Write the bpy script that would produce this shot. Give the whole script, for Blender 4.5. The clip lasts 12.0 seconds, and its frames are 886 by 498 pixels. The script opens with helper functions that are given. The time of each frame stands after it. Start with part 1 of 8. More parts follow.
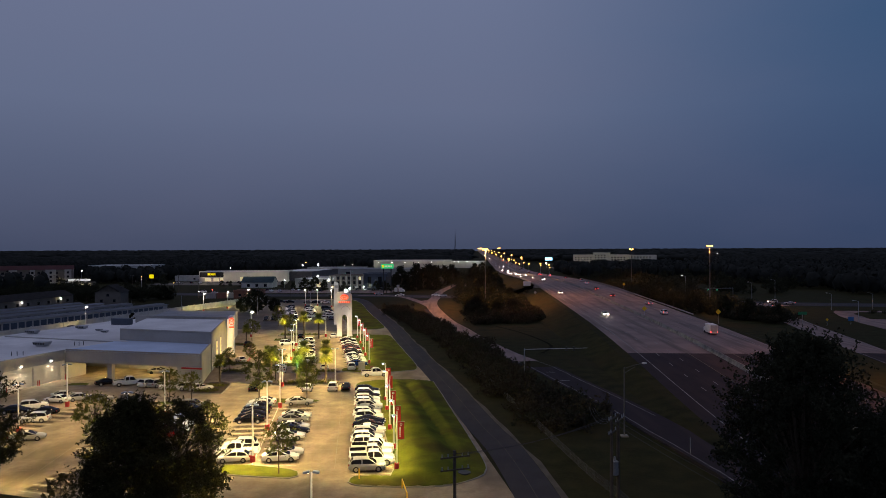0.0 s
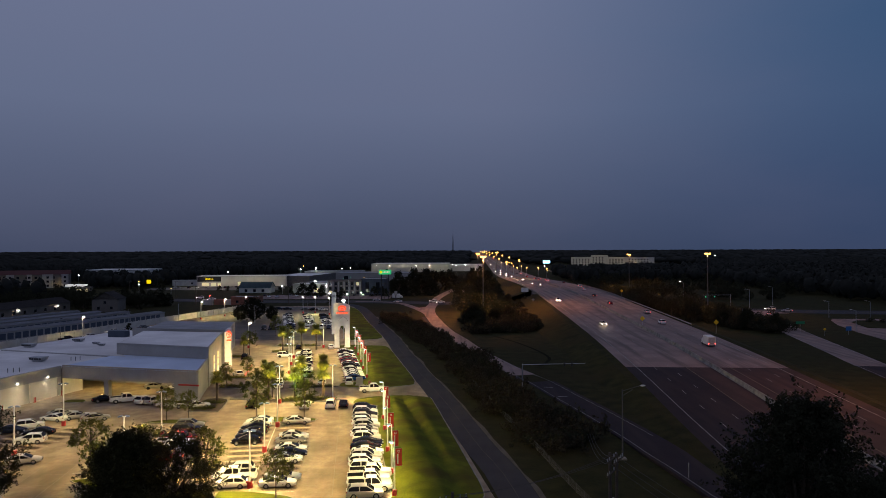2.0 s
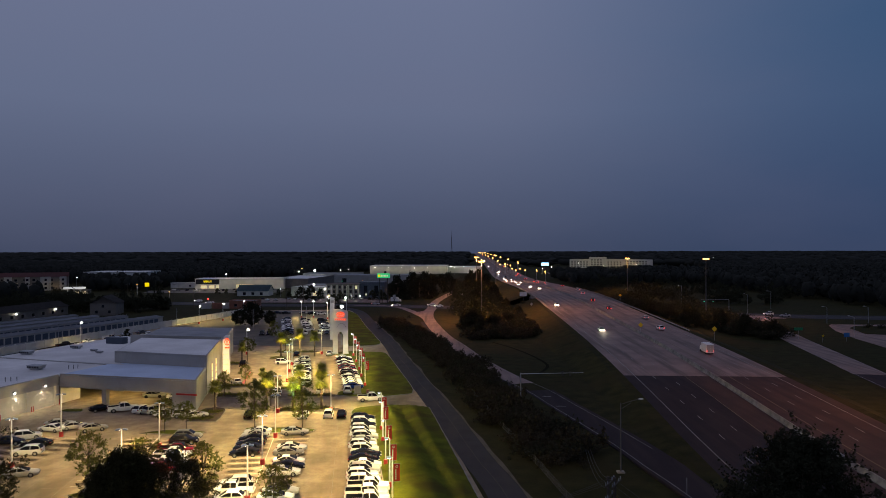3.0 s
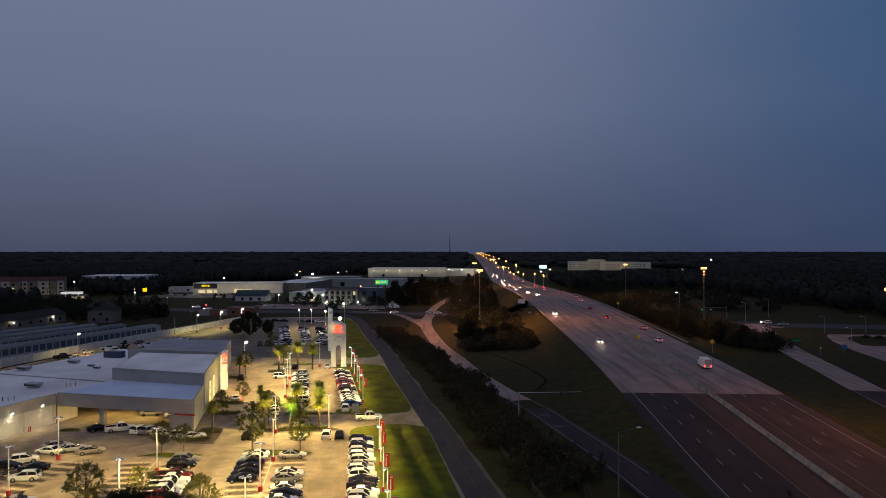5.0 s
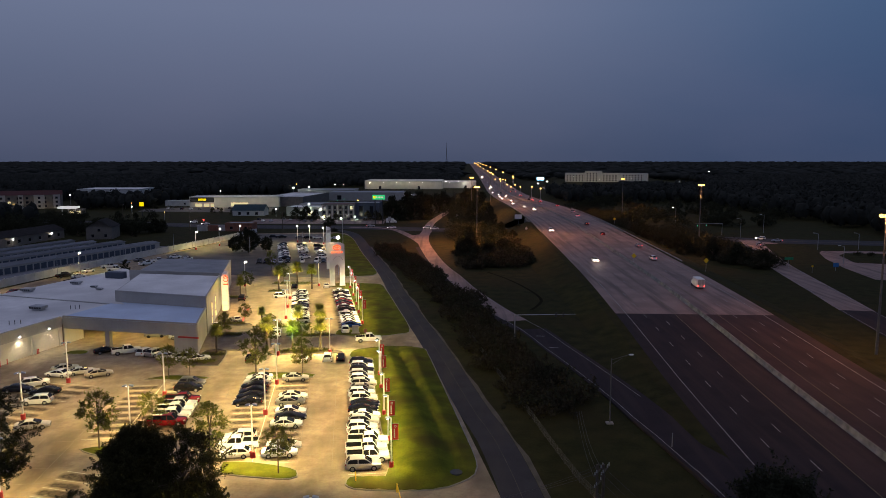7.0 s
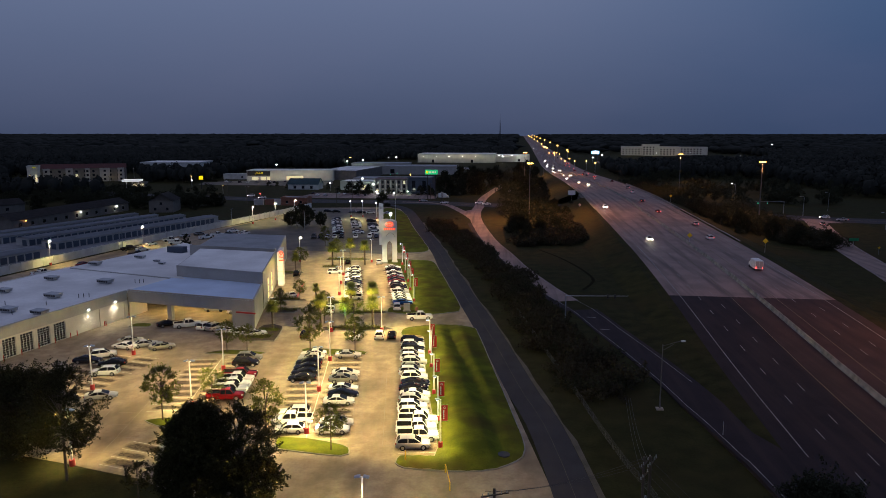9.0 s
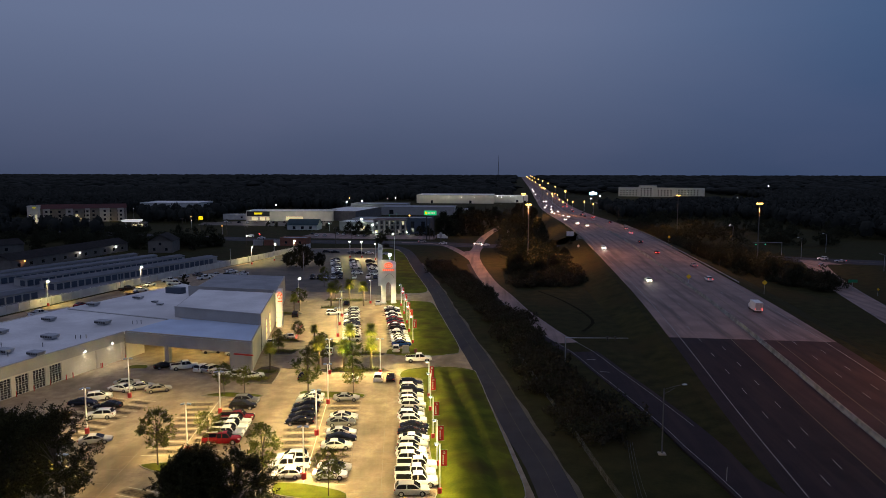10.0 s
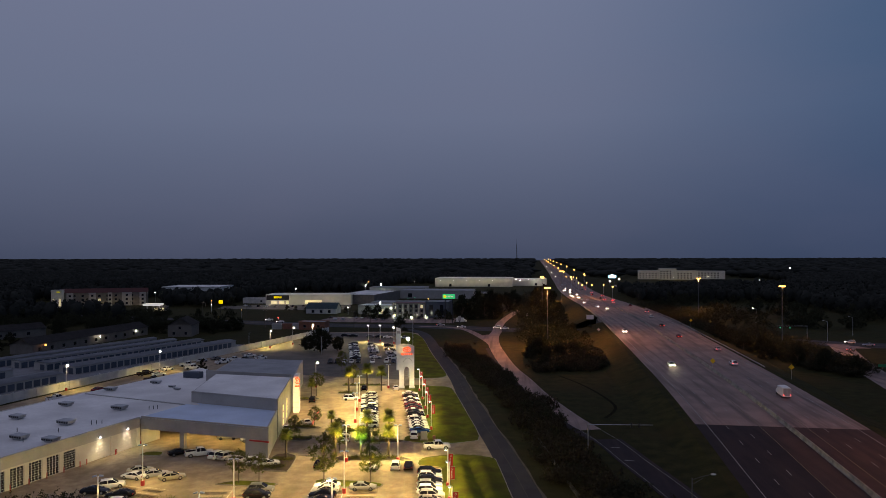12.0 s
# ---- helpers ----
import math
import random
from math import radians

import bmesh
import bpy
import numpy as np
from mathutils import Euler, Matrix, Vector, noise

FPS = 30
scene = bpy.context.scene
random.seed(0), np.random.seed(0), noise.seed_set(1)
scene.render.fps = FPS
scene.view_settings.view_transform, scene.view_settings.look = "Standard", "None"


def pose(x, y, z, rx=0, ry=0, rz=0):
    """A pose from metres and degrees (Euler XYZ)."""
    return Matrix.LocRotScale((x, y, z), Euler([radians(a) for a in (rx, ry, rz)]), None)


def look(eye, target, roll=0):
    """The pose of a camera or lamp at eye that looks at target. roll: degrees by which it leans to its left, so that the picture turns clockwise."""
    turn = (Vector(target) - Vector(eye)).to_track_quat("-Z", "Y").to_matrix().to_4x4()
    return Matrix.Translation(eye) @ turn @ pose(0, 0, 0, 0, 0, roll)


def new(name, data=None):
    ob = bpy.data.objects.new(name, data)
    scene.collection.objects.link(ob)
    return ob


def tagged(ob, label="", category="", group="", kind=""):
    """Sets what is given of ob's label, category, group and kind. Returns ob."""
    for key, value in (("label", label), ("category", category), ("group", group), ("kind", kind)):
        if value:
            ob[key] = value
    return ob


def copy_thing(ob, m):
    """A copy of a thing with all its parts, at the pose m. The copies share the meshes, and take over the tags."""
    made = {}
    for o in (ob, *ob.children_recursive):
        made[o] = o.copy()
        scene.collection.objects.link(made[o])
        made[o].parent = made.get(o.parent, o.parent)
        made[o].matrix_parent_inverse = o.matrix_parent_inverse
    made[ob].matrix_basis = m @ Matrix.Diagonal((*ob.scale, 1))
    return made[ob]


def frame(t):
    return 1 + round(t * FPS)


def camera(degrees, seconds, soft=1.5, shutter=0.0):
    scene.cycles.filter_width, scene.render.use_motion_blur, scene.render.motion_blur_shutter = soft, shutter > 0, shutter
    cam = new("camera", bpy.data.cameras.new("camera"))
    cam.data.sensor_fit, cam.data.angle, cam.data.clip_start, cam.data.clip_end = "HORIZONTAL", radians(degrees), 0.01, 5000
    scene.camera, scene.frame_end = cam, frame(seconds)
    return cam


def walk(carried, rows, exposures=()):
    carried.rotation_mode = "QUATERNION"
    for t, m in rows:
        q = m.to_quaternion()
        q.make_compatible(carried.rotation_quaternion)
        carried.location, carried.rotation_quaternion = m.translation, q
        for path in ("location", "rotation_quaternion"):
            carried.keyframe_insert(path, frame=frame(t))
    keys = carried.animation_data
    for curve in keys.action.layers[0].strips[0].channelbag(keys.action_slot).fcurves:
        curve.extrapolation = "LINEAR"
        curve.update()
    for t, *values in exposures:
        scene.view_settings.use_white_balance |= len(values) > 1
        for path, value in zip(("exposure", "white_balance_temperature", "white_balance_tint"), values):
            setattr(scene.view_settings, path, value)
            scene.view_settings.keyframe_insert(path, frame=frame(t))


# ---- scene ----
cam = camera(63.0, 12.0, 0.85)
PATH = [
    (0, (-0.373, 0.513, 27.87), (-0.383, 2.513, 27.865), -0.2),
    (0.5, (-0.366, 0.564, 28.631), (-0.375, 2.564, 28.625), -0.2),
    (1, (-0.377, 0.603, 29.466), (-0.384, 2.603, 29.461), -0.1),
    (1.5, (-0.324, 0.701, 30.219), (-0.331, 2.701, 30.216), -0.2),
    (2, (-0.366, 0.804, 31.027), (-0.37, 2.804, 31.024), -0.2),
    (2.5, (-0.387, 0.843, 31.879), (-0.389, 2.843, 31.877), -0.1),
    (3, (-0.348, 0.85, 32.834), (-0.348, 2.85, 32.833), -0.1),
    (5, (-0.359, 0.94, 37.003), (-0.354, 2.94, 37.001), -0.0),
    (5.5, (-0.176, 0.742, 37.779), (-0.171, 2.742, 37.779), -0.1),
    (6, (-0.264, 0.664, 38.685), (-0.257, 2.664, 38.652), -0.1),
    (6.5, (-0.392, 0.676, 39.559), (-0.382, 2.671, 39.409), -0.1),
    (7, (-0.602, 0.596, 40.334), (-0.588, 2.58, 40.083), 0.0),
    (9, (-0.378, 0.195, 41.98), (-0.508, 2.164, 41.654), -0.0),
    (9.5, (-0.41, 0.148, 42.151), (-0.539, 2.121, 41.85), 0.0),
    (10, (-0.539, 0.215, 42.274), (-0.666, 2.199, 42.058), 0.1),
    (10.5, (-0.61, 0.383, 42.322), (-0.736, 2.377, 42.221), -0.0),
    (11, (-0.688, 0.476, 42.276), (-0.812, 2.472, 42.252), 0.0),
    (11.5, (-0.658, 0.292, 42.258), (-0.823, 2.286, 42.269), -0.0),
    (12, (-0.548, 0.254, 42.308), (-0.727, 2.246, 42.322), -0.1),
]
walk(cam, [(t, look(eye, aim, roll)) for t, eye, aim, roll in PATH], [(0, -0.05, 6480, 12), (3, -0.05, 6520, 12), (5, 0.04, 6650, 11), (6.5, 0.15, 6600, 11), (7.2, 0.16, 6600, 11), (9, 0.10, 6150, 10), (10, 0.09, 6250, 10), (11, 0.04, 6700, 11), (12, 0.03, 6850, 11)])

# ---------------------------------------------------------------- dusk sky
world = bpy.data.worlds.new("dusk_sky")
scene.world = world
world.use_nodes = True
wt = world.node_tree
wt.nodes.clear()
w_out = wt.nodes.new("ShaderNodeOutputWorld")
w_bg = wt.nodes.new("ShaderNodeBackground")
w_co = wt.nodes.new("ShaderNodeTexCoord")
w_sep = wt.nodes.new("ShaderNodeSeparateXYZ")
wt.links.new(w_co.outputs["Generated"], w_sep.inputs[0])


def ramp_node(tree, stops):
    r = tree.nodes.new("ShaderNodeValToRGB")
    els = r.color_ramp.elements
    while len(els) < len(stops):
        els.new(0.5)
    for el, (pos, col) in zip(els, stops):
        el.position, el.color = pos, (*col, 1)
    return r


# height above the horizon: after-sunset side (west, lighter and greyer) and the night side (bluer)
w_map = wt.nodes.new("ShaderNodeMapRange")
w_map.inputs["From Min"].default_value, w_map.inputs["From Max"].default_value = -0.02, 1.0
wt.links.new(w_sep.outputs["Z"], w_map.inputs["Value"])
w_west = ramp_node(wt, [(0.015, (0.053, 0.068, 0.120)), (0.10, (0.088, 0.110, 0.183)), (0.20, (0.126, 0.156, 0.250)),
                        (0.34, (0.146, 0.178, 0.285)), (0.62, (0.176, 0.197, 0.308)), (1.0, (0.242, 0.243, 0.350))])
w_east = ramp_node(wt, [(0.015, (0.034, 0.057, 0.120)), (0.10, (0.040, 0.071, 0.150)), (0.20, (0.047, 0.090, 0.183)),
                        (0.34, (0.034, 0.088, 0.188)), (0.62, (0.125, 0.160, 0.272)), (1.0, (0.242, 0.243, 0.350))])
for r in (w_west, w_east):
    wt.links.new(w_map.outputs[0], r.inputs[0])
w_side = wt.nodes.new("ShaderNodeMapRange")
w_side.inputs["From Min"].default_value, w_side.inputs["From Max"].default_value = 0.0, 0.60
w_side.interpolation_type = "SMOOTHSTEP"
wt.links.new(w_sep.outputs["X"], w_side.inputs["Value"])
w_mix = wt.nodes.new("ShaderNodeMixRGB")
wt.links.new(w_side.outputs[0], w_mix.inputs[0])
wt.links.new(w_west.outputs[0], w_mix.inputs[1])
wt.links.new(w_east.outputs[0], w_mix.inputs[2])
# faint high cloud
w_noise = wt.nodes.new("ShaderNodeTexNoise")
w_noise.inputs["Scale"].default_value, w_noise.inputs["Detail"].default_value = 2.6, 4.0
w_stretch = wt.nodes.new("ShaderNodeMapping")
w_stretch.inputs["Scale"].default_value = (1.0, 1.0, 3.0)
wt.links.new(w_co.outputs["Generated"], w_stretch.inputs[0])
wt.links.new(w_stretch.outputs[0], w_noise.inputs["Vector"])
w_cl = wt.nodes.new("ShaderNodeMapRange")
w_cl.inputs["From Min"].default_value, w_cl.inputs["From Max"].default_value = 0.45, 0.8
w_cl.inputs["To Max"].default_value = 0.12
wt.links.new(w_noise.outputs[0], w_cl.inputs["Value"])
w_mix2 = wt.nodes.new("ShaderNodeMixRGB")
w_mix2.inputs[2].default_value = (0.165, 0.155, 0.235, 1)
wt.links.new(w_cl.outputs[0], w_mix2.inputs[0])
wt.links.new(w_mix.outputs[0], w_mix2.inputs[1])
wt.links.new(w_mix2.outputs[0], w_bg.inputs[0])
w_bg.inputs["Strength"].default_value = 1.0
wt.links.new(w_bg.outputs[0], w_out.inputs[0])


def spot(name, at, aim, power, color, cone=140, blend=0.8, size=0.35):
    data = bpy.data.lights.new(name, "SPOT")
    data.energy, data.color, data.spot_size, data.spot_blend, data.shadow_soft_size = power, color, radians(cone), blend, size
    ob = new(name, data)
    ob.matrix_basis = look(at, aim)
    return ob


def point(name, at, power, color, size=0.25):
    data = bpy.data.lights.new(name, "POINT")
    data.energy, data.color, data.shadow_soft_size = power, color, size
    ob = new(name, data)
    ob.matrix_basis = Matrix.Translation(at)
    return ob


WARM = (1.0, 0.725, 0.27)
SODIUM = (1.0, 0.40, 0.13)
COOL = (0.95, 1.0, 0.95)
LOT_POWER = 13600

# ---------------------------------------------------------------- materials
def material(name, a, b=None, rough=0.8, metal=0.0, scale=1.0, fine=12.0, bump=0.0, spec=0.4, vary=0.0, island=0.0, big=None, big_scale=0.04, streak=1.0, lucid=0.0):
    """Two colours mixed by coarse and fine noise over the object's own metres; vary: by object; island: by loose piece; big: a third, broad stain; lucid: how far light passes through a leaf."""
    m = bpy.data.materials.new(name)
    m.use_nodes = True
    t = m.node_tree
    p = t.nodes["Principled BSDF"]
    p.inputs["Roughness"].default_value, p.inputs["Metallic"].default_value = rough, metal
    p.inputs["Specular IOR Level"].default_value = spec
    b = b or tuple(c * 0.8 for c in a)
    co = t.nodes.new("ShaderNodeTexCoord")
    n1, n2 = t.nodes.new("ShaderNodeTexNoise"), t.nodes.new("ShaderNodeTexNoise")
    for n, s, d in ((n1, scale, 5.0), (n2, fine, 3.0)):
        n.inputs["Scale"].default_value, n.inputs["Detail"].default_value = s, d
        t.links.new(co.outputs["Object"], n.inputs["Vector"])
    add = t.nodes.new("ShaderNodeMath")
    add.operation = "MULTIPLY_ADD"
    t.links.new(n2.outputs[0], add.inputs[0])
    add.inputs[1].default_value = 0.35
    t.links.new(n1.outputs[0], add.inputs[2])
    rg = t.nodes.new("ShaderNodeMapRange")
    rg.inputs["From Min"].default_value, rg.inputs["From Max"].default_value = 0.5, 0.85
    t.links.new(add.outputs[0], rg.inputs["Value"])
    mx = t.nodes.new("ShaderNodeMixRGB")
    mx.inputs[1].default_value, mx.inputs[2].default_value = (*a, 1), (*b, 1)
    t.links.new(rg.outputs[0], mx.inputs[0])
    col = mx.outputs[0]
    if big:
        n3 = t.nodes.new("ShaderNodeTexNoise")
        n3.inputs["Scale"].default_value, n3.inputs["Detail"].default_value = big_scale, 6.0
        mp = t.nodes.new("ShaderNodeMapping")
        mp.inputs["Scale"].default_value = (1.0, streak, 1.0)
        t.links.new(co.outputs["Object"], mp.inputs[0])
        t.links.new(mp.outputs[0], n3.inputs["Vector"])
        r3 = t.nodes.new("ShaderNodeMapRange")
        r3.inputs["From Min"].default_value, r3.inputs["From Max"].default_value = 0.46, 0.68
        t.links.new(n3.outputs[0], r3.inputs["Value"])
        m3 = t.nodes.new("ShaderNodeMixRGB")
        m3.inputs[2].default_value = (*big, 1)
        t.links.new(r3.outputs[0], m3.inputs[0])
        t.links.new(col, m3.inputs[1])
        col = m3.outputs[0]
    if vary or island:
        src = t.nodes.new("ShaderNodeObjectInfo" if vary else "ShaderNodeNewGeometry")
        k = vary or island
        r4 = t.nodes.new("ShaderNodeMapRange")
        r4.inputs["To Min"].default_value, r4.inputs["To Max"].default_value = 1 - k, 1 + k
        t.links.new(src.outputs["Random" if vary else "Random Per Island"], r4.inputs["Value"])
        m4 = t.nodes.new("ShaderNodeVectorMath")
        m4.operation = "SCALE"
        t.links.new(col, m4.inputs[0])
        t.links.new(r4.outputs[0], m4.inputs["Scale"])
        col = m4.outputs[0]
    t.links.new(col, p.inputs["Base Color"])
    if bump:
        bp = t.nodes.new("ShaderNodeBump")
        bp.inputs["Strength"].default_value, bp.inputs["Distance"].default_value = bump, 0.05
        t.links.new(n2.outputs[0], bp.inputs["Height"])
        t.links.new(bp.outputs[0], p.inputs["Normal"])
    if lucid:
        tr, ms = t.nodes.new("ShaderNodeBsdfTranslucent"), t.nodes.new("ShaderNodeMixShader")
        t.links.new(col, tr.inputs["Color"])
        ms.inputs[0].default_value = lucid
        t.links.new(p.outputs[0], ms.inputs[1])
        t.links.new(tr.outputs[0], ms.inputs[2])
        t.links.new(ms.outputs[0], t.nodes["Material Output"].inputs["Surface"])
    return m


def glow(name, color, strength):
    m = bpy.data.materials.new(name)
    m.use_nodes = True
    p = m.node_tree.nodes["Principled BSDF"]
    p.inputs["Base Color"].default_value = (*color, 1)
    p.inputs["Emission Color"].default_value = (*color, 1)
    p.inputs["Emission Strength"].default_value = strength
    return m


M = {
    "grass": material("grass", (0.036, 0.036, 0.0125), (0.0185, 0.019, 0.007), 0.95, scale=0.3, fine=2.6, bump=0.6, spec=0.05, big=(0.033, 0.028, 0.011), big_scale=0.05),
    "lawn": material("watered_lawn", (0.128, 0.145, 0.013), (0.070, 0.083, 0.009), 0.95, scale=0.35, fine=4.0, bump=0.7, spec=0.05, big=(0.070, 0.060, 0.013), big_scale=0.16),
    "lot": material("lot_concrete", (0.36, 0.285, 0.196), (0.245, 0.188, 0.126), 0.85, scale=0.45, fine=2.4, bump=0.25, spec=0.15, big=(0.165, 0.124, 0.082), big_scale=0.16, streak=0.4),
    "asphalt": material("asphalt", (0.105, 0.092, 0.075), (0.066, 0.058, 0.047), 0.8, scale=0.3, fine=9.0, bump=0.2, big=(0.13, 0.112, 0.088), big_scale=0.1),
    "new_asphalt": material("new_asphalt", (0.0235, 0.0178, 0.0212), (0.0158, 0.0120, 0.0146), 0.85, scale=0.2, fine=5.0, bump=0.25, spec=0.15, big=(0.034, 0.024, 0.024), big_scale=0.5, streak=0.06),
    "frontage": material("frontage_asphalt", (0.043, 0.042, 0.048), (0.031, 0.030, 0.035), 0.85, scale=0.25, fine=5.0, bump=0.25, spec=0.15, big=(0.050, 0.045, 0.045), big_scale=0.3, streak=0.2),
    "hw_concrete": material("highway_concrete", (0.285, 0.207, 0.182), (0.203, 0.148, 0.130), 0.8, scale=0.15, fine=3.0, bump=0.15, spec=0.2, big=(0.128, 0.097, 0.088), big_scale=0.5, streak=0.05),
    "red_shoulder": material("red_shoulder", (0.062, 0.037, 0.033), (0.042, 0.026, 0.023), 0.85, scale=0.15, fine=5.0, bump=0.2, spec=0.15, big=(0.034, 0.023, 0.021), big_scale=0.5, streak=0.06),
    "yard": material("yard_concrete", (0.20, 0.205, 0.22), (0.145, 0.15, 0.16), 0.85, scale=0.2, fine=3.0, bump=0.15, big=(0.17, 0.17, 0.175), big_scale=0.08),
    "kerb": material("kerb_concrete", (0.30, 0.27, 0.22), (0.19, 0.17, 0.135), 0.8, scale=0.5, fine=6.0, bump=0.15),
    "barrier": material("barrier_concrete", (0.27, 0.255, 0.235), (0.12, 0.114, 0.106), 0.85, scale=0.5, fine=4.0, bump=0.2, island=0.12),
    "line": material("white_line", (0.36, 0.35, 0.33), (0.09, 0.088, 0.085), 0.7, scale=1.6, fine=9.0),
    "lot_line": material("worn_stall_line", (0.70, 0.65, 0.54), (0.40, 0.35, 0.27), 0.75, scale=1.4, fine=8.0),
    "yellow_line": material("yellow_line", (0.15, 0.112, 0.05), (0.07, 0.056, 0.035), 0.7, scale=1.2),
    "stain": material("tyre_stain", (0.20, 0.165, 0.12), (0.27, 0.225, 0.165), 0.7, scale=0.6, fine=3.0),
    "roof": material("white_roof_membrane", (0.83, 0.82, 0.79), (0.66, 0.65, 0.62), 0.7, scale=0.12, fine=1.6, bump=0.05, big=(0.56, 0.55, 0.53), big_scale=0.05),
    "roof_blue": material("pale_blue_roof_sheet", (0.56, 0.66, 0.80), (0.46, 0.55, 0.68), 0.6, scale=0.15, fine=1.8, bump=0.05, big=(0.44, 0.52, 0.63), big_scale=0.07),
    "roof_dark": material("grey_roof_membrane", (0.30, 0.31, 0.32), (0.22, 0.23, 0.24), 0.8, scale=0.2, fine=2.0),
    "cream": material("cream_wall_panel", (0.60, 0.565, 0.50), (0.51, 0.48, 0.42), 0.7, scale=0.2, fine=3.0, bump=0.05),
    "panel": material("grey_wall_panel", (0.40, 0.385, 0.36), (0.34, 0.325, 0.30), 0.6, scale=0.3, fine=3.0),
    "white": material("white_painted_metal", (0.78, 0.77, 0.73), (0.68, 0.67, 0.63), 0.45, scale=0.6, fine=5.0),
    "white_brick": material("painted_block", (0.60, 0.59, 0.56), (0.48, 0.47, 0.44), 0.75, scale=0.4, fine=6.0),
    "red": material("red_paint", (0.50, 0.035, 0.03), (0.38, 0.03, 0.025), 0.5, scale=0.8),
    "red_brick": material("red_brickwork", (0.28, 0.12, 0.075), (0.20, 0.085, 0.055), 0.85, scale=0.6, fine=8.0),
    "blue_head": material("lamp_housing", (0.30, 0.36, 0.50), (0.24, 0.29, 0.42), 0.4, 0.6, scale=2.0),
    "steel": material("galvanised_steel", (0.45, 0.46, 0.47), (0.33, 0.34, 0.35), 0.45, 0.7, scale=1.5),
    "dark_metal": material("dark_metal", (0.05, 0.05, 0.055), (0.035, 0.035, 0.04), 0.5, 0.4, scale=1.5),
    "mast_steel": material("weathered_mast_steel", (0.12, 0.115, 0.11), (0.08, 0.077, 0.073), 0.7, scale=1.5),
    "siding": material("tan_siding", (0.19, 0.168, 0.145), (0.14, 0.124, 0.108), 0.8, scale=0.4, fine=5.0),
    "wood_pole": material("weathered_pole", (0.11, 0.085, 0.06), (0.07, 0.055, 0.04), 0.9, scale=1.5, fine=14.0, bump=0.3),
    "bark": material("bark", (0.12, 0.09, 0.06), (0.075, 0.055, 0.038), 0.95, scale=2.0, fine=14.0, bump=0.5),
    "leaf": material("oak_leaf", (0.062, 0.058, 0.022), (0.040, 0.038, 0.015), 0.85, scale=0.5, spec=0.04, island=0.35, lucid=0.35),
    "leaf_light": material("elm_leaf", (0.15, 0.155, 0.032), (0.10, 0.108, 0.024), 0.7, scale=0.5, spec=0.1, island=0.4, lucid=0.45),
    "leaf_dark": material("pine_leaf", (0.049, 0.051, 0.031), (0.034, 0.036, 0.022), 0.9, scale=0.5, spec=0.03, island=0.3, lucid=0.45),
    "leaf_brown": material("autumn_brush_leaf", (0.064, 0.056, 0.036), (0.042, 0.037, 0.024), 0.85, scale=0.5, spec=0.03, island=0.35, lucid=0.45),
    "palm": material("palm_frond", (0.25, 0.26, 0.045), (0.17, 0.185, 0.032), 0.6, scale=0.6, spec=0.15, island=0.35, lucid=0.5),
    "woods": material("distant_woods", (0.028, 0.030, 0.026), (0.024, 0.026, 0.0225), 0.95, scale=0.05, fine=0.4, spec=0.05, island=0.22),
    "glass": material("car_glass", (0.010, 0.010, 0.011), (0.008, 0.008, 0.009), 0.12, scale=1.0, spec=0.22),
    "tyre": material("tyre_rubber", (0.022, 0.022, 0.022), (0.016, 0.016, 0.016), 0.9, scale=5.0),
    "rim": material("alloy_rim", (0.42, 0.42, 0.43), (0.30, 0.30, 0.31), 0.35, 0.8, scale=4.0),
    "lens": material("clear_lens", (0.55, 0.55, 0.55), (0.45, 0.45, 0.46), 0.15, scale=4.0, spec=0.6),
    "tail": material("red_lens", (0.30, 0.012, 0.01), (0.24, 0.01, 0.008), 0.2, scale=4.0, spec=0.6),
    "liner": material("bed_liner", (0.009, 0.009, 0.009), (0.006, 0.006, 0.006), 1.0, scale=3.0, spec=0.02),
    "trim": material("black_trim", (0.028, 0.028, 0.03), (0.02, 0.02, 0.02), 0.7, scale=3.0),
    "mulch": material("mulch_bed", (0.075, 0.052, 0.032), (0.045, 0.033, 0.02), 0.95, scale=0.8, fine=7.0, bump=0.5),
    "dirt": material("bare_dirt", (0.11, 0.095, 0.07), (0.06, 0.052, 0.036), 0.95, scale=0.3, fine=4.0, bump=0.3),
    "shed_roof": material("galvanised_shed_roof", (0.27, 0.29, 0.325), (0.205, 0.22, 0.25), 0.65, scale=0.3, fine=3.0),
    "shed_door": material("blue_roller_door", (0.062, 0.080, 0.112), (0.048, 0.064, 0.092), 0.5, scale=0.6, vary=0.15),
    "window": material("dark_window", (0.02, 0.022, 0.027), (0.015, 0.017, 0.02), 0.1, scale=1.0, spec=0.6),
    "shingle": material("dark_shingle", (0.055, 0.05, 0.05), (0.035, 0.033, 0.033), 0.9, scale=0.6, fine=6.0, bump=0.3),
    "maroon": material("maroon_metal_roof", (0.15, 0.035, 0.035), (0.11, 0.03, 0.03), 0.6, scale=0.4),
    "teal": material("teal_metal_roof", (0.05, 0.11, 0.13), (0.04, 0.085, 0.10), 0.55, scale=0.4),
    "yellow_sign": material("yellow_sign", (0.90, 0.58, 0.02), (0.82, 0.50, 0.02), 0.5, scale=1.5),
    "green_sign": material("green_sign", (0.02, 0.22, 0.09), (0.018, 0.18, 0.075), 0.5, scale=1.5),
    "blue_sign": material("blue_sign", (0.03, 0.16, 0.40), (0.025, 0.13, 0.34), 0.5, scale=1.5),
    "ditch_dark": material("dark_ditch", (0.017, 0.016, 0.008), (0.011, 0.010, 0.006), 1.0, scale=0.5, spec=0.02),
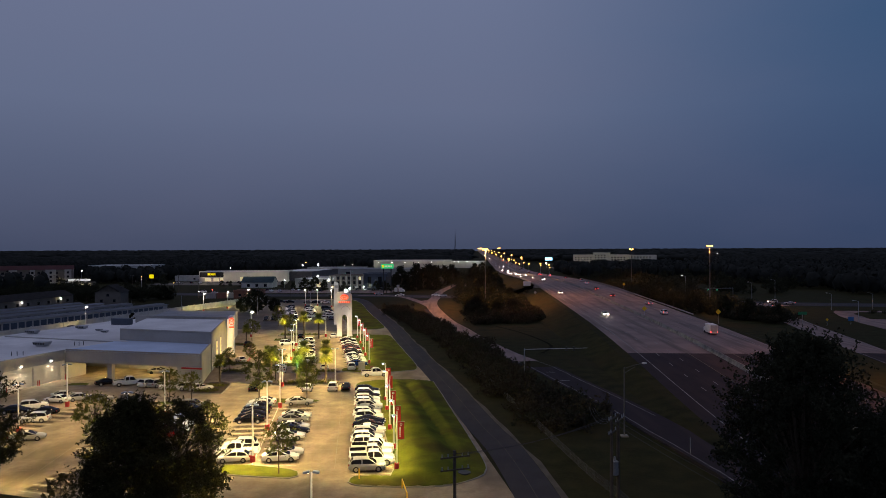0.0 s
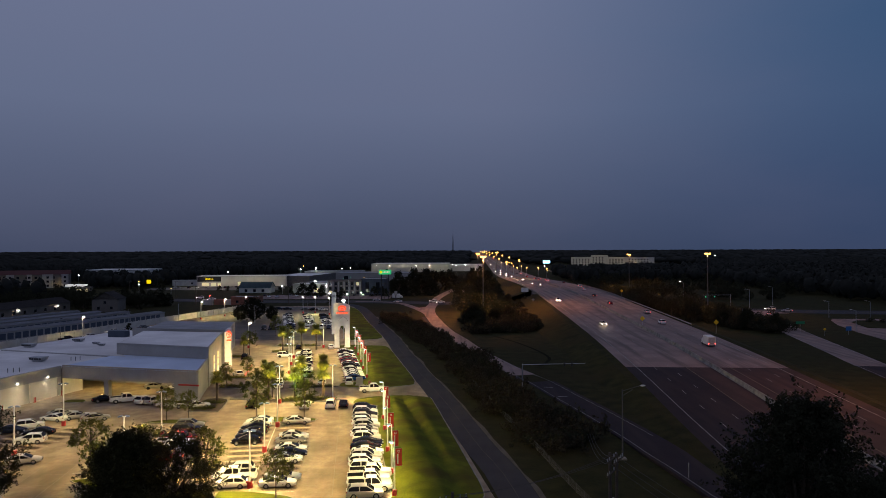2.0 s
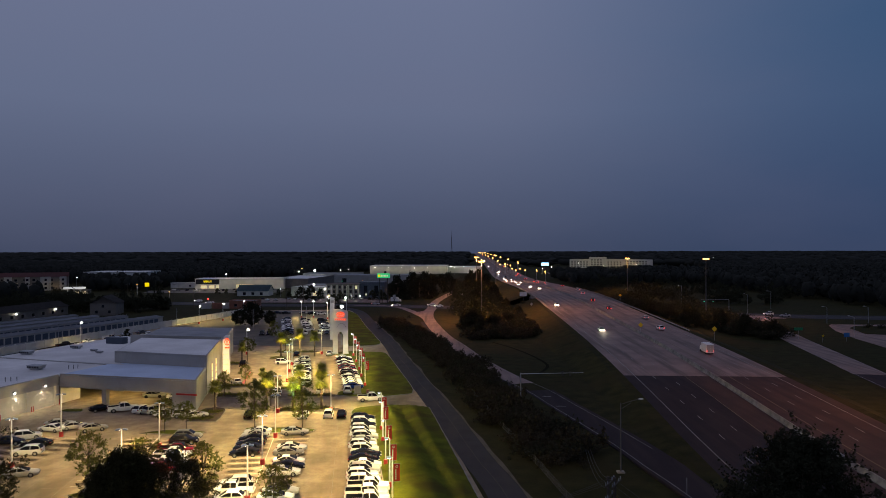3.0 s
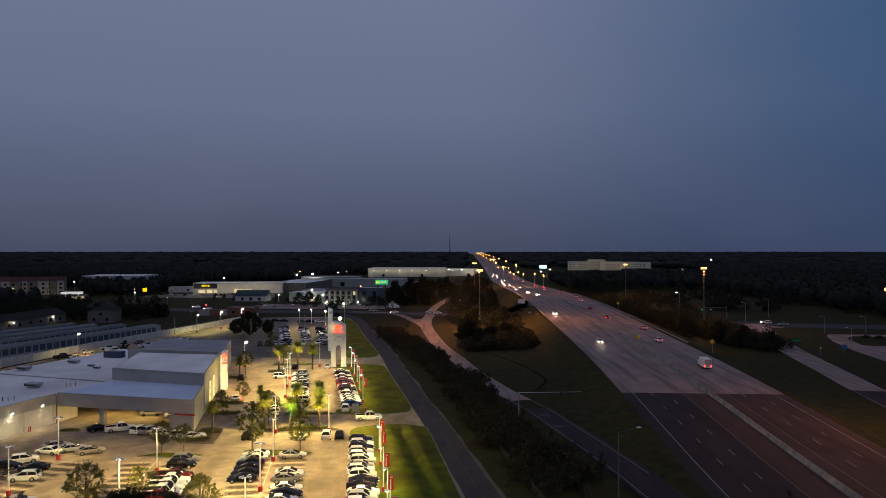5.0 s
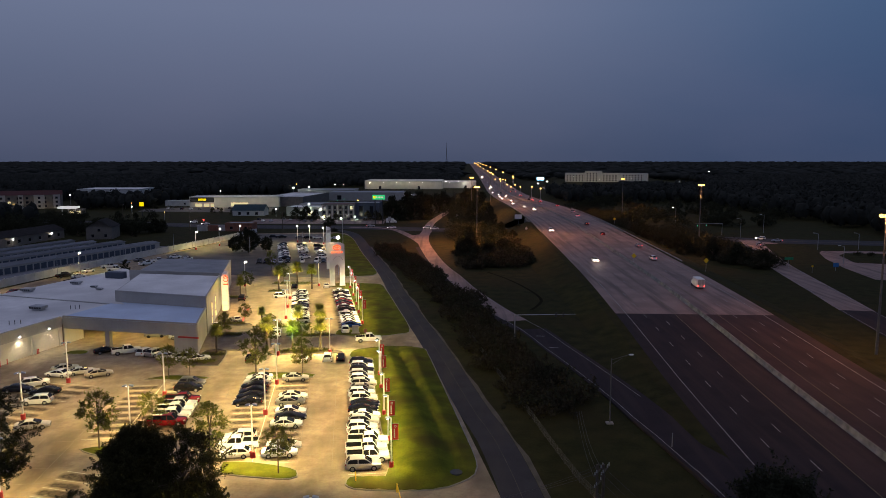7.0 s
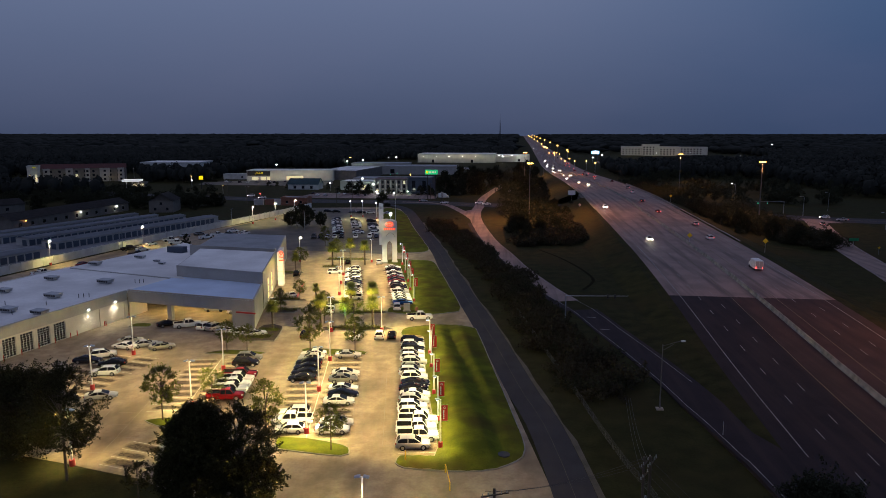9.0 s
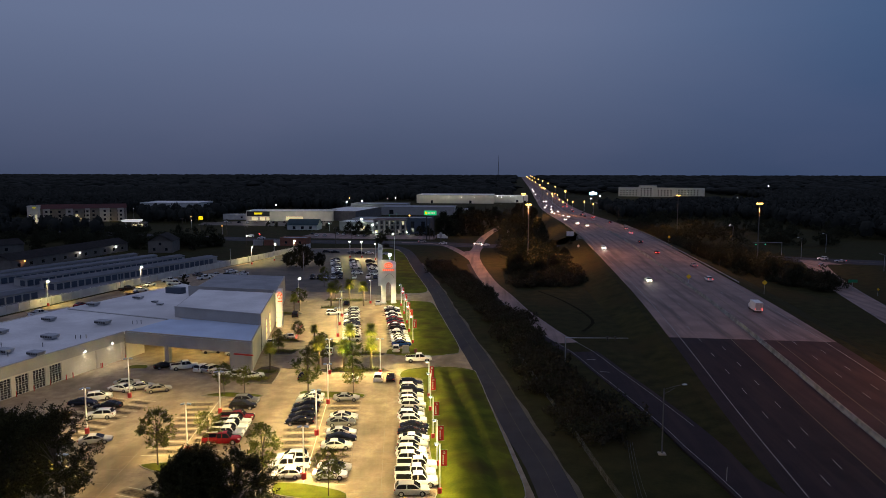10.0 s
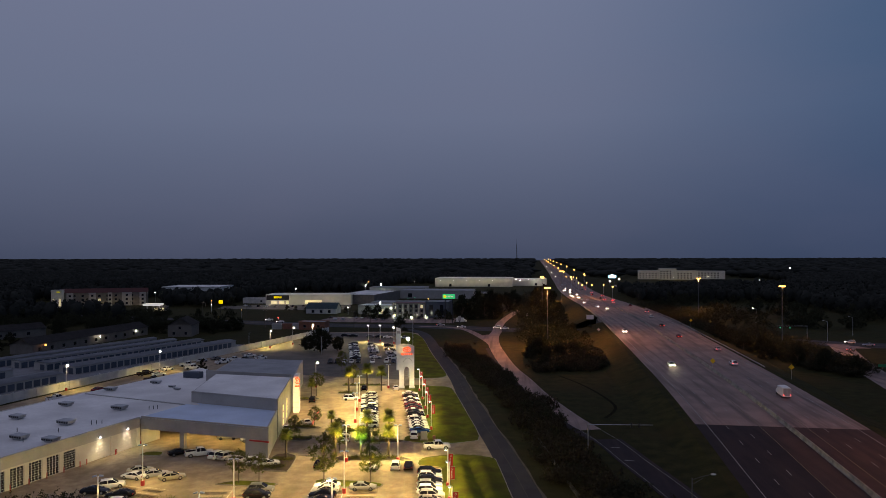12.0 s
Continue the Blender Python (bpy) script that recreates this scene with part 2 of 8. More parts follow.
    "lamp_on": glow("lit_lamp", (1.0, 0.90, 0.68), 30),
    "mast_on": glow("lit_sodium_lamp", (1.0, 0.50, 0.10), 6.0),
    "white_on": glow("lit_white_lamp", (0.95, 1.0, 0.95), 25),
    "orange_on": glow("lit_orange_lamp", (1.0, 0.50, 0.10), 5.0),
    "canopy_on": glow("lit_canopy_edge", (1.0, 0.97, 0.9), 0.45),
    "head_on": glow("headlamp_beam", (1.0, 0.86, 0.58), 110),
    "tail_on": glow("lit_tail_lamp", (1.0, 0.05, 0.04), 11),
    "green_on": glow("green_signal", (0.1, 1.0, 0.5), 0.8),
    "red_on": glow("red_signal", (1.0, 0.06, 0.04), 5),
    "sign_face": glow("lit_sign_face", (1.0, 0.88, 0.60), 0.5),
    "logo_red": glow("lit_red_emblem", (1.0, 0.10, 0.03), 1.2),
    "shop_on": glow("lit_shop_window", (1.0, 0.80, 0.45), 0.55),
    "shop_yellow": glow("lit_yellow_sign", (1.0, 0.75, 0.0), 0.9),
    "sign_green_on": glow("lit_green_sign", (0.05, 0.75, 0.25), 0.55),
    "screen_on": glow("lit_billboard", (0.38, 0.75, 1.0), 2.6),
    "banner_red": material("red_banner_cloth", (0.60, 0.05, 0.035), (0.50, 0.04, 0.03), 0.7, scale=1.0, lucid=0.5),
}
PAINT = {k: material("paint_" + k, c, tuple(v * 0.93 for v in c), r, me, scale=0.8, fine=4.0, spec=0.3) for k, (c, r, me) in {
    "white": ((0.78, 0.78, 0.76), 0.25, 0.0), "silver": ((0.42, 0.42, 0.43), 0.3, 0.5), "grey": ((0.16, 0.16, 0.165), 0.3, 0.3),
    "black": ((0.008, 0.008, 0.009), 0.12, 0.0), "red": ((0.17, 0.009, 0.012), 0.25, 0.0), "blue": ((0.02, 0.07, 0.22), 0.25, 0.2),
    "champagne": ((0.36, 0.34, 0.29), 0.3, 0.4), "dark_blue": ((0.010, 0.012, 0.022), 0.15, 0.0)}.items()}

# stall stain: a dark bar of dirt and oil that thins out towards its edges
oil = material("oil_stain", (0.13, 0.10, 0.07), (0.09, 0.07, 0.05), 0.9, scale=1.2, fine=5.0, spec=0.1)
ot = oil.node_tree
o_co, o_sep, o_no, o_geo, o_ra = (ot.nodes.new(n) for n in ("ShaderNodeTexCoord", "ShaderNodeSeparateXYZ", "ShaderNodeTexNoise", "ShaderNodeNewGeometry", "ShaderNodeMapRange"))
ot.links.new(o_co.outputs["Object"], o_sep.inputs[0])
o_no.inputs["Scale"].default_value, o_no.inputs["Detail"].default_value = 1.1, 4.0
ot.links.new(o_geo.outputs["Position"], o_no.inputs["Vector"])


def o_math(op, x, y):
    n = ot.nodes.new("ShaderNodeMath")
    n.operation = op
    for i, v in enumerate((x, y)):
        if isinstance(v, (int, float)):
            n.inputs[i].default_value = v
        else:
            ot.links.new(v, n.inputs[i])
    return n.outputs[0]


def o_fade(axis, half, power):
    """1 in the middle of the bar, 0 at its edge."""
    k_ = o_math("DIVIDE", o_math("ABSOLUTE", o_sep.outputs[axis], 0.0), half)
    return o_math("MAXIMUM", o_math("SUBTRACT", 1.0, o_math("POWER", k_, power)), 0.0)


o_all = o_math("MULTIPLY", o_math("MULTIPLY", o_fade("X", 2.7, 4.0), o_fade("Y", 0.95, 2.2)), o_no.outputs[0])
o_ra.inputs["From Min"].default_value, o_ra.inputs["From Max"].default_value, o_ra.inputs["To Max"].default_value = 0.05, 0.5, 0.85
ot.links.new(o_all, o_ra.inputs["Value"])
ot.links.new(o_ra.outputs[0], ot.nodes["Principled BSDF"].inputs["Alpha"])
M["oil"] = oil


# ---------------------------------------------------------------- mesh tools
def mesh_of(name, bm, mat):
    me = bpy.data.meshes.new(name)
    bm.normal_update()
    for f in bm.faces:
        f.smooth = True
    for e in bm.edges:
        e.smooth = len(e.link_faces) == 2 and e.calc_face_angle(0) < 0.62
    bm.to_mesh(me)
    bm.free()
    for one in mat if isinstance(mat, (list, tuple)) else [mat]:
        me.materials.append(one)
    return me


def part(name, bm, mat=None, parent=None, label=""):
    """One mesh object out of a bmesh (or a ready mesh), under its thing."""
    ob = new(name, mesh_of(name, bm, mat) if isinstance(bm, bmesh.types.BMesh) else bm)
    ob.parent = parent
    return tagged(ob, label)


def thing(name, m=None, label="", category="", group="", kind=""):
    ob = new(name)
    ob.empty_display_size = 0.3
    ob.matrix_basis = m or Matrix.Identity(4)
    return tagged(ob, label, category, group, kind)


def solid(name, bm, mat, label="", category="", kind="structure"):
    return tagged(part(name, bm, mat), label, category, "", kind)


def box(bm, c, s, rz=0.0, bevel=0.0, rx=0.0, ry=0.0):
    m = pose(*c, rx, ry, rz) @ Matrix.Diagonal((*s, 1))
    vs = bmesh.ops.create_cube(bm, size=1, matrix=m)["verts"]
    if bevel:
        es = list({e for v in vs for e in v.link_edges})
        bmesh.ops.bevel(bm, geom=es, offset=bevel, segments=1, affect="EDGES")


def rod(bm, a, b, r0, r1=None, n=8, caps=True):
    a, b = Vector(a), Vector(b)
    d = b - a
    m = Matrix.Translation((a + b) / 2) @ d.to_track_quat("Z", "Y").to_matrix().to_4x4()
    bmesh.ops.create_cone(bm, cap_ends=caps, segments=n, radius1=r0, radius2=r0 if r1 is None else r1, depth=d.length, matrix=m)


def prism(bm, poly, z0, z1):
    """An upright slab over a polygon (counter-clockwise), z0 and z1 numbers or lists, corner by corner."""
    n = len(poly)
    zs0 = z0 if isinstance(z0, (list, tuple)) else [z0] * n
    zs1 = z1 if isinstance(z1, (list, tuple)) else [z1] * n
    lo = [bm.verts.new((p[0], p[1], z)) for p, z in zip(poly, zs0)]
    hi = [bm.verts.new((p[0], p[1], z)) for p, z in zip(poly, zs1)]
    bm.faces.new(hi)
    bm.faces.new(lo[::-1])
    for i in range(n):
        j = (i + 1) % n
        bm.faces.new((lo[i], lo[j], hi[j], hi[i]))


def strip(bm, left, right, thick=0.0):
    """A ribbon between two lines of points (x, y, z); with thickness it gets sides and an underside."""
    tops = [(bm.verts.new(a), bm.verts.new(b)) for a, b in zip(left, right)]
    for (a, b), (c, d) in zip(tops, tops[1:]):
        bm.faces.new((a, b, d, c))
    if thick:
        for line in (left, right):
            up = [bm.verts.new(p) for p in line]
            dn = [bm.verts.new((p[0], p[1], p[2] - thick)) for p in line]
            for i in range(len(line) - 1):
                f = (up[i], up[i + 1], dn[i + 1], dn[i])
                bm.faces.new(f if line is right else f[::-1])
    bmesh.ops.recalc_face_normals(bm, faces=bm.faces)
    if bm.faces and sum(f.normal.z for f in bm.faces) < 0:
        bmesh.ops.reverse_faces(bm, faces=bm.faces)


def smooth(points, step=6.0):
    """A smooth line through points (Catmull-Rom), in steps of about so many metres."""
    p = [Vector(q) for q in points]
    p = [2 * p[0] - p[1]] + p + [2 * p[-1] - p[-2]]
    out = []
    for a, b, c, d in zip(p, p[1:], p[2:], p[3:]):
        n = max(2, int((c - b).length / step))
        for i in range(n):
            t = i / n
            out.append(0.5 * (2 * b + (c - a) * t + (2 * a - 5 * b + 4 * c - d) * t * t + (3 * b - a - 3 * c + d) * t ** 3))
    return out + [p[-2]]


def offset(line, d):
    """The line moved d metres to its right, in plan."""
    out = []
    for i, p in enumerate(line):
        u = line[min(i + 1, len(line) - 1)] - line[max(i - 1, 0)]
        u.z = 0
        u.normalize()
        out.append(Vector((p.x + u.y * d, p.y - u.x * d, p.z)))
    return out


def quads_mesh(name, centers, normals_u, normals_v, mat):
    """Many small leaf-like quads from arrays of centres and half edges."""
    n = len(centers)
    c, u, v = (np.asarray(k, dtype=float) for k in (centers, normals_u, normals_v))
    verts = np.stack([c - u, c + v * 0.6 - u * 0.1, c + u, c - v * 0.6 + u * 0.1], axis=1).reshape(-1, 3)
    me = bpy.data.meshes.new(name)
    me.vertices.add(4 * n)
    me.vertices.foreach_set("co", verts.ravel())
    me.loops.add(4 * n)
    me.loops.foreach_set("vertex_index", np.arange(4 * n))
    me.polygons.add(n)
    me.polygons.foreach_set("loop_start", np.arange(0, 4 * n, 4))
    me.update()
    me.validate()
    me.materials.append(mat)
    return me


def at(x, y, z=0.0, turn=0.0, s=1.0):
    return pose(x, y, z, 0, 0, turn) @ Matrix.Diagonal((s, s, s, 1))

# ---------------------------------------------------------------- ground and roads
bm = bmesh.new()
prism(bm, [(-4900, -600), (4900, -600), (4900, 4960), (-4900, 4960)], -3.0, 0.0)
solid("ground", bm, M["grass"], "flat grassy ground that reaches the horizon", "ground")

# left edge of the highway pavement, which climbs to a bridge over the cross road
HIGHWAY = smooth([(31, -300, 0), (33.5, -60, 0.05), (36.2, 50, 0.15), (38.2, 92, 0.5), (40.0, 126, 1.1), (42.3, 160, 1.8), (44.2, 193, 2.5), (46.1, 239, 3.4),
                  (48.4, 334, 5.1), (50.2, 410, 6.1), (51.6, 520, 5.4), (53.8, 677, 2.4), (58, 850, 0.5), (69, 1119, 0.12), (104, 2000, 0.12),
                  (189, 4300, 0.12), (213, 4950, 0.12)], 12.0)
NEW_TO, BRIDGE = 175.5, (390, 417)
near_hw = [p for p in HIGHWAY if p.y < NEW_TO]
cut = next(i for i, p in enumerate(HIGHWAY) if p.y >= NEW_TO)
k = (NEW_TO - HIGHWAY[cut - 1].y) / (HIGHWAY[cut].y - HIGHWAY[cut - 1].y)
seam = HIGHWAY[cut - 1].lerp(HIGHWAY[cut], k)
NEAR_LINE, FAR_LINE = near_hw + [seam], [seam] + HIGHWAY[cut:]


def band(name, line, d0, d1, mat, label, up=0.0, thick=0.0, category="road"):
    b = bmesh.new()
    strip(b, [p + Vector((0, 0, up)) for p in offset(line, d0)], [p + Vector((0, 0, up)) for p in offset(line, d1)], thick)
    return solid(name, b, mat, label, category)


band("highway_lanes_near", NEAR_LINE, 0, 14.6, M["new_asphalt"], "fresh dark asphalt highway lanes", 0.0, 0.35)
band("highway_inner_shoulder_near", NEAR_LINE, 14.6, 20.2, M["red_shoulder"], "reddish brown worn inner highway shoulder", 0.0, 0.35)
band("highway_return_shoulder_near", NEAR_LINE, 21.0, 25.4, M["red_shoulder"], "reddish brown worn inner highway shoulder", 0.0, 0.35)
band("highway_return_lanes_near", NEAR_LINE, 25.4, 38.4, M["red_shoulder"], "dark reddish asphalt highway lanes of the return side", 0.0, 0.35)
band("highway_lanes_far", FAR_LINE, 0, 20.2, M["hw_concrete"], "pale concrete highway lanes that run to the horizon", 0.0, 0.35)
band("highway_return_lanes_far", FAR_LINE, 21.0, 38.4, M["hw_concrete"], "pale concrete highway lanes of the return side", 0.0, 0.35)
band("highway_median_base", HIGHWAY, 20.2, 21.0, M["barrier"], "concrete strip under the median barrier", 0.005)

# solid edge lines and the lane dashes
for n, d in enumerate((2.5, 14.3, 24.7, 35.7)):
    band("edge_line_%d" % (n + 1), [p for p in HIGHWAY if 20 < p.y < 900], d, d + 0.16, M["line" if n in (0, 3) else "yellow_line"], "worn painted edge line on the highway", 0.02, 0, "road marking")


def along(line, y):
    for a, b in zip(line, line[1:]):
        if a.y <= y <= b.y:
            return a.lerp(b, (y - a.y) / (b.y - a.y))
    return line[-1]


marks = thing("lane_marking", None, "short white lane dashes on the highway", "road marking", "", "structure")
dash = bmesh.new()
strip(dash, [Vector((-0.07, -1.6, 0)), Vector((-0.07, 1.6, 0))], [Vector((0.07, -1.6, 0)), Vector((0.07, 1.6, 0))])
dash_mesh = mesh_of("dash", dash, M["line"])
for n, d in enumerate((6.75, 10.55, 28.3, 32.0)):
    for i in range(34):
        y = 68 + 12.6 * i + (4.2, 9.6, 3.0, 8.2)[n]
        p, q = along(offset(HIGHWAY, d), y), along(offset(HIGHWAY, d), y + 1)
        one = part("dash", dash_mesh, None, marks)
        one.matrix_basis = Matrix.Translation(p + Vector((0, 0, 0.025))) @ (q - p).to_track_quat("Y", "Z").to_matrix().to_4x4()

# median barrier in cast lengths, near ones apart
wall_line = offset(HIGHWAY, 20.6)
barrier = thing("median_barrier", None, "weathered concrete median barrier between the carriageways", "barrier", "", "structure")
prof = [(-0.32, 0), (-0.32, 0.08), (-0.14, 0.33), (-0.09, 0.95), (0.09, 0.95), (0.14, 0.33), (0.32, 0.08), (0.32, 0)]


def barrier_run(b, p, q):
    u = (q - p).normalized()
    side = Vector((u.y, -u.x, 0))
    rings = [[b.verts.new(e + side * x + Vector((0, 0, z))) for x, z in prof] for e in (p, q)]
    for i in range(len(prof) - 1):
        b.faces.new((rings[0][i], rings[0][i + 1], rings[1][i + 1], rings[1][i]))
    b.faces.new(rings[0][::-1])
    b.faces.new(rings[1])


y = 60.0
while y < 330:
    b = bmesh.new()
    barrier_run(b, along(wall_line, y), along(wall_line, y + 5.94))
    part("barrier_section", b, M["barrier"], barrier)
    y += 6.0
b = bmesh.new()
for p, q in zip(wall_line, wall_line[1:]):
    if p.y > 328 or q.y < 60:
        barrier_run(b, p, q)
tagged(part("barrier_rest", b, M["barrier"], barrier), kind="stuff")

# grass banks beside the climbing highway, open at the bridge
for name, d, side in (("bank_west", 0.0, -1), ("bank_east", 38.4, 1)):
    for n, (y0, y1) in enumerate(((-300 if side > 0 else 60, BRIDGE[0]), (BRIDGE[1], 1200))):
        top = [p for p in offset(HIGHWAY, d) if y0 - 1 <= p.y <= y1 + 1]
        ends = [along(offset(HIGHWAY, d), max(y0, -290)), along(offset(HIGHWAY, d), y1)]
        top = [ends[0]] + [p for p in top if ends[0].y < p.y < ends[1].y] + [ends[1]]
        mid = [Vector((p.x + side * 2.2, p.y, p.z - 0.12)) for p in top]
        toe = [Vector((p.x + side * (2.8 + 2.6 * p.z), p.y, -0.02)) for p in top]
        b = bmesh.new()
        strip(b, *( (mid, top) if side < 0 else (top, mid)))
        strip(b, *( (toe, mid) if side < 0 else (mid, toe)))
        solid("%s_%d" % (name, n + 1), b, M["grass"], "mown grass bank along the highway", "embankment")
bridge = thing("bridge", None, "concrete highway bridge over the cross road", "bridge", "", "structure")
for name, d0, d1 in (("deck", -0.4, 20.2), ("deck", 21.0, 38.8)):
    b = bmesh.new()
    span = [along(HIGHWAY, yy) - Vector((0, 0, 0.4)) for yy in (BRIDGE[0] - 1, 400, 415, BRIDGE[1] + 1)]
    strip(b, offset(span, d0), offset(span, d1), 1.0)
    part(name, b, M["barrier"], bridge)
for yy in BRIDGE:
    b = bmesh.new()
    p = along(HIGHWAY, yy)
    prism(b, [(p.x - 1, p.y - 0.6), (p.x + 39.5, p.y - 0.6), (p.x + 39.5, p.y + 0.6), (p.x - 1, p.y + 0.6)], -0.5, p.z - 1.0)
    part("abutment", b, M["barrier"], bridge)
for d in (2, 10, 18, 23, 30, 37):
    b = bmesh.new()
    p = along(offset(HIGHWAY, d), 409)
    rod(b, (p.x, p.y, -0.3), (p.x, p.y, p.z - 1.2), 0.5, n=12)
    part("column", b, M["barrier"], bridge)
for d in (-0.2, 38.6):
    b = bmesh.new()
    rail = [along(offset(HIGHWAY, d), 340 + 10 * i) for i in range(16)]
    for p, q in zip(rail, rail[1:]):
        u = (q - p).normalized()
        s = Vector((u.y, -u.x, 0)) * 0.13
        strip(b, [p - s + Vector((0, 0, 0.85)), q - s + Vector((0, 0, 0.85))], [p + s + Vector((0, 0, 0.85)), q + s + Vector((0, 0, 0.85))], 0.9)
    part("parapet", b, M["barrier"], bridge)

# frontage road, exit ramp, cross road, east ramp
FRONTAGE = smooth([(12, -300, 0.03), (12.5, 0, 0.03), (11.6, 45, 0.03), (9.8, 78.7, 0.03), (7.6, 100, 0.03), (5.4, 111, 0.03), (3.1, 125, 0.03), (0.3, 142.7, 0.03), (-3.9, 166, 0.03), (-7.0, 182, 0.03), (-9.6, 197.5, 0.03), (-13.3, 217, 0.03),
                   (-17.4, 243, 0.03), (-22.8, 271, 0.03), (-30.4, 308, 0.03), (-40, 359, 0.03), (-46.2, 384, 0.03), (-54.5, 401, 0.03), (-66, 413, 0.03), (-80, 420, 0.03)])
band("frontage_road", FRONTAGE, -2.55, 2.55, M["frontage"], "patched grey two-lane frontage road", 0.0, 0.2)
band("frontage_seam", [p for p in FRONTAGE if 40 < p.y < 300], -0.03, 0.03, M["dirt"], "pale worn seam down the frontage road", 0.012, 0, "road marking")
RAMP = smooth([(41.0, -60, 0.05), (38.4, 45, 0.30), (35.6, 84, 0.55), (34.9, 90, 0.52), (33.5, 101, 0.44), (32.2, 109, 0.36), (31.1, 118, 0.26), (27.8, 137, 0.12), (24.7, 152, 0.06), (21.6, 168, 0.04), (16.3, 185, 0.04), (12.9, 199, 0.04), (8.6, 219, 0.04), (4.4, 245, 0.04), (-0.4, 272, 0.04),
               (-4.9, 312, 0.04), (-7.6, 345, 0.04), (-8.0, 375, 0.04), (-6.6, 400, 0.04)])
band("exit_ramp_near", [p for p in RAMP if p.y < 174], -3.2, 3.5, M["new_asphalt"], "dark asphalt exit ramp", 0.0, 0.7)
band("ramp_gore", [p for p in RAMP if p.y < 97], 3.5, 6.0, M["new_asphalt"], "dark asphalt gore between ramp and highway", -0.03, 0.5)
band("exit_ramp_far", [p for p in RAMP if p.y > 171], -2.6, 2.9, M["hw_concrete"], "pale concrete exit ramp that leads to the crossing", 0.004, 0.2)
band("exit_ramp_shoulder", [p for p in RAMP if 164 < p.y < 330], -4.4, -2.2, M["new_asphalt"], "dark asphalt shoulder of the exit ramp", 0.0, 0.2)
b = bmesh.new()
prism(b, [(-9.4, 342), (-5.0, 342), (-5.2, 360), (-6.2, 380), (-11.6, 380), (-15.2, 372)], -0.1, 0.046)
solid("ramp_fork", b, M["hw_concrete"], "concrete fork where the ramp splits", "road")
for n, d in enumerate((-2.6, 2.45)):
    band("ramp_line_%d" % (n + 1), [p for p in RAMP if p.y < 300 and (n == 0 or p.y > 116)], d, d + 0.11, M["line"], "worn painted line on the exit ramp", 0.02, 0, "road marking")
for n, (x, y) in enumerate(((21.0, 161), (22.5, 151))):
    b = bmesh.new()
    box(b, (x + 1.6, y, 0.062), (2.0, 0.35, 0.01), -8)
    solid("stop_bar_%d" % (n + 1), b, M["line"], "short white bar across the ramp lane", "road marking")
TURN = smooth([(-6.4, 330, 0.045), (-10.2, 352, 0.045), (-17.2, 381, 0.045), (-25.0, 406, 0.045), (-36, 418, 0.045), (-52, 421, 0.045)])
band("ramp_turnout", TURN, -2.0, 2.0, M["hw_concrete"], "curved concrete turning lane to the cross road", 0.004, 0.2)
CROSS = smooth([(-700, 560, 0.02), (-420, 505, 0.02), (-300, 474, 0.02), (-186, 444, 0.02), (-105, 424, 0.02), (-45, 420, 0.02), (-10, 408, 0.02), (20, 404, 0.02), (70, 400, 0.02), (115, 376, 0.02),
                (150, 355, 0.02), (172, 347, 0.02), (208, 339, 0.02), (280, 325, 0.02), (420, 295, 0.02)])
band("cross_road", CROSS, -10, 10, M["frontage"], "wide grey cross road under the bridge", 0.0, 0.15)
band("cross_road_line", CROSS, -0.3, 0.3, M["yellow_line"], "yellow centre line of the cross road", 0.012, 0, "road marking")
NORTH_RD = smooth([(-6.8, 396, 0.03), (-6.2, 420, 0.03), (-4.4, 452, 0.03), (1.4, 502, 0.03), (7.8, 548, 0.03), (12, 580, 0.03)])
band("service_road", NORTH_RD, -2.5, 2.5, M["hw_concrete"], "concrete service road beyond the crossing", 0.004, 0.15)
EAST = smooth([(152, 352, 0.035), (147.5, 336, 0.035), (137.8, 305, 0.035), (128.2, 270, 0.035), (121.6, 240, 0.035), (115.4, 210, 0.035), (110.6, 188, 0.04), (103.5, 150, 0.08), (93, 92, 0.3), (80, 30, 0.3)])
band("entry_ramp_near", [p for p in EAST if p.y < 192], -4.4, 4.4, M["new_asphalt"], "dark asphalt start of the entry ramp", 0.0, 0.2)
band("entry_ramp", [p for p in EAST if p.y > 185], -4.4, 4.4, M["hw_concrete"], "concrete entry ramp east of the highway", 0.0, 0.2)
for n, d in enumerate((-4.0, 3.85)):
    band("entry_ramp_line_%d" % (n + 1), [p for p in EAST if 60 < p.y < 325], d, d + 0.14, M["line"], "worn painted line on the entry ramp", 0.012, 0, "road marking")
b = bmesh.new()
prism(b, [(143.0, 330), (146, 322), (153.5, 337.5), (160, 337.5), (158, 345), (147, 352)], -0.1, 0.028)
solid("entry_ramp_mouth", b, M["hw_concrete"], "flared concrete mouth of the entry ramp", "road")
b = bmesh.new()
prism(b, [(145, 237), (180, 220), (230, 260), (240, 300), (189, 309), (166, 311), (162, 305), (155, 287), (149, 263)], -0.1, 0.05)
solid("plaza_pavement", b, M["hw_concrete"], "pale concrete drive of a neighbouring plot", "pavement")
b = bmesh.new()
prism(b, [(160.5, 276), (170, 272), (190, 284), (194, 297), (184.5, 301), (171.8, 303), (165.6, 296)], -0.1, 0.2)
solid("plaza_island", b, M["grass"], "kerbed grass island in the drive", "island")

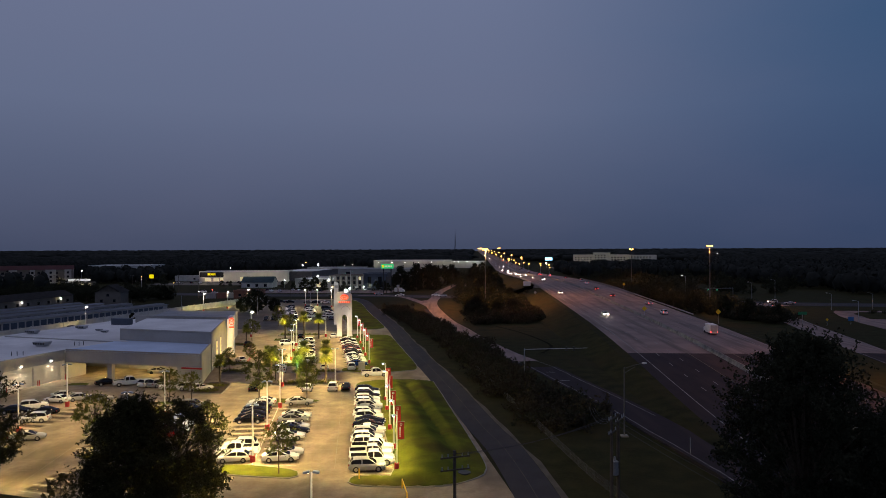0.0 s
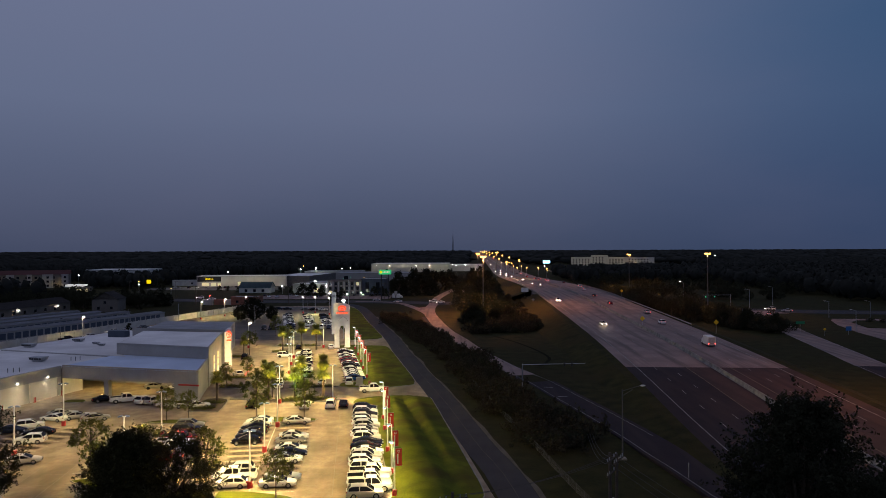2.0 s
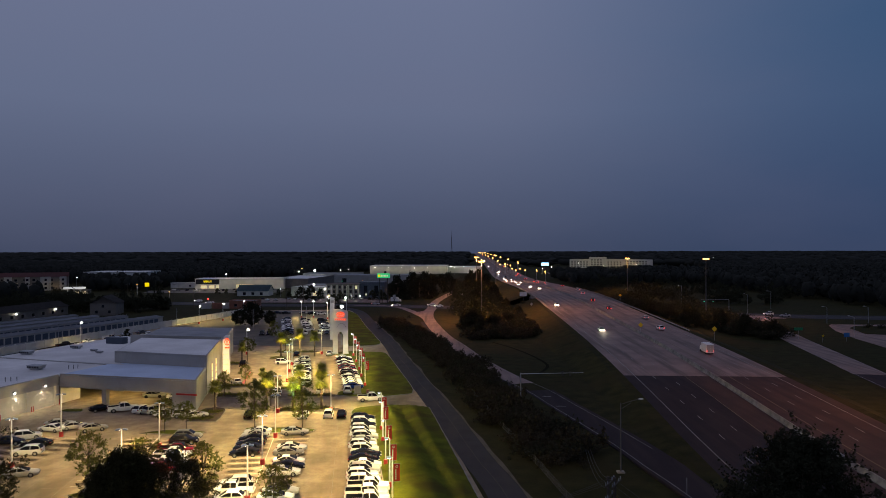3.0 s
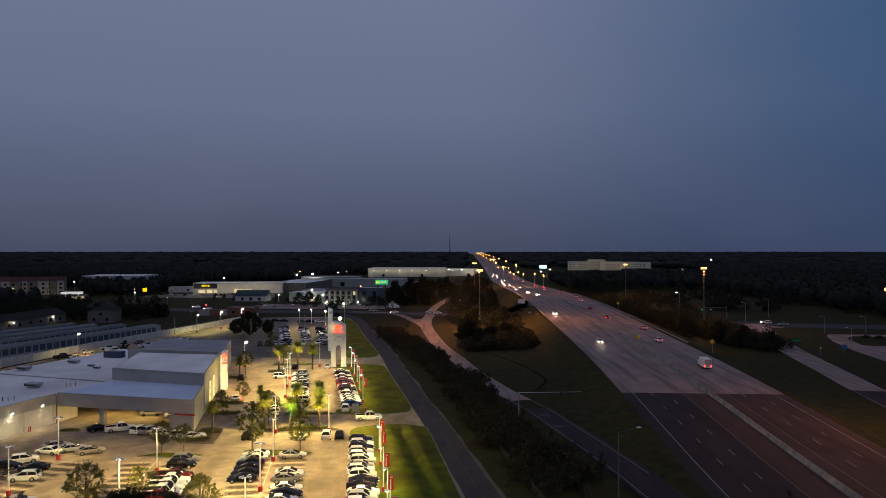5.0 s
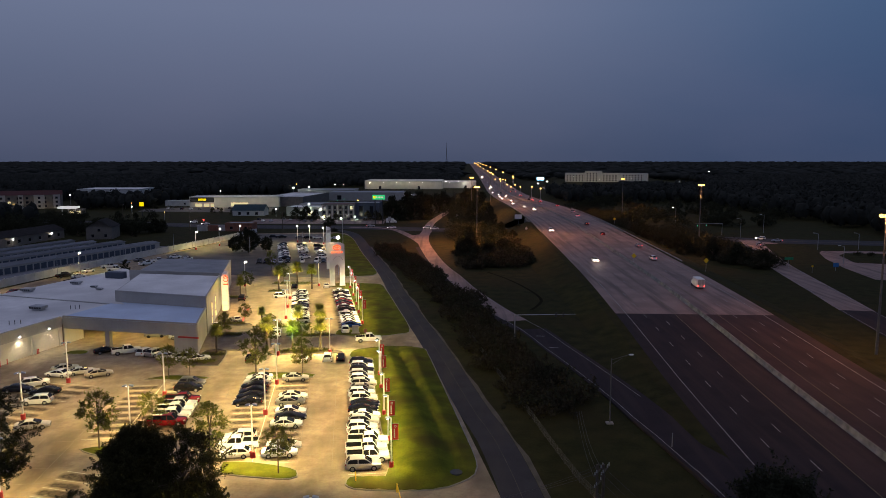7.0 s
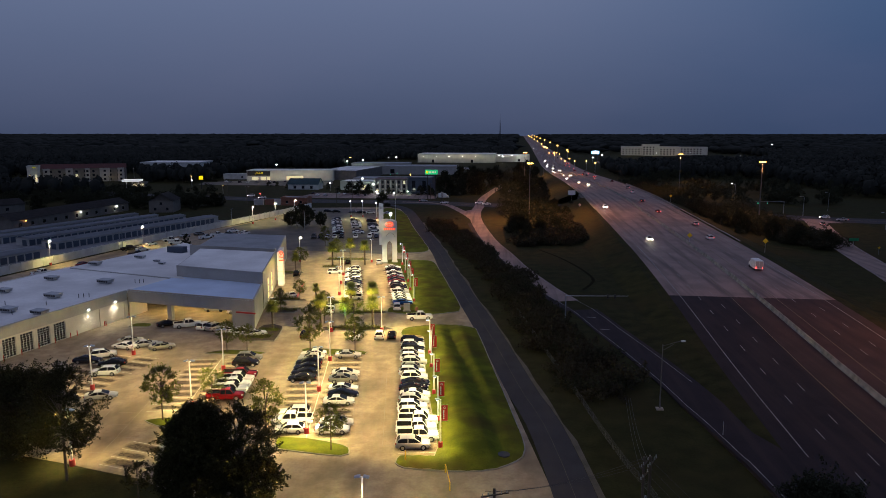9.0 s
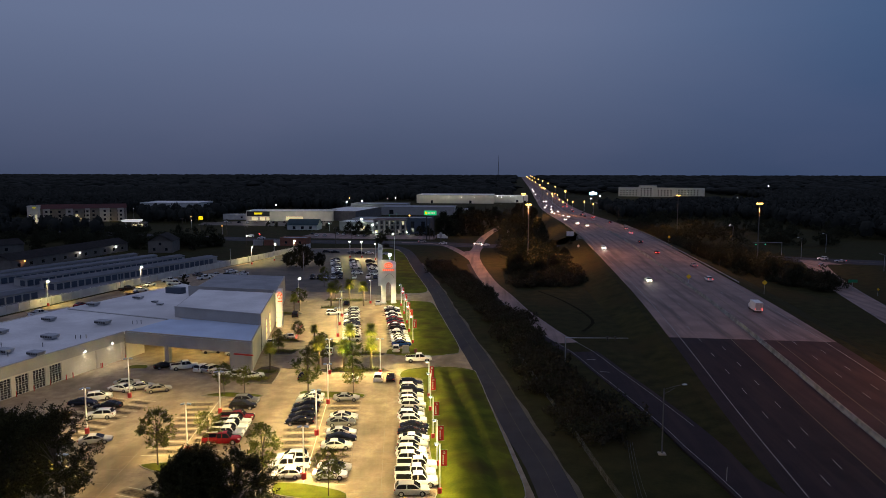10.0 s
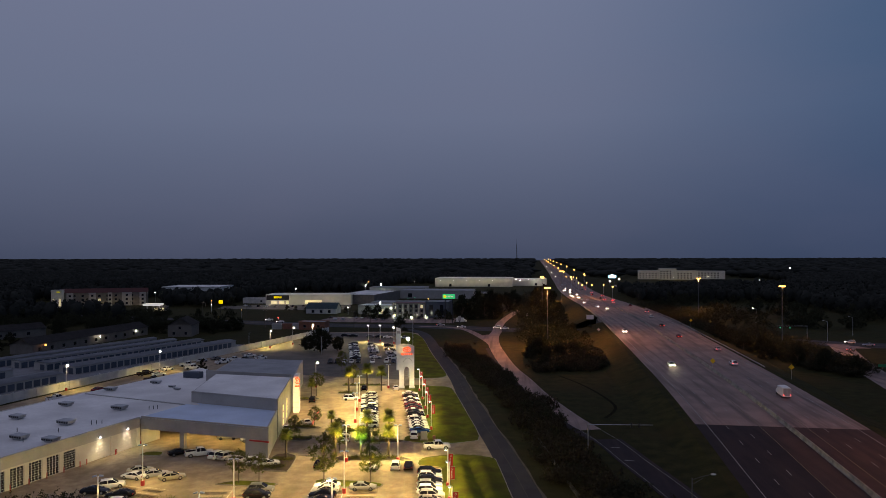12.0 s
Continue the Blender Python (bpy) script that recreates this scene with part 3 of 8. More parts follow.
# bare earth along the frontage road and a ditch line drawn as a flat darker ribbon
b = bmesh.new()
rng = random.Random(5)
edge = [p for p in offset(FRONTAGE, 2.6) if 60 < p.y < 330]
strip(b, edge, [p + Vector((0.2 + 0.7 * rng.random(), 0, 0)) for p in edge])
for v in b.verts:
    v.co.z = 0.015
solid("dirt_verge", b, M["dirt"], "bare dirt verge beside the frontage road", "ground")
b = bmesh.new()
ditch = smooth([(17, 254, 0.02), (22.6, 239, 0.02), (27, 221, 0.02), (29, 205, 0.02), (27, 196, 0.02), (24.4, 190, 0.02)], 3.0)
strip(b, offset(ditch, -0.45), offset(ditch, 0.45))
solid("ditch", b, M["ditch_dark"], "narrow dark ditch through the grass", "ditch")

# ---------------------------------------------------------------- dealership lot
LOT = [(-190, 88), (-61, 85.0), (-54, 83.2), (-48, 81.4), (-42, 79.7), (-38, 77), (-30, 66), (9.5, 62), (7.4, 79), (2.8, 111), (-2.2, 143), (-6.4, 166), (-12.0, 197), (-15.8, 217), (-20, 243), (-25.3, 271), (-33, 308), (-42.6, 359),
       (-48.8, 384), (-56, 392), (-97, 386), (-103, 360), (-110, 325), (-123, 288), (-131, 243), (-139, 205), (-150, 150)]
bm = bmesh.new()
prism(bm, LOT, -0.3, 0.02)
solid("lot_pavement", bm, M["lot"], "stained tan concrete car lot", "pavement")


def island(name, poly, mat, label, h=0.16, relief=None):
    """A raised bed with a concrete kerb round it."""
    n = len(poly)
    ring = smooth([Vector((*p, 0)) for p in poly] + [Vector((*poly[0], 0))], 1.5)[:-1]
    if sum(a.x * b.y - b.x * a.y for a, b in zip(ring, ring[1:] + ring[:1])) < 0:
        ring.reverse()
    m_ = len(ring)
    inner = []
    for i, p in enumerate(ring):
        u = (ring[(i + 1) % m_] - ring[i - 1]).normalized()
        inner.append(Vector((p.x - u.y * 0.16, p.y + u.x * 0.16, 0)))
    b = bmesh.new()
    lo = [b.verts.new((p.x, p.y, -0.1)) for p in ring]
    o = [b.verts.new((p.x, p.y, h - 0.02)) for p in ring]
    i_ = [b.verts.new((p.x, p.y, h)) for p in inner]
    for a in range(m_):
        c = (a + 1) % m_
        b.faces.new((lo[a], lo[c], o[c], o[a]))
        b.faces.new((o[a], o[c], i_[c], i_[a]))
    bed = thing(name, None, label, "island", "", "structure")
    part("kerb", b, M["kerb"], bed)
    b = bmesh.new()
    top = [b.verts.new((p.x, p.y, h - 0.015)) for p in inner]
    b.faces.new(top)
    bmesh.ops.triangulate(b, faces=b.faces)
    if relief:
        xs, ys = [p.x for p in inner], [p.y for p in inner]
        cuts = [(x, 0, 1) for x in np.arange(min(xs) + 0.5, max(xs), 0.8)] + [(0, y_, 0) for y_ in np.arange(min(ys) + 1, max(ys), 2.4)]
        for cx, cy, along_x in cuts:
            bmesh.ops.bisect_plane(b, geom=b.verts[:] + b.edges[:] + b.faces[:], plane_co=(cx, cy, 0), plane_no=(1, 0, 0) if along_x else (0, 1, 0))
        for v in b.verts:
            edge = min((Vector((v.co.x, v.co.y, 0)) - p).length for p in inner)
            v.co.z += relief(v.co.x, v.co.y) * min(1.0, edge / 3.2) ** 1.5
    part("turf" if mat is M["lawn"] else "mulch", b, mat, bed)
    return bed


GRASS_FRONT = [(-12.2, 86.0), (-10.9, 84.7), (-6.5, 84.2), (-1.2, 84.4), (2.4, 86.5), (4.6, 91), (3.2, 104), (0.2, 126), (-2.6, 146), (-4.0, 150.6), (-10.5, 152.6), (-18, 149.5),
               (-18.4, 143.6), (-14.2, 143), (-13.4, 136), (-10.0, 110), (-7.2, 90.6), (-8.4, 88.4), (-11.8, 88.2)]
GRASS_MID = [(-24.2, 162.4), (-17, 160.4), (-9.6, 163.0), (-7.2, 168), (-12.1, 196), (-16.0, 217), (-18.9, 228.6), (-24, 230.6), (-30, 232), (-34.6, 229.6), (-35.2, 225), (-28.6, 219), (-24, 195), (-19.4, 170), (-24.0, 167)]
GRASS_FAR = [(-32, 243.5), (-22.2, 248.5), (-25.6, 271), (-33.2, 308), (-42.8, 359), (-50, 381), (-57, 384), (-54, 345), (-46, 305)]


def swale(x, y):
    """A low mound with a drainage hollow along its length, over the turf's level."""
    mid = np.interp(y, [84, 88, 98.6, 117, 133, 150], [2.0, 1.8, 0.3, -3.0, -6.2, -9.4])
    return 0.75 - 0.72 * math.exp(-((x - mid) / 1.1) ** 2) + 0.05 * math.sin(0.7 * y)


for poly in (GRASS_FRONT, GRASS_MID, GRASS_FAR):
    island("grass_island", poly, M["lawn"], "mown grass strip with a concrete kerb beside the lot", 0.16, swale if poly is GRASS_FRONT else None)
b = bmesh.new()
rod(b, (1.7, 89.0, 0.10), (1.7, 89.0, 0.34), 0.8, n=16)
solid("storm_drain", b, M["dark_metal"], "round dark storm drain cover in the grass", "drain")
for poly in ([(-29.3, 92.8), (-28.9, 89.6), (-26.5, 88.6), (-19.4, 87.5), (-18.6, 89.2), (-19.9, 90.9), (-25.3, 92.7)],
             [(-50.5, 97.2), (-48, 95.4), (-41, 93.6), (-39.6, 94.6), (-41, 96.2), (-47, 98.4)],
             [(-54.3, 129.2), (-45.0, 128.3), (-43.0, 129.6), (-43.6, 130.6), (-50.6, 131.6)],
             [(-36, 131.0), (-30, 129.4), (-24.6, 129.8), (-23.6, 131), (-24.8, 132.6), (-35.6, 133.6)],
             [(-78, 146.5), (-74.2, 146.2), (-73.4, 147.4), (-74.4, 149.2), (-77.6, 149)]):
    island("grass_island", poly, M["lawn"], "small kerbed grass island in the lot")
for poly in ([(-49.4, 138.0), (-44.2, 137.8), (-43.4, 139), (-45.0, 149.0), (-49.3, 149.4)], [(-35.6, 145.9), (-22.4, 147.0), (-22.2, 149.4), (-35.8, 149.0)],
             [(-44.2, 169.4), (-34.6, 169.8), (-34.0, 171.4), (-43.4, 171.6)], [(-34.8, 160.6), (-24.8, 161.2), (-24.8, 163.4), (-34.8, 163.0)],
             [(-50.6, 160.4), (-45.6, 160.8), (-45.8, 164.4), (-50.6, 164.8)], [(-54.8, 172.4), (-47.0, 172.2), (-46.6, 174.2), (-54.6, 175.2)], [(-62.5, 205.2), (-56, 206), (-56.4, 209.2), (-62.5, 209.0)],
             [(-53.4, 228.4), (-40.4, 229.6), (-40.4, 232), (-53.4, 231.4)], [(-52, 215.6), (-47.4, 216), (-47.6, 218.4), (-52, 218)]):
    island("planting_bed", poly, M["mulch"], "kerbed planting bed with dark mulch")

REAR = [(-37, 242), (-48, 305), (-56, 345), (-60, 383), (-96, 384), (-102, 360), (-109, 325), (-114, 300), (-92, 252)]
bm = bmesh.new()
prism(bm, REAR, -0.2, 0.03)
solid("rear_lot_pavement", bm, M["asphalt"], "worn dark asphalt of the rear car lot", "pavement")

# painted stall lines, all as counted pieces of the lot
stalls = thing("stall_marking", None, "worn pale stall lines on the car lot", "road marking", "", "structure")
b = bmesh.new()
box(b, (0, 0, 0), (5.2, 0.1, 0.006))
stall_mesh = mesh_of("stall_line", b, M["lot_line"])


b = bmesh.new()
bmesh.ops.create_grid(b, x_segments=2, y_segments=2, size=1.0, matrix=Matrix.Diagonal((2.7, 0.95, 1, 1)))
stain_mesh = mesh_of("oil_stain", b, M["oil"])
stain_rng = random.Random(8)


def stall_row(x, y, dx, dy, n, turn):
    for i in range(n):
        if i < n - 1:
            one = part("oil_stain", stain_mesh, None, stalls)
            one.matrix_basis = at(x + dx * (i + 0.5) + stain_rng.uniform(-0.4, 0.4), y + dy * (i + 0.5), 0.024, turn, stain_rng.uniform(0.85, 1.15))
        one = part("stall_line", stall_mesh, None, stalls)
        one.matrix_basis = at(x + dx * i, y + dy * i, 0.027, turn)


stall_row(-9.6, 89.2, -0.30, 2.75, 19, 6)
stall_row(-22.2, 92.6, -0.33, 2.75, 14, 7)
stall_row(-28.4, 92.4, -0.33, 2.75, 14, 7)
stall_row(-43.2, 100.4, -0.33, 2.75, 11, 7)
stall_row(-49.4, 101.0, -0.33, 2.75, 10, 7)
stall_row(-67.0, 104, 0.4, 2.75, 9, -14)
stall_row(-73.0, 105, 0.4, 2.75, 9, -14)
stall_row(-47.2, 82.6, 0.35, 2.3, 4, -16)
stall_row(-21.4, 169.2, -0.50, 2.65, 19, 10)
stall_row(-34.2, 173.4, -0.50, 2.65, 16, 10)
b = bmesh.new()
ja = radians(7)
ju, jv = Vector((math.cos(ja), math.sin(ja), 0)), Vector((-math.sin(ja), math.cos(ja), 0))
for i in range(-7, 5):
    box(b, Vector((-31, 112, 0.022)) + ju * 4.6 * i, (0.05, 46, 0.004), 7)
for i in range(-5, 6):
    box(b, Vector((-33, 112, 0.022)) + jv * 4.6 * i, (48, 0.05, 0.004), 7)
tagged(part("pavement_joint", b, M["stain"], stalls), kind="stuff")
b = bmesh.new()
for x0, y0, x1, y1 in ((-25.4, 92.8, -30.4, 131), (-46.2, 99, -50.2, 129)):
    d = Vector((x1 - x0, y1 - y0, 0))
    box(b, ((x0 + x1) / 2, (y0 + y1) / 2, 0.027), (0.12, d.length, 0.006), math.degrees(math.atan2(-d.x, d.y)))
part("spine_line", b, M["lot_line"], stalls)
b = bmesh.new()
box(b, (-50.3, 184, 0.027), (0.5, 20, 0.006), 9)
part("fire_lane_line", b, M["red"], stalls, "red painted fire lane line")
for name, (x0, y0), (x1, y1) in (("concrete_kerb", (-44.6, 149.4), (-36.4, 147.6)), ):
    b = bmesh.new()
    d = Vector((x1 - x0, y1 - y0, 0))
    box(b, ((x0 + x1) / 2, (y0 + y1) / 2, 0.09), (d.length, 0.25, 0.18), math.degrees(math.atan2(d.y, d.x)), 0.03)
    solid(name, b, M["kerb"], "low concrete kerb across the drive", "kerb")

# ---------------------------------------------------------------- dealership building
U, V = Vector((0.25, 1.0)).normalized(), Vector((1.0, -0.25)).normalized()   # along the workshop wall, and across it


def uv(p, a, b):
    """The point a metres along the workshop wall and b metres across it from p."""
    return (p[0] + U.x * a + V.x * b, p[1] + U.y * a + V.y * b)


CORNER = (-82.0, 154.4)
TURN_U = math.degrees(math.atan2(-U.x, U.y))
dealer = thing("dealership_building", None, "low cream and grey car dealership with a white flat roof", "building")


def slab(name, poly, z0, z1, mat, label="", parent=dealer):
    b = bmesh.new()
    prism(b, poly, z0, z1)
    bmesh.ops.recalc_face_normals(b, faces=b.faces)
    return part(name, b, mat, parent, label)


def wall(name, p, q, z0, z1, mat, thick=0.3, parent=dealer, label=""):
    d = Vector((q[0] - p[0], q[1] - p[1]))
    nrm = Vector((d.y, -d.x)).normalized() * thick
    return slab(name, [p, q, (q[0] - nrm.x, q[1] - nrm.y), (p[0] - nrm.x, p[1] - nrm.y)], z0, z1, mat, label, parent)


WS = -70.0                                     # south end of the workshop
ROOF_Z = 5.9
# workshop: front wall in piers and lintel, so that the doors sit in real openings
openings = [(-7.0, -1.0, 3.9, "roller"), (-15.0, -8.4, 3.9, "roller")] + [(-17.7 - 3.9 * i - 2.9, -17.7 - 3.9 * i, 3.7, "glazed") for i in range(12)]
edges = [0.0]
for a, b_, h, kind in openings:
    edges += [b_, a]
edges.append(WS)
for s0, s1 in zip(edges[0::2], edges[1::2]):
    wall("wall_pier", uv(CORNER, s1, 0), uv(CORNER, s0, 0), -0.2, 4.0, M["cream"], 0.4)
wall("lintel", uv(CORNER, WS, 0), uv(CORNER, 0, 0), 4.0, ROOF_Z + 0.35, M["panel"], 0.4)
for a, b_, h, kind in openings:
    wall("door_head", uv(CORNER, a, 0), uv(CORNER, b_, 0), h, 4.0, M["cream"], 0.4)
    p, q = uv(CORNER, a, -0.22), uv(CORNER, b_, -0.22)
    door = wall("roller_door" if kind == "roller" else "glazed_door", p, q, -0.1, h, M["cream" if kind == "roller" else "window"], 0.06)
    wid = b_ - a
    if kind == "glazed":
        for i in range(5):
            b = bmesh.new()
            c = uv(CORNER, a + wid * i / 4, -0.20)
            box(b, (c[0], c[1], h / 2), (0.05, 0.06, h), TURN_U)
            part("mullion", b, M["white"], door)
        for i in range(9):
            b = bmesh.new()
            c = uv(CORNER, (a + b_) / 2, -0.195)
            box(b, (c[0], c[1], 0.05 + (h - 0.1) * i / 8), (0.05, wid, 0.045), TURN_U)
            part("rail", b, M["white"], door)
    else:
        for i in range(1, 7):
            b = bmesh.new()
            c = uv(CORNER, (a + b_) / 2, -0.2)
            box(b, (c[0], c[1], h * i / 7), (0.05, wid, 0.035), TURN_U)
            part("slat", b, M["cream"], door)
    for s in (a - 0.5, b_ + 0.5):
        b = bmesh.new()
        c = uv(CORNER, s, 0.6)
        rod(b, (c[0], c[1], 0), (c[0], c[1], 1.1), 0.09, n=10)
        tagged(part("bollard", b, M["red"]), "red painted steel bollard by the workshop wall", "bollard", "workshop bollards")
for s in (-4.0, -11.7):
    lamp = thing("wall_lamp", None, "bright white wall pack lamp on the workshop wall", "lamp", "wall lamps")
    c = uv(CORNER, s, 0.12)
    b = bmesh.new()
    box(b, (c[0], c[1], 4.6), (0.25, 0.5, 0.3), TURN_U, 0.04)
    part("housing", b, M["trim"], lamp)
    c = uv(CORNER, s, 0.26)
    b = bmesh.new()
    box(b, (c[0], c[1], 4.5), (0.08, 0.42, 0.22), TURN_U)
    part("diffuser", b, M["white_on"], lamp)
    c, e2 = uv(CORNER, s, 0.5), uv(CORNER, s, 1.6)
    spot("wall_lamp_light", (c[0], c[1], 4.45), (e2[0], e2[1], 0), 950, (1.0, 0.88, 0.62), 130, 0.8, 0.2)

west = -36.0
slab("workshop_roof", [uv(CORNER, WS, -0.4), uv(CORNER, 0.2, -0.4), uv(CORNER, 16, 4.5), uv(CORNER, 20, -0.2), uv(CORNER, 20, west), uv(CORNER, WS, west)], ROOF_Z - 0.3, ROOF_Z, M["roof"], "white membrane roof")
for nm, p, q in (("parapet", uv(CORNER, WS, west), uv(CORNER, 20, west)), ):
    wall(nm, q, p, -0.2, ROOF_Z + 0.12, M["cream"], 0.3)
wall("south_wall", uv(CORNER, WS, west), uv(CORNER, WS, -0.4), -0.2, ROOF_Z + 0.2, M["cream"], 0.3)
# raised rear roof with a pale step facing the workshop
R1 = [uv(CORNER, 18, west + 2), uv(CORNER, 14.6, 4.6), (-76.8, 171.2), (-81, 206), (-97, 222), uv(CORNER, 62, west + 4)]
slab("rear_roof", R1, ROOF_Z + 0.2, ROOF_Z + 0.35, M["roof"], "white membrane roof, a step higher")
slab("rear_block", R1, -0.2, ROOF_Z + 0.2, M["panel"])

# covered drive
A_, B_, C_, D_ = (-81.9, 154.5), (-50.2, 146.7), (-53.6, 163.2), (-77.4, 170.6)
slab("canopy_roof", [A_, B_, C_, D_], 6.05, 6.2, M["roof_blue"], "pale blue sheet roof of the covered drive")


def toward(p, q, t):
    return (p[0] + (q[0] - p[0]) * t, p[1] + (q[1] - p[1]) * t)


for p, q in ((A_, B_), (B_, C_)):
    wall("canopy_fascia", p, q, 3.6, 6.4, M["panel"], 0.35)
slab("canopy_ceiling", [toward(A_, C_, 0.02), toward(B_, D_, 0.02), toward(C_, A_, 0.02), toward(D_, B_, 0.02)], 3.62, 3.72, M["white"])
for t, w in ((0.33, 1.1), ):
    p = toward(A_, B_, t)
    b = bmesh.new()
    box(b, (p[0] + 0.2, p[1] + 0.7, 1.7), (w, 1.0, 3.8), TURN_U)
    part("column", b, M["panel"], dealer)
wall("corner_wall", toward(A_, B_, 0.83), (B_[0] - 0.2, B_[1] + 0.05), -0.1, 3.6, M["panel"], 0.4)
wall("side_wall", B_, C_, -0.1, 3.6, M["panel"], 0.3)
wall("drive_back_wall", (-80.6, 169.8), (-54.2, 162.6), -0.1, 3.7, M["cream"], 0.3)
wall("drive_end_wall", toward(A_, D_, 0.02), toward(A_, D_, 0.35), -0.1, 3.7, M["cream"], 0.3)
b = bmesh.new()
p = toward(A_, B_, 0.94)
box(b, (p[0] - 0.1, p[1] - 0.25, 3.45), (4.6, 0.3, 0.3), math.degrees(math.atan2(B_[1] - A_[1], B_[0] - A_[0])))
part("red_band", b, M["red"], dealer, "red band along the canopy corner")
for t, s in ((0.16, 0.35), (0.30, 0.55), (0.52, 0.45), (0.72, 0.5)):
    p, q = toward(A_, B_, t), toward(D_, C_, t)
    c = toward(p, q, s)
    lamp = thing("ceiling_lamp", None, "bright flush lamp under the covered drive", "lamp", "drive lamps")
    b = bmesh.new()
    box(b, (c[0], c[1], 3.58), (0.6, 0.6, 0.06), TURN_U)
    part("frame", b, M["white"], lamp)
    b = bmesh.new()
    box(b, (c[0], c[1], 3.54), (0.5, 0.5, 0.03), TURN_U)
    part("diffuser", b, M["lamp_on"], lamp)
    point("drive_light", (c[0], c[1], 3.2), 240 if t > 0.2 else 420, WARM, 0.3)

# showroom block and its rear part
S1, S2, S3, S4 = (-77.6, 170.8), (-53.4, 163.0), (-59.3, 193.0), (-82.5, 197.5)
slab("showroom_wall", [S1, S2, S3, S4], -0.2, 8.7, M["panel"])
slab("showroom_roof", [toward(S1, S3, 0.012), toward(S2, S4, 0.012), toward(S3, S1, 0.012), toward(S4, S2, 0.012)], 8.7, 8.78, M["roof"], "white membrane roof of the showroom")
for p, q in ((S1, S2), (S2, S3)):
    wall("coping", p, q, 8.55, 8.95, M["panel"], 0.3)
for t in (0.30, 0.56):
    p, q = toward(S2, S3, t), toward(S2, S3, t + 0.055)
    pane = wall("shop_window", (p[0] + 0.06, p[1]), (q[0] + 0.06, q[1]), 0.6, 5.8, M["shop_on"], 0.05)
    for z in (0.6, 2.3, 4.0, 5.8):
        b = bmesh.new()
        c = toward(p, q, 0.5)
        box(b, (c[0] + 0.12, c[1], z), (0.12, 1.8, 0.12), math.degrees(math.atan2(-(S3[0] - S2[0]), S3[1] - S2[1])))
        part("transom", b, M["panel"], pane)
T1, T2, T3, T4 = (-86.5, 200.0), (-59.8, 194.6), (-67.5, 232.0), (-91, 235)
slab("rear_showroom_wall", [T1, T2, T3, T4], -0.2, 7.6, M["panel"])
slab("rear_showroom_roof", [toward(T1, T3, 0.012), toward(T2, T4, 0.012), toward(T3, T1, 0.012), toward(T4, T2, 0.012)], 7.6, 7.68, M["roof_dark"], "grey membrane roof")
wall("screen_wall", T1, T2, 7.5, 9.3, M["panel"], 0.3)
# bright pylon tower at the entrance
PY = (-57.2, 191.0)
pyl = thing("entrance_tower", None, "lit white entrance tower with a red emblem on the dealership front", "sign tower")
b = bmesh.new()
box(b, (PY[0], PY[1], 4.9), (1.2, 4.4, 10.2), 10, 0.06)
part("tower_body", b, M["white"], pyl)
for i in range(7):
    b = bmesh.new()
    box(b, (PY[0] + 0.32, PY[1] - 2.2, 0.8 + 1.32 * i), (1.5, 0.06, 1.22), 10)
    part("panel", b, M["sign_face"], pyl, "lit cream sign panel")
EM = bmesh.new()


def ellipse_ring(bm_, c, rx, rz, w, ex, depth=0.06, n=28):
    """A flat oval ring that faces along ex's right-hand normal."""
    ez = Vector((0, 0, 1))
    ny = ex.cross(ez).normalized()
    rings = []
    for r_, y_ in ((0, 0), (w, 0), (w, depth), (0, depth)):
        rings.append([bm_.verts.new(Vector(c) + ex * (rx - r_) * math.cos(math.tau * i / n) + ez * (rz - r_) * math.sin(math.tau * i / n) + ny * y_) for i in range(n)])
    for a, b2 in zip(rings, rings[1:] + rings[:1]):
        for i in range(n):
            j = (i + 1) % n
            bm_.faces.new((a[i], a[j], b2[j], b2[i]))


ex = Vector((math.cos(radians(10)), math.sin(radians(10)), 0))
c0 = Vector((PY[0] + 0.7, PY[1] - 2.32, 8.7))
ellipse_ring(EM, c0, 0.68, 0.95, 0.17, ex)
ellipse_ring(EM, c0 + Vector((0, 0, 0.3)), 0.42, 0.34, 0.13, ex)
ellipse_ring(EM, c0, 0.24, 0.8, 0.12, ex)
box(EM, (c0.x, c0.y, 7.2), (1.25, 0.08, 0.42), 10)
part("emblem", EM, M["logo_red"], pyl, "red oval emblem and bar")
point("tower_light", (PY[0] + 3.2, PY[1] - 6.0, 2.0), 500, WARM, 0.3)
point("front_light", (-49.0, 178.0, 4.0), 160, WARM, 0.3)

# plant on the roof
def roof_unit(x, y, z, turn, s=1.0):
    u = thing("roof_unit", at(x, y, z, turn, s), "grey rooftop air-conditioning unit on the white roof", "air conditioner", "roof units")
    b = bmesh.new()
    box(b, (0, 0, 0.15), (2.0, 1.4, 0.3))
    part("kerb_frame", b, M["steel"], u)
    b = bmesh.new()
    vs = [(-1.3, -0.9), (1.3, -0.9), (1.3, 0.9), (-1.3, 0.9)]
    prism(b, vs, 0.3, 0.85)
    for v in b.verts:
        if v.co.z > 0.6:
            v.co.x *= 1.12
            v.co.y *= 1.12
    part("casing", b, M["steel"], u)
    b = bmesh.new()
    prism(b, [(-1.5, -1.05), (1.5, -1.05), (1.5, 1.05), (-1.5, 1.05)], 0.86, 0.95)
    part("cover", b, M["steel"], u)
    for i in range(5):
        b = bmesh.new()
        box(b, (-1.2 + 0.6 * i, -1.0, 0.6), (0.4, 0.05, 0.32))
        part("louvre", b, M["dark_metal"], u)
    return u


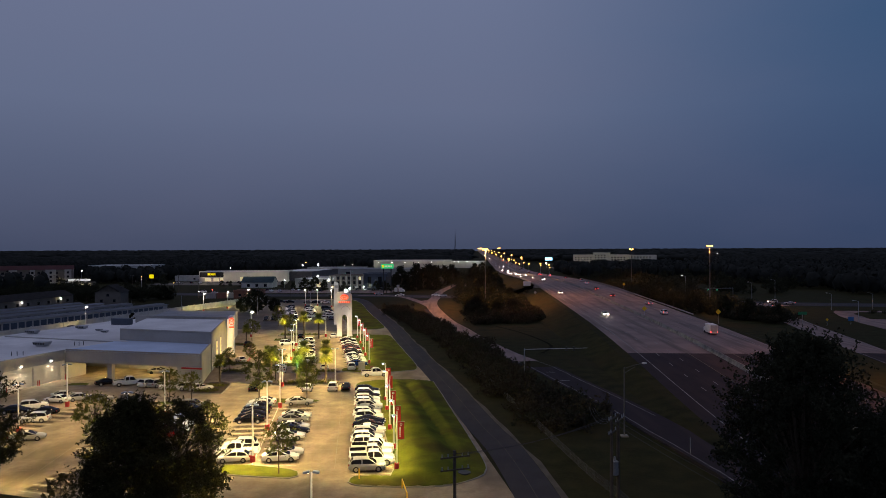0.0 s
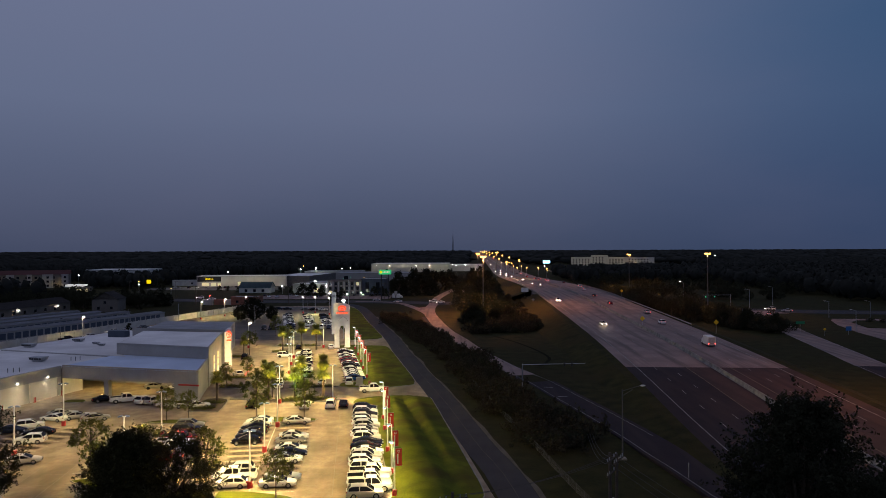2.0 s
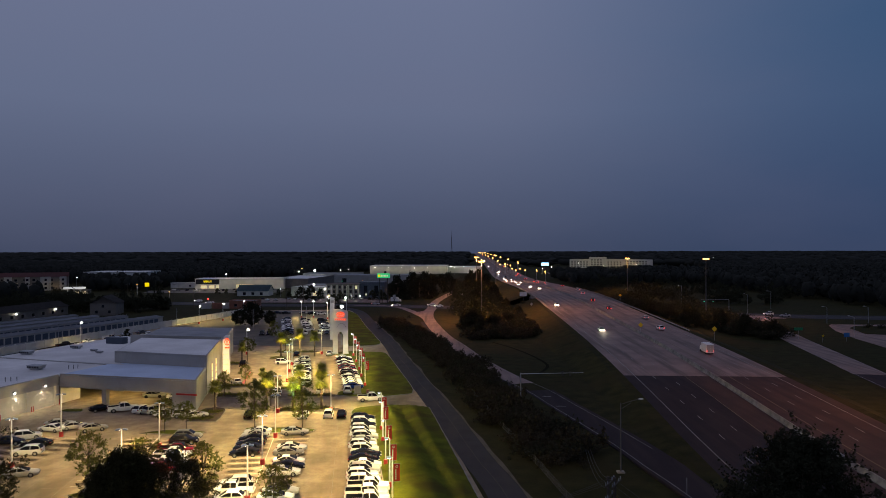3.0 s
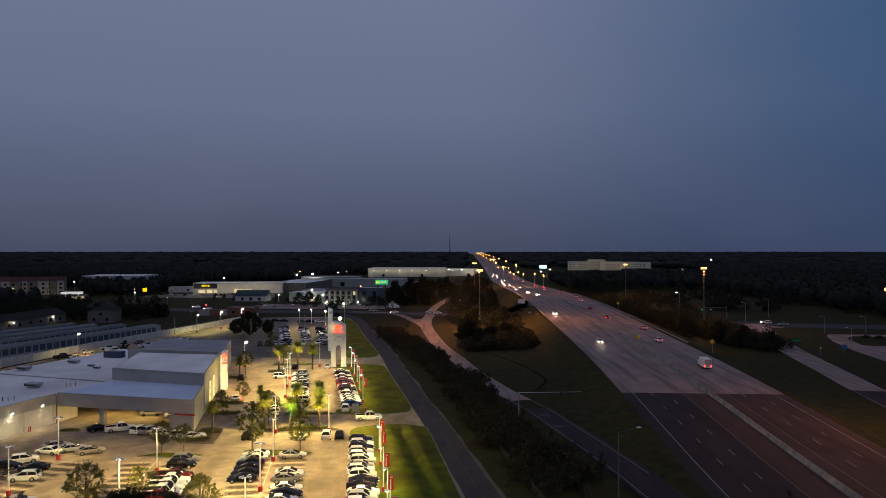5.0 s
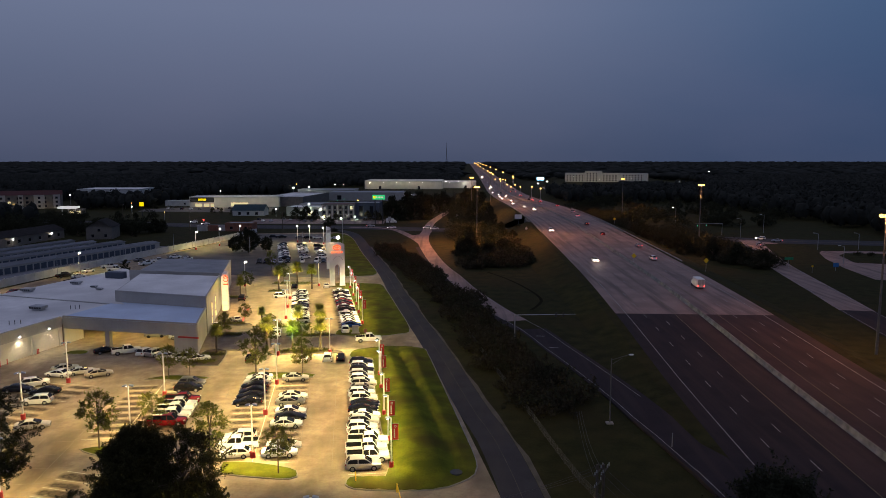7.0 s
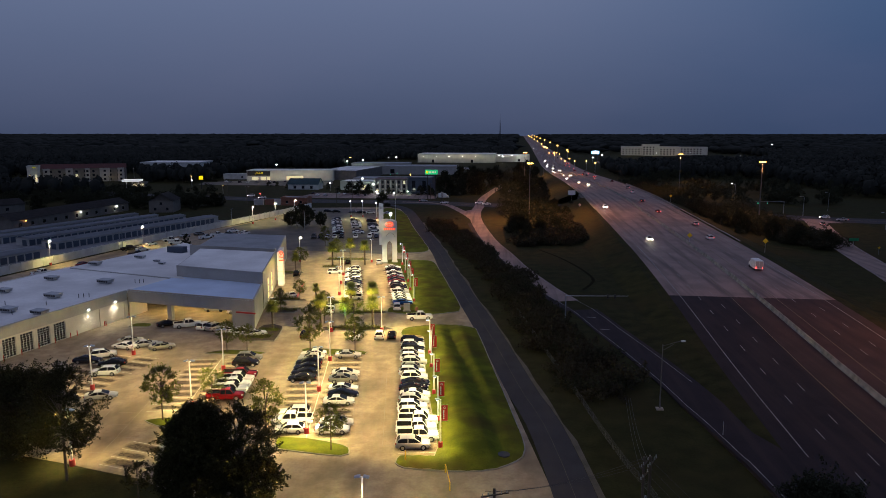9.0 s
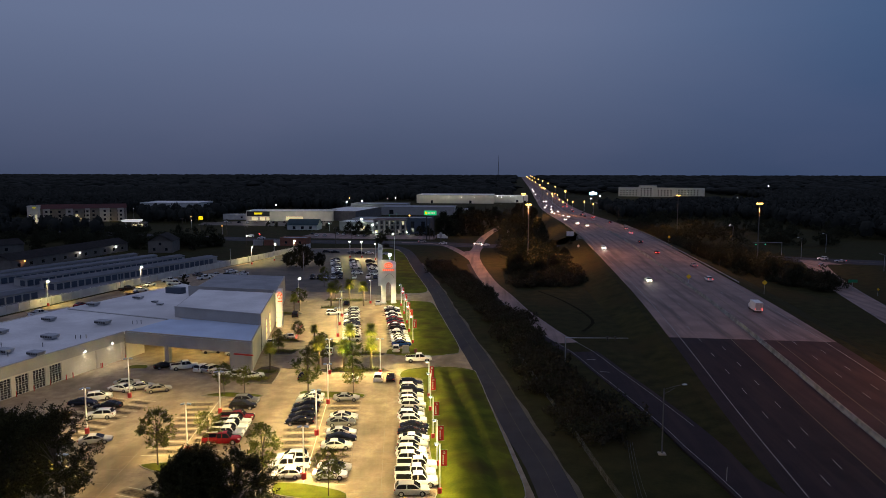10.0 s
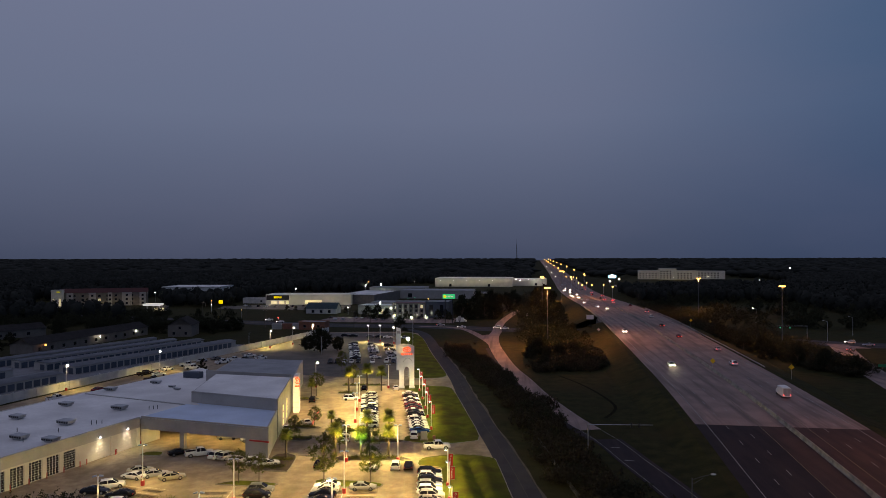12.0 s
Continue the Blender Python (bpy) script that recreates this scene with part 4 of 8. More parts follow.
for x, y, z, s in ((-106.6, 165.8, ROOF_Z, 1), (-91.5, 162.8, ROOF_Z, 1.1), (-95.0, 147.7, ROOF_Z, 1.1), (-96.6, 135.1, ROOF_Z, 1.05), (-89.2, 133.8, ROOF_Z, 1.0), (-109.1, 151.9, ROOF_Z, 1),
                   (-105.6, 183.6, ROOF_Z + 0.35, 1), (-98.6, 194.5, ROOF_Z + 0.35, 0.9), (-88.4, 186.0, ROOF_Z + 0.35, 0.55), (-91.5, 189.5, ROOF_Z + 0.35, 0.55)):
    roof_unit(x, y, z, TURN_U, s)
b = bmesh.new()
box(b, (-92.5, 205, ROOF_Z + 1.24), (5.5, 2.2, 1.8), TURN_U, 0.05)
tagged(part("roof_plant_box", b, M["shed_door"]), "pale blue plant housing on the rear roof", "air conditioner")
rng = random.Random(9)
for x, y in ((-89.5, 148.0), (-88.6, 148.4), (-87.6, 148.8), (-84.6, 163.5), (-83.7, 163.8), (-82.9, 164.2), (-101, 140.5), (-94.4, 133), (-92.4, 141)):
    b = bmesh.new()
    rod(b, (x, y, ROOF_Z), (x, y, ROOF_Z + 0.9), 0.07, n=8)
    tagged(part("vent_pipe", b, M["dark_metal"]), "thin dark vent pipe on the white roof", "vent", "roof vents")

# ---------------------------------------------------------------- lot lamps, banners, sign arch
def lot_lamp(x, y, turn, h=7.4, heads=1, lit=1.0, reach=6.0, cone=114):
    lamp = thing("lot_lamp", at(x, y, 0.02, turn), "white steel lot lamp on a red concrete base, lit", "street lamp", "lot lamps")
    b = bmesh.new()
    rod(b, (0, 0, 0), (0, 0, 0.85), 0.36, n=16)
    part("base", b, M["red"], lamp, "red painted concrete base")
    b = bmesh.new()
    rod(b, (0, 0, 0.85), (0, 0, h), 0.12, 0.09, n=10)
    part("pole", b, M["white"], lamp)
    for s in ((1,) if heads == 1 else (1, -1)):
        b = bmesh.new()
        rod(b, (0, 0, h - 0.1), (0.2 * s, 0, h), 0.045, n=6)
        part("arm", b, M["white"], lamp)
        b = bmesh.new()
        box(b, (0.48 * s, 0, h + 0.02), (0.64, 0.50, 0.2), 0, 0.05, 0, 12 * s)
        part("head", b, M["blue_head"], lamp)
        b = bmesh.new()
        box(b, (0.46 * s, 0, h - 0.055), (0.46, 0.30, 0.012))
        lens = part("lens", b, M["lamp_on"], lamp)
        # oversized glowing bulge below the lens: the lamp's glare put into a shape
        if heads == 1:
            b = bmesh.new()
            bmesh.ops.create_icosphere(b, subdivisions=2, radius=0.38, matrix=Matrix.Translation((0.46 * s, 0, h - 0.06)) @ Matrix.Diagonal((1.1, 0.9, 0.75, 1)))
            part("glare_bulge", b, M["lamp_on"], lens)
        p = lamp.matrix_basis @ Vector((0.46 * s, 0, h - 0.42))
        q = lamp.matrix_basis @ Vector((0.46 * s + reach * s, 0, 0))
        spot("lot_light", p, (q.x, q.y, 0), LOT_POWER * lit * (1.0 if heads == 1 else 0.62), WARM, cone if heads == 1 else 148, 0.9)
    return lamp


for x, y, turn, heads, lit in ((-65.0, 109.1, 200, 2, 0.36), (-67.3, 127.5, 200, 2, 0.30), (-47.2, 120.1, 190, 2, 0.85), (-25.7, 94.4, 188, 2, 1.5), (-27.9, 110.9, 188, 2, 1.05), (-29.5, 126.4, 188, 2, 1.0),
                               (-33.5, 145.6, 190, 2, 1.4), (-23.0, 146.6, 190, 2, 1.4), (-45.7, 102.7, 188, 2, 1.0), (-52.8, 82.7, 5, 2, 0.75), (-13.5, 70.1, 180, 2, 1.6),
                               (-38.9, 179.5, 190, 2, 1.35), (-41.3, 193.2, 190, 2, 1.35), (-43.0, 204.9, 190, 2, 1.35), (-38.2, 226.2, 190, 2, 1.2)):
    lot_lamp(x, y, turn, 6.2 if y < 71 else 7.4, heads, lit)
for x, y, turn, lit in ((-61.5, 226, 0, 0.5), (-68.0, 346, 262, 1.5), (-62.3, 346.5, 262, 1.5), (-54.2, 338, 262, 1.5)):
    lot_lamp(x, y, turn, 7.8, 1, lit)
for x, y, lit in ((-137.7, 214.3, 0.42), (-124.6, 248.4, 0.42), (-107.4, 318, 0.8), (-101.2, 332, 0.8), (-96.2, 348, 0.8)):
    lot_lamp(x, y, -14, 7.8, 1, lit, 0.6, 158)


def unlit_pole(x, y, h):
    lamp = thing("lamp_post", at(x, y), "slim grey lamp post, unlit", "street lamp", "unlit posts")
    b = bmesh.new()
    rod(b, (0, 0, 0), (0, 0, h), 0.1, 0.07, n=8)
    part("pole", b, M["steel"], lamp)
    b = bmesh.new()
    box(b, (0.3, 0, h), (0.8, 0.35, 0.12), 0, 0.02)
    part("head", b, M["dark_metal"], lamp)


for x, y, h in ((-130.8, 246, 7.5), (-124, 283, 7.5), (-115, 312, 7.5), (-79, 300, 7.5), (-60, 316, 8), (-50, 318, 8)):
    unlit_pole(x, y, h)


def banner_pole(x, y, turn):
    lamp = thing("banner_lamp", at(x, y, 0.15, turn), "white lot lamp on a red base with a red cloth banner", "street lamp", "banner lamps")
    b = bmesh.new()
    rod(b, (0, 0, 0), (0, 0, 0.75), 0.3, n=16)
    part("base", b, M["red"], lamp, "red painted concrete base")
    b = bmesh.new()
    rod(b, (0, 0, 0.75), (0, 0, 6.7), 0.11, 0.09, n=10)
    part("pole", b, M["white"], lamp)
    b = bmesh.new()
    box(b, (-0.42, 0, 6.75), (0.62, 0.42, 0.16), 0, 0.03)
    part("head", b, M["blue_head"], lamp)
    b = bmesh.new()
    box(b, (-0.42, 0, 6.672), (0.46, 0.3, 0.012))
    lens = part("lens", b, M["lamp_on"], lamp)
    # glowing bulge added below the flat lens for the lamp's glare
    b = bmesh.new()
    bmesh.ops.create_icosphere(b, subdivisions=2, radius=0.2, matrix=Matrix.Translation((-0.42, 0, 6.665)) @ Matrix.Diagonal((1.0, 0.75, 0.7, 1)))
    part("glare_bulge", b, M["lamp_on"], lens)
    for z in (5.9, 3.7):
        b = bmesh.new()
        rod(b, (0, 0, z), (1.0, 0, z), 0.025, n=6)
        part("banner_rod", b, M["steel"], lamp)
    b = bmesh.new()
    n = 8
    cols = [[b.verts.new((0.14 + 0.8 * i / n, 0.03 * math.sin(3.0 * i / n + z), z)) for z in (3.72, 4.4, 5.1, 5.88)] for i in range(n + 1)]
    for a, c in zip(cols, cols[1:]):
        for i in range(3):
            b.faces.new((a[i], c[i], c[i + 1], a[i + 1]))
    bmesh.ops.solidify(b, geom=b.faces[:], thickness=0.012)
    cloth = part("banner", b, M["banner_red"], lamp, "red cloth banner with a pale emblem")
    b = bmesh.new()
    for sgn in (1, -1):
        e = Vector((sgn, 0, 0))
        ellipse_ring(b, (0.54, -0.05 * sgn, 5.55), 0.17, 0.15, 0.05, e, 0.02, 16)
        for i in range(5):
            box(b, (0.42, -0.06 * sgn, 5.1 - 0.26 * i), (0.16, 0.012, 0.2))
    part("emblem", b, M["white"], cloth)
    p = lamp.matrix_basis @ Vector((-0.42, 0, 6.3))
    spot("banner_light", p, (p.x - 2.2, p.y, 0), LOT_POWER * 0.56, WARM, 134, 1.0)


for x, y in ((-6.7, 90.9), (-7.7, 99.8), (-9.1, 110.4), (-10.6, 123.5), (-11.5, 131.2)):
    banner_pole(x, y, 6)
for x, y in ((-19, 173.4), (-21.3, 185.9), (-23.1, 196.6), (-25.4, 209.4), (-27.8, 221.9)):
    banner_pole(x, y, 10)

# tall white sign arch with a red emblem
arch = thing("sign_arch", at(-32.4, 226.4, 0.15, 9), "tall white arched dealership sign with a glowing red emblem", "sign")
AW, AH = 2.35, 13.9
out = [(-AW, 0), (-AW, AH - 0.2), (-AW * 0.4, AH), (AW * 0.5, AH - 0.25), (AW, AH - 0.9), (AW, 0), (0.85, 0), (0.85, 5.2)]
arc = [(0.85 * math.cos(a), 5.2 + 1.6 * math.sin(a)) for a in [math.pi * i / 12 for i in range(1, 12)]]
ring = out + arc + [(-0.85, 5.2), (-0.85, 0)]
b = bmesh.new()
fr = [b.verts.new((x, -0.55, z)) for x, z in ring]
bk = [b.verts.new((x, 0.55, z)) for x, z in ring]
b.faces.new(fr)
b.faces.new(bk[::-1])
for i in range(len(ring)):
    j = (i + 1) % len(ring)
    b.faces.new((fr[j], fr[i], bk[i], bk[j]))
bmesh.ops.recalc_face_normals(b, faces=b.faces)
bmesh.ops.triangulate(b, faces=b.faces)
part("arch_body", b, M["white"], arch)
for x in (-1.6, 1.6):
    b = bmesh.new()
    box(b, (x, 0, 0.2), (1.75, 1.35, 0.5), 0, 0.05)
    part("plinth", b, M["white"], arch)
b = bmesh.new()
e = Vector((1, 0, 0))
ellipse_ring(b, (0, -0.58, 12.2), 1.25, 0.85, 0.22, e, 0.1)
ellipse_ring(b, (0, -0.58, 12.45), 0.85, 0.36, 0.17, e, 0.1)
ellipse_ring(b, (0, -0.58, 12.25), 0.36, 0.75, 0.16, e, 0.1)
part("emblem", b, M["logo_red"], arch, "glowing red oval emblem")
for i in range(6):
    b = bmesh.new()
    box(b, (-1.5 + 0.6 * i, -0.6, 10.7), (0.44, 0.1, 0.52))
    part("letter_bar", b, M["logo_red"], arch, "glowing red bar")
b = bmesh.new()
ellipse_ring(b, (0.3, -0.57, 3.6), 2.4, 6.0, 0.16, e, 0.05)
bmesh.ops.bisect_plane(b, geom=b.verts[:] + b.edges[:] + b.faces[:], plane_co=(0, 0, 8.2), plane_no=(0, 0, -1), clear_outer=True)
bmesh.ops.bisect_plane(b, geom=b.verts[:] + b.edges[:] + b.faces[:], plane_co=(AW - 0.05, 0, 0), plane_no=(1, 0, 0), clear_outer=True)
bmesh.ops.bisect_plane(b, geom=b.verts[:] + b.edges[:] + b.faces[:], plane_co=(-AW + 0.05, 0, 0), plane_no=(-1, 0, 0), clear_outer=True)
part("swoosh", b, M["panel"], arch, "thin grey curved line across the arch")
for s in (-1, 1):
    p = arch.matrix_basis @ Vector((4.2 * s, -8.5, 0.3))
    q = arch.matrix_basis @ Vector((0, 0, 6.5))
    spot("arch_uplight", p, q, 1100, (1.0, 0.92, 0.72), 60, 0.6, 0.2)
# flagpole, second pylon and flood lamp behind the arch
b = bmesh.new()
rod(b, (-32.1, 239, 0), (-32.1, 239, 20.5), 0.09, 0.05, n=8)
tagged(part("flagpole", b, M["white"]), "tall slim white flagpole with no flag", "flagpole")
py2 = thing("neighbour_pylon", at(-40.4, 262, 0, 8), "tall pale pylon sign of the next plot, unlit", "sign")
b = bmesh.new()
prism(b, [(-0.8, -0.5), (0.8, -0.5), (0.8, 0.5), (-0.8, 0.5)], 0, [15.6, 15.0, 15.0, 15.6])
part("pylon_body", b, M["white"], py2)
b = bmesh.new()
box(b, (0, -0.52, 13.8), (1.2, 0.06, 0.9))
part("emblem_panel", b, M["panel"], py2)
fl = thing("flood_lamp", at(-34.9, 247.6, 0), "bright white flood lamp on a post behind the sign", "street lamp")
b = bmesh.new()
rod(b, (0, 0, 0), (0, 0, 12.8), 0.12, 0.09, n=8)
part("pole", b, M["steel"], fl)
b = bmesh.new()
bmesh.ops.create_icosphere(b, subdivisions=2, radius=0.55, matrix=Matrix.Translation((0, 0, 13.1)))
part("globe", b, M["white_on"], fl)
point("flood_light", (-34.9, 246.6, 12.6), 1400, COOL, 0.4)
# small monument and posts by the drive
mon = thing("monument_sign", at(-19.6, 163.4, 0.15, 8), "small grey monument sign on the grass by the drive", "sign")
b = bmesh.new()
box(b, (0, 0, 0.95), (1.5, 0.5, 1.9), 0, 0.06)
part("slab", b, M["panel"], mon)
b = bmesh.new()
box(b, (0, 0, 0.12), (1.9, 0.8, 0.24), 0, 0.04)
part("footing", b, M["kerb"], mon)
b = bmesh.new()
box(b, (-17.4, 164.3, 0.55), (0.7, 0.5, 0.9), 8, 0.08)
tagged(part("utility_box", b, M["red_brick"]), "small rusty red utility box on the grass", "box")
b = bmesh.new()
rod(b, (-10.9, 86.6, 0.1), (-10.9, 86.6, 1.5), 0.07, n=8)
tagged(part("marker_post", b, M["yellow_sign"]), "yellow marker post on the grass corner", "post")
gate = thing("gate_arm", None, "yellow steel gate arm standing open at the drive", "gate")
b = bmesh.new()
rod(b, (-5.6, 84.0, 0), (-5.6, 84.0, 1.1), 0.09, n=8)
part("post", b, M["yellow_sign"], gate)
b = bmesh.new()
rod(b, (-5.6, 84.0, 1.05), (-4.8, 79.4, 1.0), 0.07, n=8)
part("arm", b, M["yellow_sign"], gate)
b = bmesh.new()
rod(b, (-4.8, 79.4, 0), (-4.8, 79.4, 1.1), 0.07, n=8)
part("rest_post", b, M["yellow_sign"], gate)

# ---------------------------------------------------------------- road lamps, masts, poles and signs
def high_mast(x, y, h, z=0.0, power=60000):
    mast = thing("high_mast", at(x, y, z), "tall steel high-mast lamp with a ring of orange sodium lamps", "street lamp", "high masts")
    b = bmesh.new()
    rod(b, (0, 0, 0), (0, 0, h), 0.30, 0.13, n=10)
    part("pole", b, M["mast_steel"], mast)
    b = bmesh.new()
    rod(b, (0, 0, h - 0.35), (0, 0, h - 0.15), 1.15, n=18)
    part("ring", b, M["steel"], mast)
    # lamp spheres drawn larger than the lamps, to include their glare
    for i in range(6):
        a = math.tau * i / 6
        b = bmesh.new()
        bmesh.ops.create_uvsphere(b, u_segments=10, v_segments=6, radius=0.5, matrix=Matrix.Translation((0.95 * math.cos(a), 0.95 * math.sin(a), h - 0.45)) @ Matrix.Diagonal((1, 1, 0.7, 1)))
        part("luminaire", b, M["mast_on"], mast)
    spot("mast_light", (x, y, z + h - 0.9), (x, y, 0), power, SODIUM, 162, 0.5, 1.0)


for x, y, h, pw in ((117.9, 326, 28.5, 48000), (123.2, 485, 26.6, 80000), (17.2, 330, 27.4, 165000), (22.0, 485, 27.4, 100000), (46.5, 650, 27.4, 90000)):
    high_mast(x, y, h, 0.0, pw)
high_mast(87.6, 141.7, 28.4, 1.0, 27000)
for x, y in ((80, 1021), (79, 921), (90, 1013), (90, 972), (77, 811), (75, 751), (86, 812), (85, 752), (97, 753), (100, 710), (112, 1080), (118, 1150)):
    lamp = thing("highway_lamp", at(x, y), "distant orange highway lamp on a tall post", "street lamp", "highway lamps")
    b = bmesh.new()
    rod(b, (0, 0, 0), (0, 0, 10), 0.16, 0.1, n=6)
    part("pole", b, M["steel"], lamp)
    b = bmesh.new()
    # sphere wider than a real luminaire, its glare included
    bmesh.ops.create_icosphere(b, subdivisions=1, radius=0.75, matrix=Matrix.Translation((0, 0, 10.2)))
    part("luminaire", b, M["orange_on"], lamp)
for i in range(16):
    y = 950 + 130 * i * (1 + 0.04 * i)
    x = along(HIGHWAY, y).x
    lamp = thing("highway_lamp", at(x + (44 if i % 2 else 19.0), y), "distant orange highway lamp on a tall post", "street lamp", "highway lamps")
    b = bmesh.new()
    rod(b, (0, 0, 0), (0, 0, 12), 0.18, 0.1, n=6)
    part("pole", b, M["steel"], lamp)
    b = bmesh.new()
    # the sphere grows with distance, to stand for the far lamp's glare
    bmesh.ops.create_icosphere(b, subdivisions=1, radius=0.9 + 0.0004 * y, matrix=Matrix.Translation((0, 0, 12.2)))
    part("luminaire", b, M["orange_on"], lamp)

rl = thing("road_lamp", at(25.6, 106.6), "galvanised road lamp with a long arm, unlit, beside the ramp", "street lamp")
b = bmesh.new()
rod(b, (0, 0, 0), (0, 0, 10.2), 0.12, 0.08, n=10)
part("pole", b, M["mast_steel"], rl)
b = bmesh.new()
box(b, (0, 0, 0.1), (1.1, 1.1, 0.25), 0, 0.05)
part("footing", b, M["kerb"], rl)
b = bmesh.new()
rod(b, (0, 0, 9.3), (1.6, 0.2, 10.2), 0.035, n=6)
rod(b, (0, 0, 10.0), (1.6, 0.2, 10.45), 0.035, n=6)
rod(b, (1.6, 0.2, 10.45), (2.7, 0.3, 10.7), 0.045, n=6)
part("arm", b, M["mast_steel"], rl)
b = bmesh.new()
bmesh.ops.create_uvsphere(b, u_segments=12, v_segments=8, radius=0.3, matrix=Matrix.Translation((3.05, 0.33, 10.72)) @ Matrix.Diagonal((1.35, 0.6, 0.45, 1)))
part("luminaire", b, M["white"], rl)


def post_sign(name, x, y, z, top, shape, mat, label, category, size=1.2, turn=0):
    s = thing(name, at(x, y, z, turn), label, category)
    b = bmesh.new()
    box(b, (0, 0.06, top / 2), (0.09, 0.07, top))
    part("post", b, M["steel"], s)
    b = bmesh.new()
    if shape == "diamond":
        box(b, (0, 0, top), (size, 0.05, size), 0, 0.02, 0, 45)
    else:
        box(b, (0, 0, top), (size, 0.06, size * shape), 0, 0.01)
    plate = part("plate", b, mat, s)
    return s


hz = along(wall_line, 247).z
post_sign("warning_sign", along(wall_line, 247).x, 247, hz, 3.2, "diamond", M["yellow_sign"], "yellow diamond warning sign above the median barrier", "road sign", 1.25)
post_sign("warning_sign", 88.8, 238.4, 1.4, 4.9, "diamond", M["yellow_sign"], "yellow diamond warning sign on a post by the highway", "road sign", 1.3)
post_sign("warning_sign", 92.5, 380, 4.6, 3.6, "diamond", M["yellow_sign"], "small yellow diamond warning sign by the far bank", "road sign", 1.1)
post_sign("road_sign", 43.6, 360, 2.4, 2.8, "diamond", M["steel"], "grey back of a diamond road sign on the bank", "road sign", 1.1)
post_sign("guide_sign", 44.5, 405, 0.0, 7.4, 0.62, M["white"], "pale grey back of a large guide sign by the bridge", "road sign", 4.0)
post_sign("blue_sign", 141.7, 255.3, 0, 2.2, 0.75, M["blue_sign"], "blue service sign on the grass", "road sign", 2.0)
post_sign("street_sign", 128.0, 262.0, 0, 3.6, 0.32, M["green_sign"], "green road name sign with bars for letters", "road sign", 3.2)
post_sign("warning_sign", 131.6, 252, 0, 2.3, "diamond", M["yellow_sign"], "small orange diamond road works sign", "road sign", 0.7)
post_sign("speed_sign", 12.0, 470, 0, 3.0, 1.2, M["panel"], "small pale road sign by the service road", "road sign", 1.6)
b = bmesh.new()
rod(b, (31.9, 96.6, 0.4), (31.9, 96.6, 2.4), 0.05, n=6)
tagged(part("marker_post", b, M["steel"]), "thin grey marker post at the ramp's edge", "post")
# signal arm over the ramp
sg = thing("traffic_signal", None, "long galvanised signal arm over the exit ramp seen from behind", "traffic light")
b = bmesh.new()
rod(b, (16.6, 159, 0), (16.6, 159, 5.6), 0.14, 0.11, n=8)
part("pole", b, M["steel"], sg)
b = bmesh.new()
rod(b, (16.6, 159, 5.4), (30.0, 157.5, 5.9), 0.09, 0.05, n=8)
part("arm", b, M["steel"], sg)
for x in (25.6, 27.2):
    b = bmesh.new()
    box(b, (x, 157.8, 5.7), (0.32, 0.3, 0.95), 0, 0.04)
    part("signal_head", b, M["dark_metal"], sg)


def utility_pole(x, y, h, arms, turn, transformer=False):
    u = thing("utility_pole", at(x, y, 0, turn), "weathered wooden utility pole with cross-arms and insulators", "utility pole", "utility poles")
    b = bmesh.new()
    rod(b, (0, 0, 0), (0, 0, h), 0.17, 0.12, n=10)
    part("pole", b, M["wood_pole"], u)
    for z in arms:
        b = bmesh.new()
        box(b, (0, -0.15, z), (2.5, 0.1, 0.12), 0, 0.01)
        arm = part("cross_arm", b, M["wood_pole"], u)
        for s in (-1.1, -0.6, 0.6, 1.1):
            b = bmesh.new()
            rod(b, (s, -0.15, z + 0.06), (s, -0.15, z + 0.3), 0.06, 0.04, n=8)
            part("insulator", b, M["steel"], arm)
    if transformer:
        b = bmesh.new()
        rod(b, (0.55, -0.1, h - 5.2), (0.55, -0.1, h - 4.1), 0.3, n=14)
        rod(b, (0.55, -0.1, h - 4.1), (0.55, -0.1, h - 3.75), 0.12, 0.08, n=8)
        part("transformer", b, M["steel"], u)
    return u


utility_pole(0.2, 58, 11.7, (11.2, 10.2), 20)
utility_pole(12.9, 59.0, 14.5, (14.0, 12.9), 60, True)
utility_pole(13.6, 59.7, 14.2, (13.7,), 60)
wires = bmesh.new()


def wire(p, q, sag):
    pts = [Vector(p).lerp(Vector(q), i / 14) - Vector((0, 0, sag * 4 * (i / 14) * (1 - i / 14))) for i in range(15)]
    for a, c in zip(pts, pts[1:]):
        rod(wires, a, c, 0.014, n=4, caps=False)


for o in (-1.0, 0.0, 1.0):
    wire((0.2 + o * 0.8, 58, 11.4), (12.9 + o * 0.5, 59 + o, 14.1), 0.5)
    wire((12.9 + o * 0.5, 59 + o, 14.1), (30 + o, 10, 13), 1.2)
    wire((12.9 + o * 0.5, 59 + o, 13.9), (17.5 + o * 0.3, 90, 8.0), 0.8)
tagged(part("overhead_wire", wires, M["dark_metal"]), "thin dark overhead wires between the utility poles", "wire", "", "stuff")
# low chain-link fence between frontage road and ramp
fence = thing("chain_fence", None, "low grey chain-link fence along the verge", "fence")
fl_ = smooth([(20.5, 66, 0), (18.5, 80, 0), (17.1, 86.5, 0), (15.3, 98.6, 0), (13.7, 111, 0), (10.6, 132, 0), (6.0, 165, 0)], 3.0)
for p in fl_:
    b = bmesh.new()
    rod(b, p, p + Vector((0, 0, 1.25)), 0.03, n=6)
    part("post", b, M["mast_steel"], fence)
b = bmesh.new()
for z in (0.15, 0.7, 1.2):
    for p, q in zip(fl_, fl_[1:]):
        rod(b, p + Vector((0, 0, z)), q + Vector((0, 0, z)), 0.012, n=4, caps=False)
